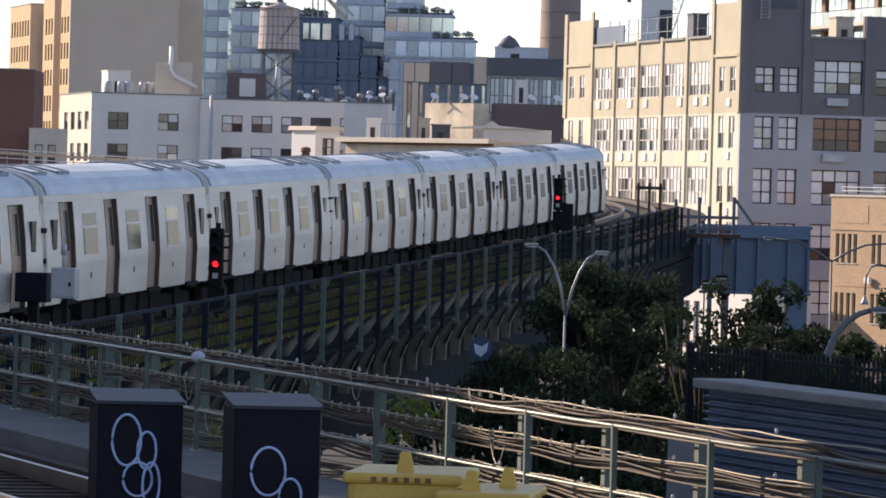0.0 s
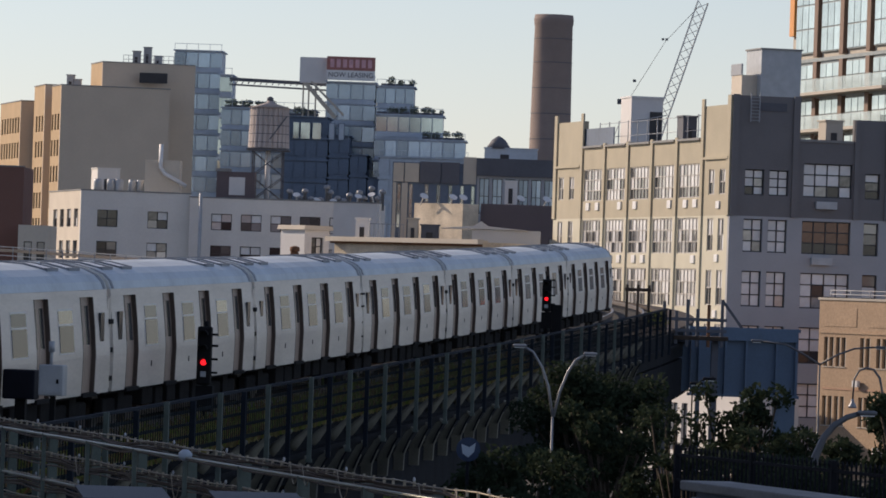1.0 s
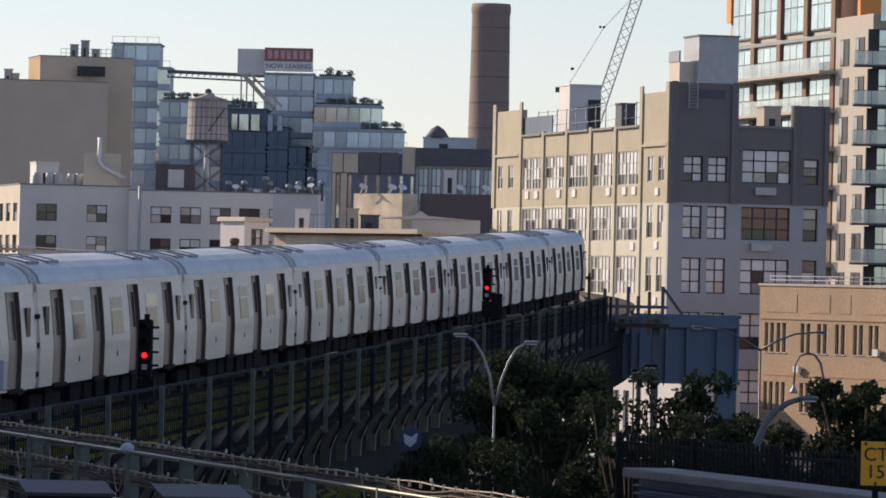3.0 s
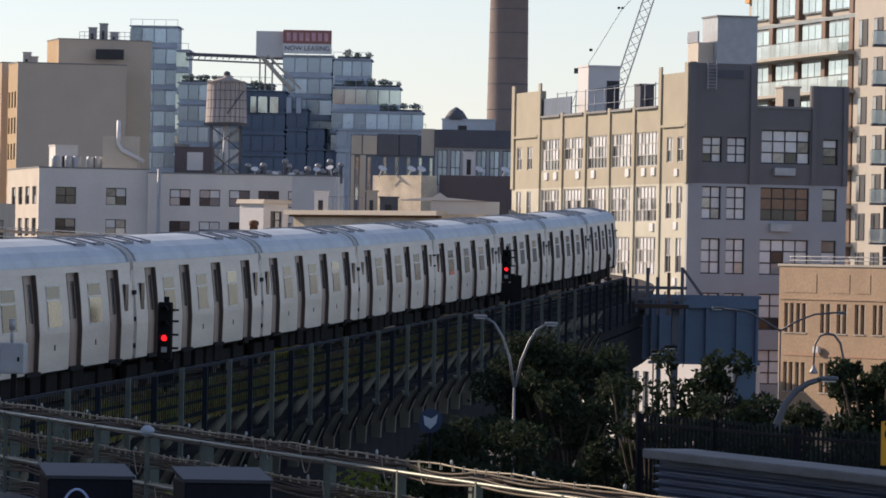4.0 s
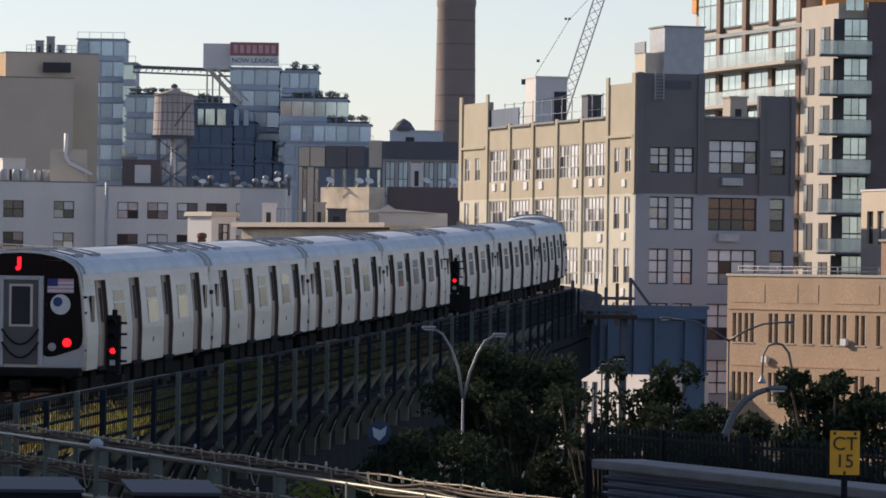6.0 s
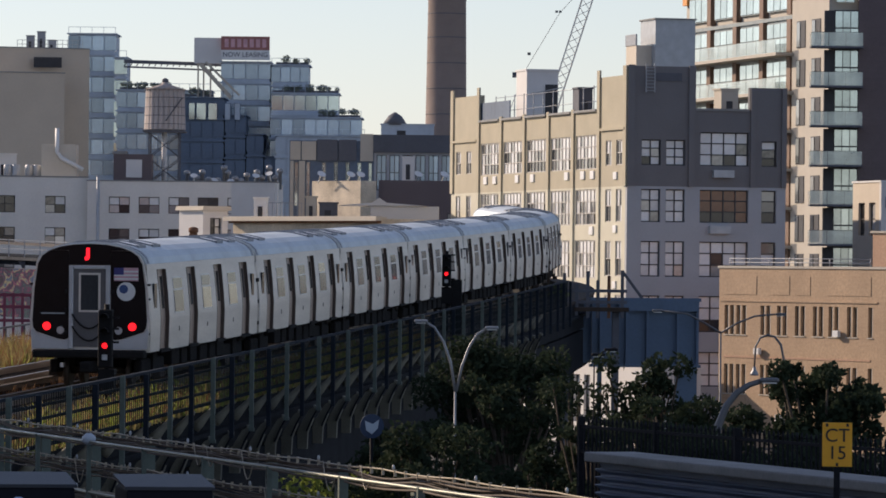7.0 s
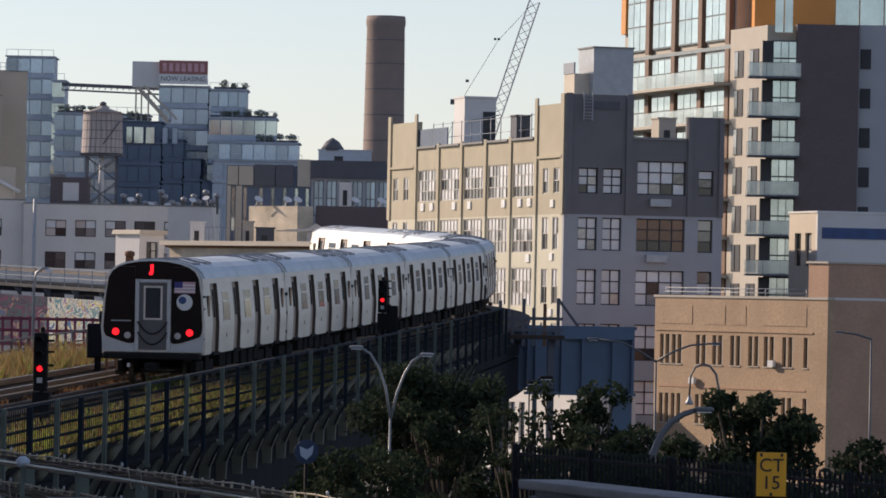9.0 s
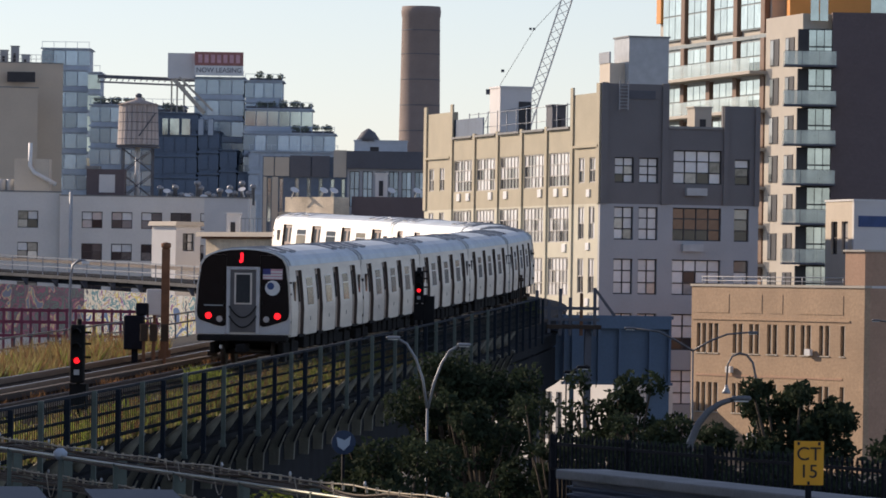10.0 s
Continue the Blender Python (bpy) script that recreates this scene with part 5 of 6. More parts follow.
            one("spring", UNDER, tr, x - 0.35, x + 0.35, y - 0.16, y + 0.16, 0.42, 0.86)
        one("bolster", UNDER, tr, x - 0.4, x + 0.4, -0.95, 0.95, 0.45, 0.84)
        for dx in (-1.05, 1.05):
            bm = B()
            for y in (-0.78, 0.78):
                tube(bm, ((x + dx, y - 0.07, 0.43), (x + dx, y + 0.07, 0.43)), 0.43, 18)
            tube(bm, ((x + dx, -0.9, 0.43), (x + dx, 0.9, 0.43)), 0.08, 8)
            part("wheelset", bm, WHEEL, tr)
        one("collector_shoe", TIMBER, tr, x - 0.4, x + 0.4, 1.2, 1.4, 0.25, 0.4)
        one("collector_shoe", TIMBER, tr, x - 0.4, x + 0.4, -1.4, -1.2, 0.25, 0.4)
    rnd = random.Random(6)
    for x in (-3.7, -2.3, -0.8, 0.9, 2.4, 3.8):
        for y in (-1.25, 0.45):
            w = rnd.uniform(0.45, 0.65)
            one("equipment_box", UNDER, t, x - w, x + w, y, y + 0.8, rnd.uniform(0.35, 0.5), 0.84, bevel=0.03)
    if cab:
        cab_end(t, -half, tail)
    return t


def cab_end(t, x, tail):
    """The black driver's end with door, lamps and sign; it faces backwards."""
    f = part("cab_front", B(), BLACK_MASK, t)
    arc = [(1.30, 3.14), (1.22, 3.28), (1.05, 3.40), (0.75, 3.50), (0.4, 3.56), (0.0, 3.58)]
    top = arc + [(-a, z) for a, z in arc[-2::-1]]
    bm = B()
    prism(bm, [(1.43, 0.98), (1.49, 1.7), (1.43, 2.5)] + top + [(-1.43, 2.5), (-1.49, 1.7), (-1.43, 0.98)], "x", x - 0.16, x - 0.02)
    part("end_shell", bm, STEEL, f)
    for s in (-1, 1):
        bm = B()
        prism(bm, [(s * a, z) for a, z in ((0.52, 1.26), (0.62, 1.22), (0.78, 1.24), (1.1, 1.34), (1.33, 1.42), (1.40, 1.52), (1.42, 1.7), (1.37, 2.5), (1.29, 3.08), (1.18, 3.28), (1.0, 3.40), (0.52, 3.40))], "x", x - 0.185, x - 0.164)
        part("mask_panel", bm, BLACK_MASK, f, "glossy black end panel")
    bm = B()
    prism(bm, [(1.0, 3.404)] + [(0.75, 3.49), (0.4, 3.55), (0, 3.57), (-0.4, 3.55), (-0.75, 3.49), (-1.0, 3.404)], "x", x - 0.185, x - 0.164)
    part("mask_panel", bm, BLACK_MASK, f, "glossy black top panel")
    one("mask_panel", BLACK_MASK, f, x - 0.185, x - 0.164, -0.516, 0.516, 3.05, 3.404)
    d = part("end_door", B(), DOOR_STEEL_SHADED, t)
    one("door_leaf", DULL_STEEL, d, x - 0.20, x - 0.165, -0.395, 0.395, 1.05, 2.945)
    for y0, y1, z0, z1 in ((-0.51, -0.4, 1.0, 3.04), (0.4, 0.51, 1.0, 3.04), (-0.398, 0.398, 2.95, 3.04)):
        one("door_frame", CAB_PALE, d, x - 0.25, x - 0.165, y0, y1, z0, z1, bevel=0.02)
    one("door_window_frame", STEEL, d, x - 0.215, x - 0.201, -0.27, 0.27, 1.9, 2.86)
    one("door_window", CAR_GLASS, d, x - 0.225, x - 0.216, -0.215, 0.215, 1.95, 2.81)
    for drop in (1.75, 1.45):
        bm = B()
        pts = [(x - 0.28, -0.42 + 0.84 * k / 8, drop - 0.35 * (1 - ((k - 4) / 4) ** 2) + 0.1) for k in range(9)]
        tube(bm, pts, 0.022, 6)
        part("safety_chain", bm, UNDER, d, "sagging dark safety chain")
    for s in (-1, 1):
        for z in (1.35, 1.9, 2.35):
            one("grab_handle", UNDER, f, x - 0.27, x - 0.186, s * 0.58 - 0.03, s * 0.58 + 0.03, z, z + 0.1)
        for z in (1.35, 1.75, 2.2, 2.55):
            one("grab_handle", UNDER, f, x - 0.14, x + 0.05, s * 1.44 - 0.03, s * 1.44 + 0.05, z, z + 0.05)
        lamp = part("lamp_cluster", B(), BLACK_MASK, t)
        bm = B()
        tube(bm, ((x - 0.186, s * 1.06, 1.55), (x - 0.215, s * 1.06, 1.55)), 0.10, 16)
        part("tail_light", bm, RED_LAMP if tail else CLEAR_LENS, lamp, "round red tail light")
        bm = B()
        tube(bm, ((x - 0.186, s * 0.72, 1.45), (x - 0.205, s * 0.72, 1.45)), 0.095, 14)
        part("headlight", bm, CLEAR_LENS, lamp, "round clear headlight")
        bm = B()
        prism(bm, [(s * a, z) for a, z in ((0.52, 1.0), (1.42, 1.0), (1.46, 1.42), (1.43, 1.5), (1.34, 1.40), (1.1, 1.32), (0.78, 1.22), (0.62, 1.20), (0.52, 1.24))], "x", x - 0.19, x - 0.161)
        part("bumper_plate", bm, CAB_PALE, f, "pale painted lower corner panel")
    one("anticlimber", UNDER, t, x - 0.42, x + 0.1, -1.38, 1.38, 0.78, 0.975, bevel=0.04)
    one("coupler", UNDER, t, x - 0.75, x + 0.4, -0.14, 0.14, 0.45, 0.7, bevel=0.03)
    one("marker", STEEL, t, x - 0.3, x - 0.05, 0.62, 0.7, 0.55, 0.66)
    if tail:
        sign = part("route_sign", B(), BLACK_MASK, t)
        text_mesh("J", 0.27, RED_SIGN, sign, Matrix.Translation((x - 0.2, 0.05, 3.34)) @ pose(0, 0, 0, 90, 0, -90), "route_letter", "glowing red route letter J", 0.03)
        flag = part("flag_sticker", B(), FLAG_RED, t)
        one("stripes", FLAG_RED, flag, x - 0.192, x - 0.187, -1.2, -0.6, 2.67, 2.99, label="faded red and white striped sticker")
        for k in range(3):
            one("stripe", WHITE, flag, x - 0.195, x - 0.1925, -1.2, -0.6, 2.70 + k * 0.09, 2.74 + k * 0.09)
        one("canton", FLAG_BLUE, flag, x - 0.199, x - 0.1955, -0.84, -0.6, 2.82, 2.99)
        bm = B()
        tube(bm, ((x - 0.187, -0.9, 2.41), (x - 0.193, -0.9, 2.41)), 0.23, 24)
        disc = part("round_emblem", bm, WHITE, t, "round white emblem with a plain blue shape")
        bm = B()
        tube(bm, ((x - 0.194, -0.84, 2.47), (x - 0.198, -0.84, 2.47)), 0.11, 14)
        part("emblem_shape", bm, BLUE, disc)
    one("wiper", CABINET_GREY, f, x - 0.2, x - 0.187, 0.62, 1.2, 1.85, 1.88)


def build_train():
    tail = subway_car(True, True)
    a_car = subway_car(True, False)
    b_car = subway_car(False, False)
    I = Matrix.Identity(4)
    return [(tail, 0), (b_car, 0), (copy_thing(b_car, I), 0), (a_car, 1), (copy_thing(a_car, I), 0), (copy_thing(b_car, I), 0), (copy_thing(b_car, I), 0), (copy_thing(a_car, I), 1)]


TRAIN = build_train()


def tail_at(t):
    return 5.303 + 7.8287 * t + 0.14716 * t * t


def car_pose(s, flipped):
    a, _ = on_line(s - 6.6)
    b, _ = on_line(s + 6.6)
    d = (b - a).normalized()
    m = d.to_track_quat("X", "Z").to_matrix().to_4x4()
    m = Matrix.Translation((a + b) / 2) @ m
    return m @ pose(0, 0, 0, 0, 0, 180) if flipped else m


def motions():
    for i, (car, flipped) in enumerate(TRAIN):
        walk(car, [(k * 0.5, car_pose(tail_at(k * 0.5) + (i + 0.5) * CAR, flipped)) for k in range(21)])


# ---- things along the line ----
def signal(s, side, lift, red_high, label, tall=1.3):
    p, h = on_line(s, side)
    t = thing("railway_signal", label, "signal", Matrix.Translation(p + Vector((0, 0, lift))) @ pose(0, 0, 0, 0, 0, -math.degrees(h)), "signals on the line")
    bm = B()
    tube(bm, ((0, 0.12, -0.35 - lift), (0, 0.12, tall + 0.12)), 0.06, 8)
    part("mast", bm, SIGNAL_BLACK, t)
    bm = B()
    box(bm, -0.16, 0.16, -0.1, 0.1, 0.0, tall, bevel=0.04)
    part("signal_head", bm, SIGNAL_BLACK, t)
    one("base_box", SIGNAL_BLACK, t, -0.18, 0.2, 0.0, 0.3, -0.6, -0.02)
    for i, z in enumerate((tall - 0.18, tall - 0.5, red_high)):
        lens = part("lens_hood", B(), SIGNAL_BLACK, t)
        bm = B()
        tube(bm, ((0, -0.1, z), (0, -0.13, z)), 0.065, 14)
        part("lens", bm, RED_LAMP if i == 2 else SIGNAL_BLACK, lens, "glowing red lens" if i == 2 else "")
        bm = B()
        prism(bm, [(0.1 * math.cos(a), z + 0.1 * math.sin(a)) for a in np.linspace(0, math.pi, 9)] + [(0.085 * math.cos(a), z + 0.085 * math.sin(a)) for a in np.linspace(math.pi, 0, 9)], "y", -0.3, -0.1)
        part("hood", bm, SIGNAL_BLACK, lens)
    one("number_plate_bar", CABINET_GREY, t, -0.06, 0.06, -0.135, -0.101, red_high - 0.32, red_high - 0.2)
    for z in (0.25, 0.55, 0.85, 1.1):
        one("step_bracket", SIGNAL_BLACK, t, 0.16, 0.30, -0.02, 0.02, z, z + 0.05)


signal(56.3, 2.35, 0.92, 0.50, "black track signal showing a single red light")
signal(124.5, 2.53, 1.47, 0.45, "black track signal with a red light and relay box", 1.15)
p, h = on_line(124.8, 2.85)
one("relay_box", SIGNAL_BLACK, tagged(thing("relay_box_stand", "black relay box on a stand beside a signal", "relay box", Matrix.Translation(p)), ""), -0.2, 0.2, -0.2, 0.2, -0.35, 1.72, bevel=0.04)

t = thing("signal_cabinet", "light grey signal cabinet with a short mast", "cabinet", pose(-9.38, 95, 0, 0, 0, -6))
one("body", CABINET_GREY, t, -0.24, 0.22, -0.2, 0.2, 7.85, 8.42, bevel=0.02)
one("door", CABINET_GREY, t, -0.2, 0.18, -0.215, -0.203, 7.9, 8.36)
one("lock", SIGNAL_BLACK, t, 0.1, 0.14, -0.235, -0.216, 8.08, 8.16)
one("stand", SIGNAL_BLACK, t, -0.05, 0.05, -0.05, 0.05, 6.4, 7.85)
bm = B()
tube(bm, ((-0.05, 0, 8.42), (-0.05, 0, 8.72)), 0.03, 8)
tube(bm, ((-0.05, 0, 8.66), (-0.05, 0, 8.86)), 0.055, 8)
part("mast", bm, CABINET_GREY, t)
t = thing("relay_case", "black relay case beside the line", "cabinet", pose(-10.18, 97, 0, 0, 0, -6))
one("body", CABINET_BLACK, t, -0.32, 0.3, -0.25, 0.25, 7.72, 8.28, bevel=0.03)
one("stand", SIGNAL_BLACK, t, -0.1, 0.1, -0.1, 0.1, 6.4, 7.72)

# rusty mast and boxes on the far side of the deck
z0 = 7.6
t = thing("rusty_mast", "tall rusty steel mast beside the line", "mast", pose(-8.65, 165, 0))
bm = B()
box(bm, -0.13, 0.13, -0.1, 0.1, z0 - 0.4, 11.15)
box(bm, -0.19, 0.19, -0.14, 0.14, z0 - 0.5, z0 + 0.3)
part("shaft", bm, RUST, t)
bm = B()
lathe(bm, ((0.1, 11.15), (0.16, 11.2), (0.16, 11.32), (0.05, 11.36)), 10)
part("cap", bm, RUST, t)
t = thing("relay_case", "black relay case with a round top box beside the line", "cabinet", pose(-9.55, 164, 0))
one("body", CABINET_BLACK, t, -0.35, 0.3, -0.3, 0.3, 7.9, 9.0, bevel=0.05)
one("upper_box", CABINET_BLACK, t, 0.02, 0.42, -0.25, 0.25, 9.0, 9.4, bevel=0.05)
one("stand", CABINET_BLACK, t, -0.1, 0.1, -0.1, 0.1, 7.3, 7.9)
t = thing("junction_box", "white junction box on a post beside the line", "cabinet", pose(-9.1, 167, 0))
one("body", WHITE_WALL, t, -0.26, 0.24, -0.2, 0.2, 9.0, 9.85, bevel=0.03)
one("stand", RUST, t, -0.05, 0.05, -0.05, 0.05, 7.4, 9.0)
for x in (-9.15, -8.85, -8.5):
    t = thing("cable_post", "short rusty post with cable boxes", "post", pose(x, 162, 0))
    one("shaft", RUST, t, -0.05, 0.05, -0.05, 0.05, 7.3, 8.6)
    one("box", TIMBER, t, -0.12, 0.12, -0.1, 0.1, 8.2, 8.75, bevel=0.02)
t = thing("platform_lamp", "thin hooked lamp on a pale pole beyond the line", "lamp", pose(-14.9, 210, 0))
bm = B()
tube(bm, ((0, 0, 4), (0, 0, 10.3), (0.08, 0, 10.75), (0.35, 0, 10.95), (0.6, 0, 10.9)), 0.06, 8)
part("pole", bm, LAMP_GREY, t)
one("head", WHITE, t, 0.45, 0.75, -0.1, 0.1, 10.78, 10.9, bevel=0.02)


# ---- weeds on the deck ----
def blades(name, label, boxes, count, size, material, seed, lean=0.6):
    rnd = np.random.default_rng(seed)
    V, F = [], []
    for s0, s1, a0, a1, zb, hmax, share in boxes:
        for _ in range(int(count * share)):
            s, a = rnd.uniform(s0, s1), rnd.uniform(a0, a1)
            p, _h = on_line(s, a)
            clump = 0.55 + 0.45 * math.sin(s * 1.7 + a * 2.1) * math.sin(s * 0.63 + 1)
            hh = hmax * rnd.uniform(0.35, 1.0) * max(0.1, clump)
            w = size * rnd.uniform(0.6, 1.4)
            az = rnd.uniform(0, 6.28)
            dx, dy = math.cos(az) * w, math.sin(az) * w
            lx, ly = rnd.uniform(-0.7, 0.7) * lean * hh, rnd.uniform(-0.7, 0.7) * lean * hh
            i = len(V)
            z = p.z + zb
            V += [(p.x - dx, p.y - dy, z), (p.x + dx, p.y + dy, z), (p.x + lx + dx * 0.6, p.y + ly + dy * 0.6, z + hh * 0.6), (p.x + lx * 1.7, p.y + ly * 1.7, z + hh)]
            F += [(i, i + 1, i + 2), (i, i + 2, i + 3)]
    me = bpy.data.meshes.new(name)
    me.from_pydata(V, [], F)
    me.materials.append(material)
    return tagged(new(name, me), label, "weeds", kind="stuff")


blades("dry_weeds", "dry yellow green weeds growing on the railway deck", ((20, 120, -8.2, -5.6, -0.35, 1.2, 0.6), (20, 116, 1.7, 3.6, -0.3, 0.9, 0.2)), 42000, 0.02, GRASS, 3, 0.5)
blades("dead_stems", "rusty brown dead stems among the weeds on the deck", ((20, 120, -8.2, -5.6, -0.35, 1.3, 0.7), (20, 116, 1.7, 3.5, -0.3, 0.9, 0.3), (60, 120, -2.6, -1.6, -0.35, 0.5, 0.1)), 24000, 0.02, GRASS_RUSTY, 8, 0.5)
blades("green_weeds", "green leafy weeds between the rails", ((88, 91, -0.2, 1.2, -0.3, 0.75, 0.5), (40, 120, -8.0, -5.6, -0.35, 0.9, 1.3), (30, 110, 1.8, 3.5, -0.3, 0.85, 1.3)), 5200, 0.04, LEAF_YELLOW, 5, 0.5)
t = thing("deck_handrail", "thin dark handrail along the far edge of the deck", "railing")
for z in (0.25, 0.6):
    strip("hand_rail", SLATE, t, rect(-8.35, -8.29, z - 0.03, z + 0.03), 20, 235)
for k in range(70):
    p, h = on_line(21 + 3.0 * k, -8.32)
    bm = B()
    box(bm, -0.03, 0.03, -0.03, 0.03, -0.5, 0.63)
    part("rail_post", bm, SLATE, t, m=Matrix.Translation(p))


# ---- painted wall below the far curve ----
def painted_wall():
    t = thing("painted_wall", "long concrete wall covered in colourful spray paint", "wall", kind="structure")
    # sunlit stretch first, then the shaded one, both by palette
    strip("wall", GRAFFITI_SUNLIT, t, rect(-3.9, -3.6, -4.6, -1.55), 240, 263)
    strip("wall", GRAFFITI_SHADED, t, rect(-3.9, -3.6, -4.6, -1.55), 263, 330)
    # dull red lattice fence before it
    red = mat("faded_red_paint", (0.22, 0.045, 0.08), 0.7, 0, 0.3)
    f = thing("red_barrier", "faded red steel barrier before the painted wall", "barrier")
    for x0, x1, y in ((-34, -14, 262),):
        for z in (7.2, 7.9, 8.5):
            one("bar", red, f, x0, x1, y, y + 0.1, z, z + 0.16)
        for k in range(44):
            x = x0 + k * 0.46
            one("upright", red, f, x, x + 0.13, y - 0.06, y - 0.004, 0.0 if k % 5 == 0 else 6.0, 8.7)


painted_wall()


# ---- trees ----
def tree(x, y, top, radius, blobs_n, seed, label, base=0.0, stretch=1.0, per=1250):
    t = thing("street_tree", label, "tree", pose(x, y, base), "street trees")
    rnd = random.Random(seed)
    H = top - base
    trunk_top = H * 0.55
    bm = B()
    tube(bm, ((0, 0, 0), (0.05, 0.03, trunk_top * 0.5), (-0.04, 0.05, trunk_top)), 0.17, 9, 0.1)
    part("trunk", bm, BARK, t)
    blobs = []
    for k in range(int(blobs_n * 1.5)):
        a = 2 * math.pi * k * 0.618 + rnd.uniform(-0.3, 0.3)
        q = radius * stretch * rnd.uniform(0.25, 0.95)
        z = H - radius * rnd.uniform(0.35, 1.75)
        r = radius * rnd.uniform(0.18, 0.36)
        c = Vector((q * math.cos(a), q * math.sin(a) * 0.8, min(z, H - r * 0.8)))
        blobs.append((*c, r))
        bm = B()
        s0 = Vector((0, 0, trunk_top * rnd.uniform(0.6, 1.0)))
        tube(bm, (s0, s0.lerp(c, 0.55) + Vector((0, 0, 0.12)), c), 0.06, 6, 0.02)
        part("limb", bm, BARK, t)
    cr = part("crown", leaves_mesh("crown", blobs, per, 0.075, LEAF, seed), None, t, "dark green leafy crown")
    return t


for x, y, top, r, n, seed in ((0.8, 132, 8.75, 1.9, 24, 1), (1.3, 128, 7.7, 1.25, 15, 2), (-0.9, 126, 6.6, 1.7, 14, 3), (1.3, 122, 6.0, 1.8, 14, 4), (3.2, 124, 5.9, 1.5, 12, 8), (-1.7, 121, 6.2, 1.3, 12, 15), (-0.7, 113, 7.0, 1.9, 20, 16), (3.3, 118, 6.2, 1.0, 12, 21), (5.8, 114, 7.2, 1.1, 13, 22), (-2.6, 116, 5.6, 1.0, 9, 23), (2.0, 112, 5.0, 1.6, 14, 17), (0.9, 105, 5.0, 1.4, 12, 18)):
    tree(x, y, top, r, n, seed, "dark green street tree beside the elevated line")
tree(2.75, 122, 7.75, 0.95, 8, 25, "thin street tree with gaps in its crown", per=700)
tree(2.1, 118, 6.35, 0.9, 13, 27, "low dark street tree beside the elevated line")
tree(3.1, 117, 6.75, 1.0, 14, 26, "low dark street tree beside the iron fence")
tree(4.3, 120, 8.3, 1.1, 20, 5, "small street tree before the blue girder")
tree(5.15, 118, 7.5, 1.2, 17, 9, "small street tree before the blue girder")
tree(7.75, 110, 8.5, 1.25, 20, 6, "round dark street tree before the brown building", stretch=1.05, per=2400)
tree(9.6, 104, 8.0, 0.9, 10, 7, "dark street tree beside the iron fence")
for x, y, z, r, seed in ((-3.4, 112, 5.3, 0.55, 12), (-6.2, 92, 5.6, 0.4, 14), (-2.1, 116, 5.0, 0.6, 13)):
    t = thing("roadside_bush", "lime green bush lit beside the viaduct", "bush", pose(x, y, 0))
    bm = B()
    tube(bm, ((0, 0, 0), (0.05, 0, z)), 0.05, 6, 0.02)
    part("stem", bm, BARK, t)
    part("leaves", leaves_mesh("leaves", [(0, 0, z, r), (r * 0.7, 0, z - r * 0.6, r * 0.7), (-r * 0.6, 0, z - r, r * 0.8)], 700, 0.08, LEAF_YELLOW, seed), None, t)


# ---- street lamps ----
def lamp(name, label, pts_list, r, x, y, base=0.0, heads=(), m=LAMP_DARK):
    t = thing(name, label, "street lamp", pose(x, y, 0))
    for k, pts in enumerate(pts_list):
        bm = B()
        tube(bm, pts, r if k == 0 else r * 0.75, 10, r * 0.6)
        part("pole" if k == 0 else "arm", bm, m, t)
    for hx, hz, d in heads:
        bm = B()
        box(bm, hx - 0.16, hx + 0.16, -0.1, 0.1, hz - 0.035, hz + 0.04, bevel=0.03)
        hd = part("lamp_head", bm, m, t, "flat grey lamp head")
        one("lens", WHITE, hd, hx - 0.12, hx + 0.12, -0.07, 0.07, hz - 0.055, hz - 0.036)


lamp("twin_street_lamp", "grey twin-armed street lamp with curved arms",
     (((0, 0, 0), (0, 0, 7.25)), ((0, 0, 7.2), (-0.12, 0, 7.9), (-0.28, 0, 8.35), (-0.5, 0, 8.7), (-0.75, 0, 8.84)), ((0.02, 0, 7.2), (0.15, 0, 7.8), (0.32, 0, 8.25), (0.5, 0, 8.55), (0.75, 0, 8.7))), 0.045, -0.12, 120,
     heads=((-0.82, 8.84, -1), (0.84, 8.70, 1)), m=LAMP_GREY)
lamp("curved_street_lamp", "pale thick curved street lamp arm", (((-0.2, 0, 0), (-0.15, 0, 6.5), (-0.04, 0, 7.5), (0.1, 0, 7.84), (0.27, 0, 8.05), (0.47, 0, 8.18), (0.68, 0, 8.25)),), 0.075, 4.32, 85, heads=((0.8, 8.26, 1),))
lamp("twin_street_lamp", "thin grey street lamp with two long arms", (((0, 0, 0), (0, 0, 8.35)), ((0, 0, 8.3), (-0.5, 0, 8.6), (-1.0, 0, 8.85), (-1.7, 0, 8.92)), ((0, 0, 8.3), (0.5, 0, 8.6), (1.0, 0, 8.8), (1.6, 0, 8.86))), 0.045, 7.6, 150, heads=((-1.85, 8.93, -1), (1.75, 8.86, 1)))
lamp("hook_street_lamp", "hooked old street lamp with a bell shade", (((0.8, 0, 0), (0.8, 0, 7.7), (0.72, 0, 8.1), (0.55, 0, 8.32), (0.35, 0, 8.37), (0.15, 0, 8.28), (0.03, 0, 8.05), (0.0, 0, 7.5)),), 0.04, 8.02, 140)
bm = B()
lathe(bm, ((0.04, 7.5), (0.05, 7.42), (0.11, 7.32), (0.12, 7.26)), 14)
solo("lamp_shade", bm, LAMP_GREY, "grey bell shade hanging on a hooked lamp", "lamp", m=pose(8.02, 140, 0))
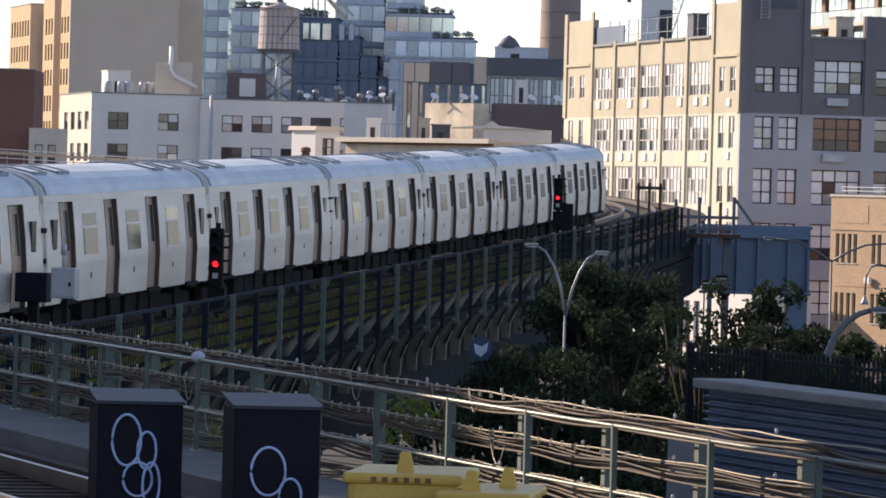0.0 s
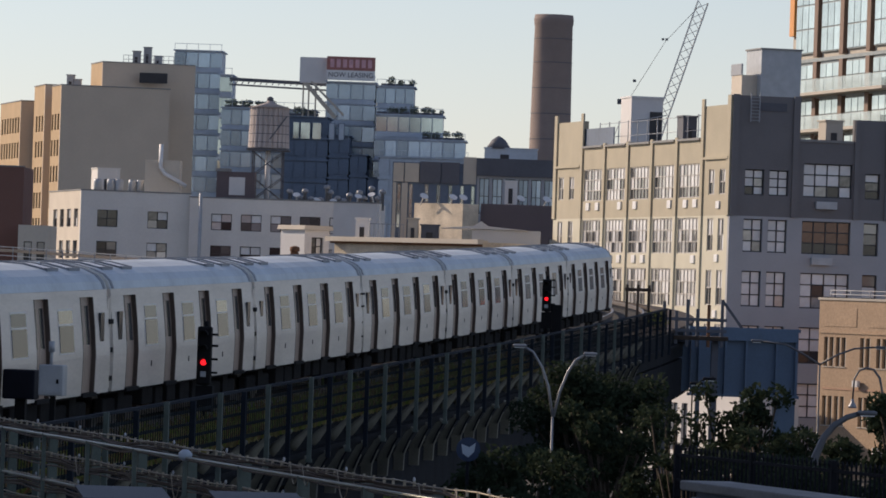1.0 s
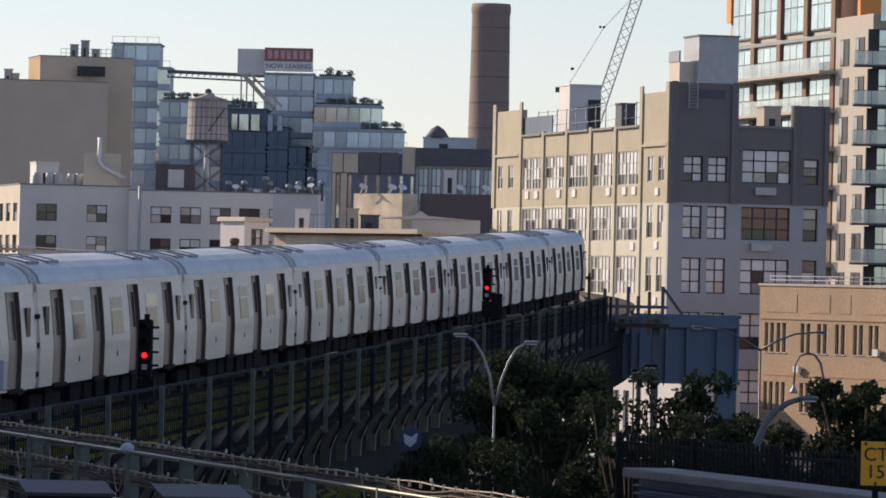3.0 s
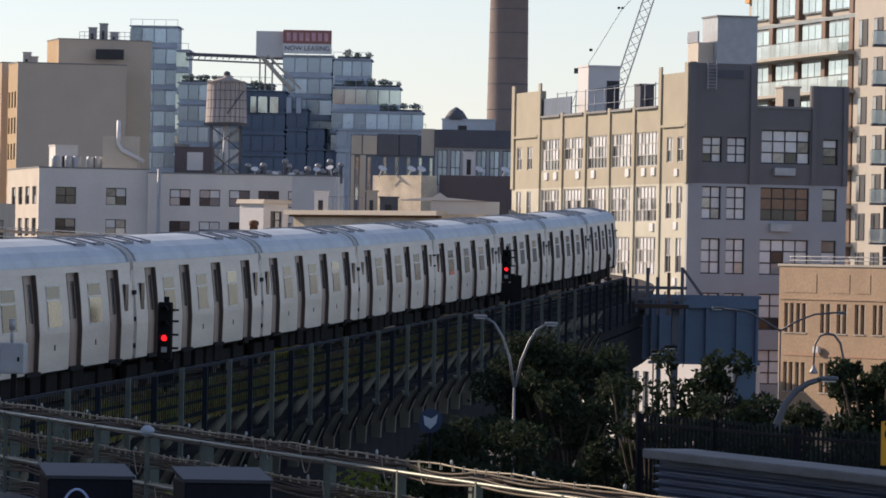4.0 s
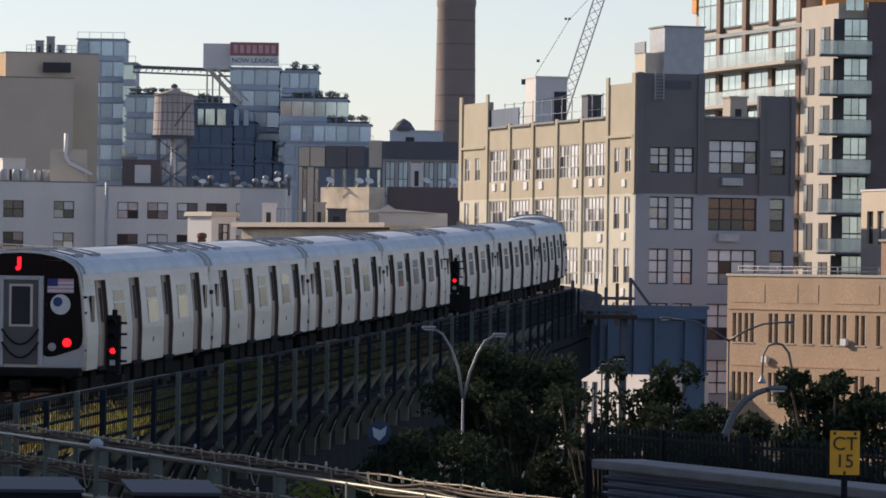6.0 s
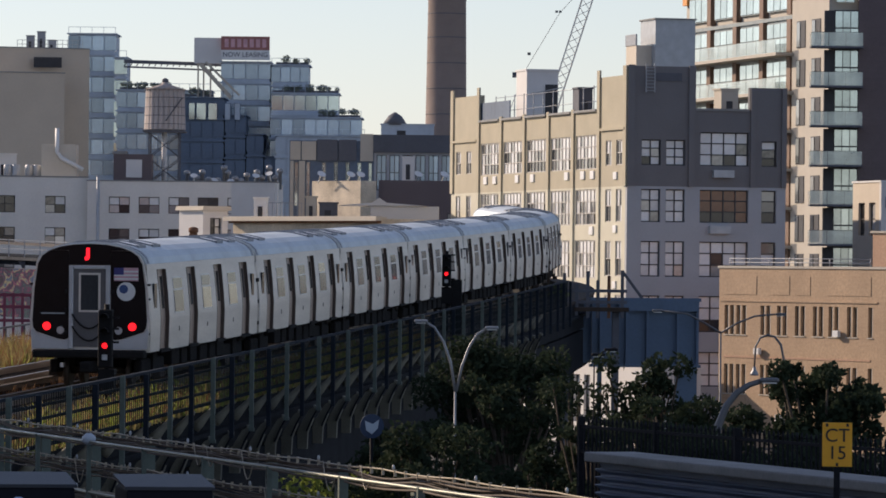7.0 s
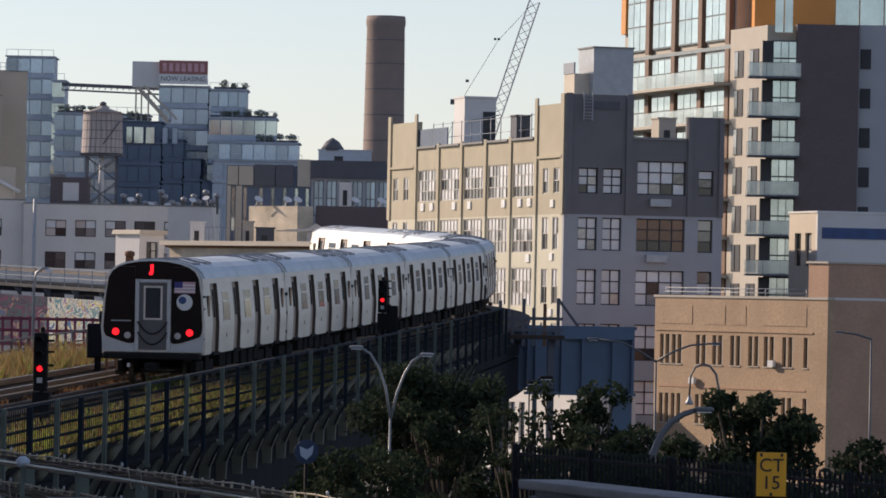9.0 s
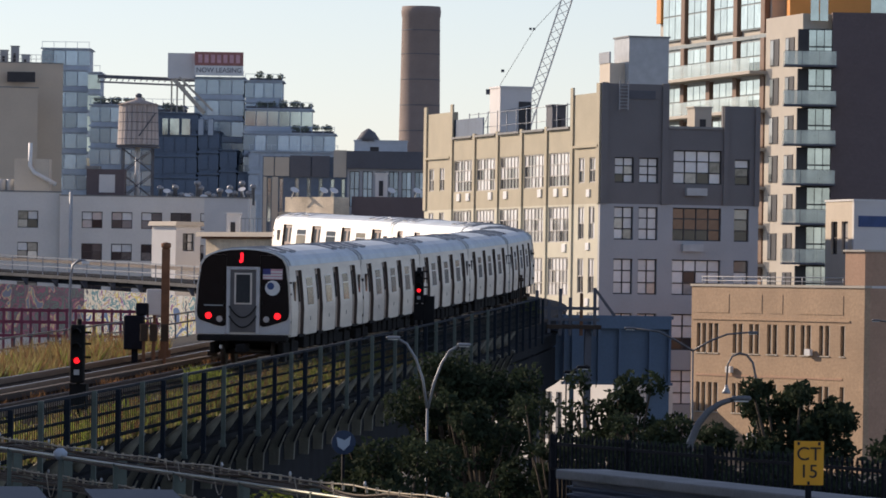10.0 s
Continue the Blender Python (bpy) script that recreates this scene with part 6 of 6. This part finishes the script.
lamp("single_street_lamp", "grey street lamp with one arm beside the brown building", (((0, 0, 0), (0, 0, 8.9)), ((0, 0, 8.85), (-0.6, 0, 9.02), (-1.1, 0, 9.08))), 0.06, 17.6, 190, heads=((-1.2, 9.08, -1),))
lamp("street_lamp", "small grey street lamp by the girder", (((0, 0, 0), (0, 0, 7.9)), ((0, 0, 7.85), (0.2, 0, 8.15), (0.5, 0, 8.25))), 0.03, 3.15, 121, heads=((0.4, 8.2, 1), (0.1, 8.08, 1)), m=IRON)

t = thing("round_blue_sign", "blue and white traffic sign on a pole", "traffic sign", pose(-1.96, 114, 0, 0, 0, 8))
bm = B()
tube(bm, ((0, 0.05, 0), (0, 0.05, 6.3)), 0.04, 8)
part("pole", bm, IRON, t)
bm = B()
tube(bm, ((0, -0.01, 6.55), (0, 0.02, 6.55)), 0.27, 28)
part("disc", bm, SIGN_BLUE, t)
bm = B()
prism(bm, ((-0.16, 6.67), (0.02, 6.6), (0.16, 6.7), (0.13, 6.5), (0.0, 6.37), (-0.13, 6.46)), "y", -0.02, -0.012)
part("white_shape", bm, HAZE_BLUE, t)


# ---- near track with its railing ----
NEAR = Vector((-3.91, 54.0, 0.0))
ALONG = Vector((0.315, -0.949, 0.0)).normalized()
OUT = Vector((-0.949, -0.315, 0.0)).normalized()
NM = Matrix(((ALONG.x, -OUT.x, 0, NEAR.x), (ALONG.y, -OUT.y, 0, NEAR.y), (0, 0, 1, 0), (0, 0, 0, 1)))


def near_track():
    """Local x along the track towards the eye, y away from it over the railing."""
    t = thing("near_track_deck", "near railway deck with concrete walkway, timber ties and rails", "railway deck", NM, kind="structure")
    one("walkway", DARK_CONCRETE, t, -30, 34, -1.1, 0.2, 6.9, 7.2)
    one("deck", BALLAST, t, -30, 34, -9.5, -1.11, 6.5, 6.78)
    one("edge_girder", VIADUCT, t, -30, 34, 0.21, 0.5, 5.2, 7.1)
    for y in (-1.75, -3.19, -5.9, -7.34):
        one("running_rail", RAIL, t, -30, 34, y - 0.04, y + 0.04, 6.9, 7.06)
    for y in (-1.3, -3.7):
        one("guard_timber", TIMBER, t, -30, 34, y - 0.1, y + 0.1, 6.85, 7.03)
    one("third_rail_cover", TIMBER, t, -30, 34, -4.35, -4.1, 7.12, 7.17)
    bm = B()
    box(bm, -0.11, 0.11, -1.3, 1.3, 6.78, 6.895)
    me = mesh_of(bm, "sleeper", TIMBER)
    for k in range(60):
        part("sleeper", me, None, t, m=Matrix.Translation((-22 + k * 0.6, -2.47, 0)))
    for k in range(5):
        one("column", VIADUCT, t, -24 + k * 12, -23.4 + k * 12, -4.2, -3.6, 0, 6.5)
    # pipe railing
    r = thing("pipe_railing", "galvanised pipe railing with two rails along the walkway", "railing", NM)
    for z in (8.17, 7.64):
        bm = B()
        tube(bm, ((-30, 0, z), (34, 0, z)), 0.017 if z > 8 else 0.015, 8)
        part("rail", bm, PIPE, r)
    for k in range(-13, 15):
        x = k * 2.27
        bm = B()
        box(bm, x - 0.022, x + 0.022, -0.022, 0.022, 7.2, 8.18)
        part("post", bm, FENCE_GREEN, r)
        one("base_plate", PIPE, r, x - 0.08, x + 0.08, -0.07, 0.07, 7.2, 7.22)
    bm = B()
    lathe(bm, ((0.03, -0.03), (0.07, 0.0), (0.075, 0.05), (0.03, 0.09)), 10)
    part("clamp", bm, HAZE_BLUE, r, "pale blue clamp on the top rail", Matrix.Translation((0, 0, 8.17)))
    # cables slung on brackets outside the railing
    c = thing("cable_run", "bundles of slung cables with pale messenger wires", "cables", NM)
    rnd = random.Random(8)
    for lev, y in ((8.26, 0.28), (7.93, 0.3), (7.62, 0.32), (7.36, 0.34)):
        bm = B()
        pts = []
        for i in range(141):
            x = -28 + i * 0.42
            ph = ((x + lev * 3) % 2.27) / 2.27
            pts.append((x, y, lev - 0.02 * math.sin(math.pi * ph)))
        tube(bm, pts, 0.008, 5)
        part("messenger_wire", bm, CABLE_PALE, c)
        sags = [rnd.uniform(0.005, 0.05) for _ in range(40)]
        for q in range(7):
            bm = B()
            off, am, own = -0.03 - 0.02 * q, rnd.uniform(0.004, 0.014), rnd.uniform(0.4, 1.3)
            ph0 = rnd.uniform(0, 6)
            pts = []
            for i in range(201):
                x = -28 + i * 0.295
                span = (x + 28) / 2.27 + 0.37 * lev
                pts.append((x, y + 0.03 * (q % 3), lev + off - own * sags[int(span)] * math.sin(math.pi * (span % 1.0)) + am * math.sin(x * 1.9 + ph0)))
            tube(bm, pts, rnd.uniform(0.008, 0.014), 5)
            part("cable", bm, CABLE, c)
    # small ticks that hold the cables to their wires, and a few loose tails
    for lev, y in ((8.26, 0.28), (7.93, 0.3), (7.62, 0.32)):
        for k in range(84):
            x = -14 + k * 0.33 + rnd.uniform(-0.03, 0.03)
            one("hanger", CABLE_PALE, c, x, x + 0.011, y - 0.012, y + 0.012, lev - 0.055, lev + 0.006)
        for k in range(5):
            x = rnd.uniform(-8, 12)
            bm = B()
            d = rnd.uniform(0.12, 0.3)
            tube(bm, [(x + d * 1.6 * q / 6, y - 0.02, lev - d * math.sin(math.pi * q / 6) * 0.8 - 0.12 * q / 6) for q in range(7)], 0.006, 5)
            part("loose_wire", bm, CABLE_PALE, c)
    for k in range(-13, 15):
        x = k * 2.27 + 0.9
        one("bracket_post", FENCE_GREEN, c, x, x + 0.1, 0.36, 0.46, 6.9, 8.22)
        for lev in (8.26, 7.93, 7.62):
            bm = B()
            lathe(bm, ((0.008, lev), (0.015, lev + 0.02), (0.008, lev + 0.045)), 8, x - 0.25, 0.28)
            part("insulator", bm, CABINET_GREY, c)


near_track()


def relay_boxes():
    for i, (x, y, w, top) in enumerate(((-2.80, 30.0, 0.5, 8.74), (-1.97, 29.6, 0.5, 8.75))):
        t = thing("equipment_cabinet", "tall black equipment cabinet with looping spray paint", "cabinet", pose(x + 0.05, y, 0, 0, 0, 9.5), "black cabinets")
        one("body", CABINET_BLACK, t, 0, w, 0, 0.7, 6.78, top - 0.03, bevel=0.01)
        bm = B()
        vs = [(-0.012, -0.012, top - 0.03), (w + 0.012, -0.012, top - 0.03), (w + 0.012, 0.72, top + 0.015), (-0.012, 0.72, top + 0.015)]
        a = [bm.verts.new(v) for v in vs]
        b = [bm.verts.new((v[0], v[1], v[2] + 0.02)) for v in vs]
        for k in range(4):
            bm.faces.new((a[k], a[(k + 1) % 4], b[(k + 1) % 4], b[k]))
        bm.faces.new(a[::-1])
        bm.faces.new(b)
        part("lid", bm, CABINET_TOP, t, "dull blue grey sloping lid")
        loops = (((0.17, 8.50, 0.085, 0.15), (0.29, 8.44, 0.055, 0.11), (0.24, 8.27, 0.085, 0.10), (0.32, 8.24, 0.05, 0.13)) if i == 0 else ((0.20, 8.36, 0.10, 0.14), (0.33, 8.22, 0.065, 0.10)))
        for cx, cz, rx, rz in loops:
            pts = [(cx + rx * math.cos(q), -0.006, cz + rz * math.sin(q)) for q in np.linspace(0.4, 6.9, 26)]
            bm = B()
            tube(bm, pts, 0.0085, 6)
            part("spray_mark", bm, CHALK, t, "pale blue looping spray paint line")


relay_boxes()

t = thing("yellow_track_box", "weathered yellow track equipment box with lifting lugs", "equipment box", pose(-1.20, 28, 0, 0, 0, -5))
bm = B()
box(bm, 0, 0.62, 0, 0.9, 6.78, 8.44, bevel=0.05)
part("body", bm, YELLOW, t)
bm = B()
box(bm, 0.5, 1.02, -0.25, 0.7, 6.78, 8.36, bevel=0.05)
part("front_body", bm, YELLOW, t)
one("lid", YELLOW, t, -0.02, 0.64, -0.02, 0.92, 8.40, 8.46, bevel=0.02)
one("lid", YELLOW, t, 0.52, 1.04, -0.27, 0.72, 8.325, 8.385, bevel=0.02)
for x, y, z in ((0.3, 0.2, 8.46), (0.7, -0.1, 8.385), (0.86, 0.3, 8.385)):
    bm = B()
    prism(bm, ((x - 0.05, z), (x + 0.05, z), (x + 0.025, z + 0.11), (x - 0.025, z + 0.11)), "y", y, y + 0.03)
    part("lifting_lug", bm, YELLOW, t)
bm = B()
for k in range(6):
    box(bm, 0.14 + k * 0.06, 0.17 + k * 0.06, -0.024, -0.0205, 8.41, 8.44)
part("worn_lettering_bars", bm, RUST, t)


# ---- corrugated wall, iron fence and sign ----
def right_wall():
    a, b = Vector((1.55, 58.0, 0)), Vector((6.2, 44.8, 0))
    d = (b - a).normalized()
    ang = math.degrees(math.atan2(d.y, d.x))
    L = (b - a).length
    m = pose(a.x, a.y, 0, 0, 0, ang)
    t = thing("corrugated_wall", "blue grey corrugated metal wall with a concrete coping", "wall", m, kind="structure")
    one("wall_core", CORRUGATED, t, 0, L, 0.05, 0.4, 0, 7.86)
    k = 0
    z = 7.8
    while z > 5.6:
        bm = B()
        prism(bm, ((0.046, z), (-0.02, z - 0.008), (-0.02, z - 0.02), (0.046, z - 0.06)), "x", 0, L)
        part("corrugation", bm, CORRUGATED, t)
        z -= 0.088
    one("coping", COPING, t, -0.1, L, -0.12, 0.5, 7.87, 7.98, bevel=0.02)
    a2 = Vector((1.6, 68.0, 0))
    f = thing("iron_fence", "black iron picket fence on the wall", "fence", pose(a2.x, a2.y, 0, 0, 0, ang + 3))
    for z in (7.62, 7.95):
        one("rail", IRON, f, 0, 17, -0.02, 0.02, z, z + 0.04)
    bm = B()
    box(bm, -0.011, 0.011, -0.011, 0.011, 6.9, 8.03)
    lathe(bm, ((0.018, 8.03), (0.02, 8.05), (0.003, 8.11)), 6)
    me = mesh_of(bm, "picket", IRON)
    for k in range(130):
        part("picket", me, None, f, m=Matrix.Translation((k * 0.13, 0, 0)))
    for k in range(8):
        one("post", IRON, f, k * 2.4 - 0.035, k * 2.4 + 0.035, -0.035, 0.035, 6.6, 8.1)
    one("base_wall", CONCRETE, f, -0.3, 17, -0.15, 0.15, 0, 6.9)
    hb = thing("hedge", "dark clipped hedge behind the iron fence", "hedge", pose(a2.x, a2.y, 0, 0, 0, ang + 3))
    part("leaves", leaves_mesh("leaves", [(k * 0.55, 0.9 + 0.2 * math.sin(k), 7.42 + 0.14 * math.sin(k * 1.7), 0.6) for k in range(32)], 1500, 0.06, LEAF, 31), None, hb)
    one("stems", BARK, hb, 0, 17, 0.8, 1.0, 0, 7.0)


right_wall()
t = thing("track_marker_sign", "yellow track marker sign with black letters on a post", "sign", pose(3.68, 50, 0, 0, 0, -2))
one("panel", YELLOW_SIGN, t, -0.145, 0.145, 0, 0.012, 8.14, 8.57, bevel=0.004)
one("post", IRON, t, -0.03, 0.03, 0.014, 0.06, 5.5, 8.5)
text_mesh("CT", 0.185, BLACK_PAINT, t, Matrix.Translation((0, -0.005, 8.44)) @ pose(0, 0, 0, 90), label="black letters CT")
text_mesh("15", 0.185, BLACK_PAINT, t, Matrix.Translation((0, -0.005, 8.27)) @ pose(0, 0, 0, 90), label="black number 15")
for x, z in ((-0.1, 8.55), (0.1, 8.55), (0, 8.165)):
    one("clip", BLACK_PAINT, t, x - 0.012, x + 0.012, -0.004, -0.001, z - 0.02, z + 0.012)

# sunlit street end under the girder
b = block("pale_street_front", "pale rendered street front with pilasters seen under the girder", 3.0, 312, -62, 16.0, 4, 4.6, WHITE_WALL, [(0.8 + k * 1.2, 1.5 + k * 1.2, 1.2, 4.0, 1, 2) for k in range(8)], ())

# unseen blocks added towards the sun; their gap leaves the railing's lit patch
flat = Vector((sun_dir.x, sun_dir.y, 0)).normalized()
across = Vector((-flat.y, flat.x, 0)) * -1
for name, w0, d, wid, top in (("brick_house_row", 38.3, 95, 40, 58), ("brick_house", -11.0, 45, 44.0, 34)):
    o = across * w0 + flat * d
    block(name, "unseen plain block added to cast shade on the railway", o.x, o.y, math.degrees(math.atan2(across.y, across.x)), wid, 8, top, RED_BRICK, (), ())


def end_platform():
    """Timber posts and beams at the bend, beside the girder."""
    t = thing("timber_platform", "dark timber platform posts and beams at the bend of the line", "platform", pose(4.6, 229, 0, 0, 0, 4))
    for x, top in ((0.0, 10.0), (0.55, 9.6), (1.05, 10.1), (1.5, 9.7), (2.0, 9.9), (2.6, 10.15)):
        one("post", RUST if x == 2.0 else SLATE, t, x - 0.07, x + 0.07, -0.07, 0.07, 8.0, top)
    for z in (8.65, 9.15):
        one("beam", SLATE, t, -0.3, 2.8, -0.12, -0.075, z, z + 0.14)
    one("floor", TIMBER, t, -0.8, 2.9, -0.1, 3.0, 8.3, 8.48)
    one("support", SLATE, t, 0.0, 0.3, 0.3, 0.6, 0, 8.3)
    one("support", SLATE, t, 2.2, 2.5, 0.3, 0.6, 0, 8.3)
    bm = B()
    beam(bm, (2.6, 0, 10.1), (3.5, 0, 8.9), 0.12)
    part("brace", bm, SLATE, t)
    f = thing("timber_barrier", "dark timber barrier frame beside the line", "barrier", pose(3.0, 236, 0))
    for x in (0.0, 0.5, 1.0):
        one("post", TIMBER, f, x - 0.06, x + 0.06, -0.05, 0.05, 8.2, 10.7)
    one("rail", TIMBER, f, -0.1, 1.1, -0.1, -0.055, 10.4, 10.55)
    b = thing("track_bush", "bright green weed bush at the bend", "bush", pose(4.2, 226, 0))
    one("stem", BARK, b, -0.03, 0.03, -0.03, 0.03, 8.3, 9.2)
    part("leaves", leaves_mesh("leaves", [(0, 0, 9.3, 0.4), (0.25, 0, 9.05, 0.3)], 500, 0.08, LEAF_YELLOW, 41), None, b)


end_platform()


motions()
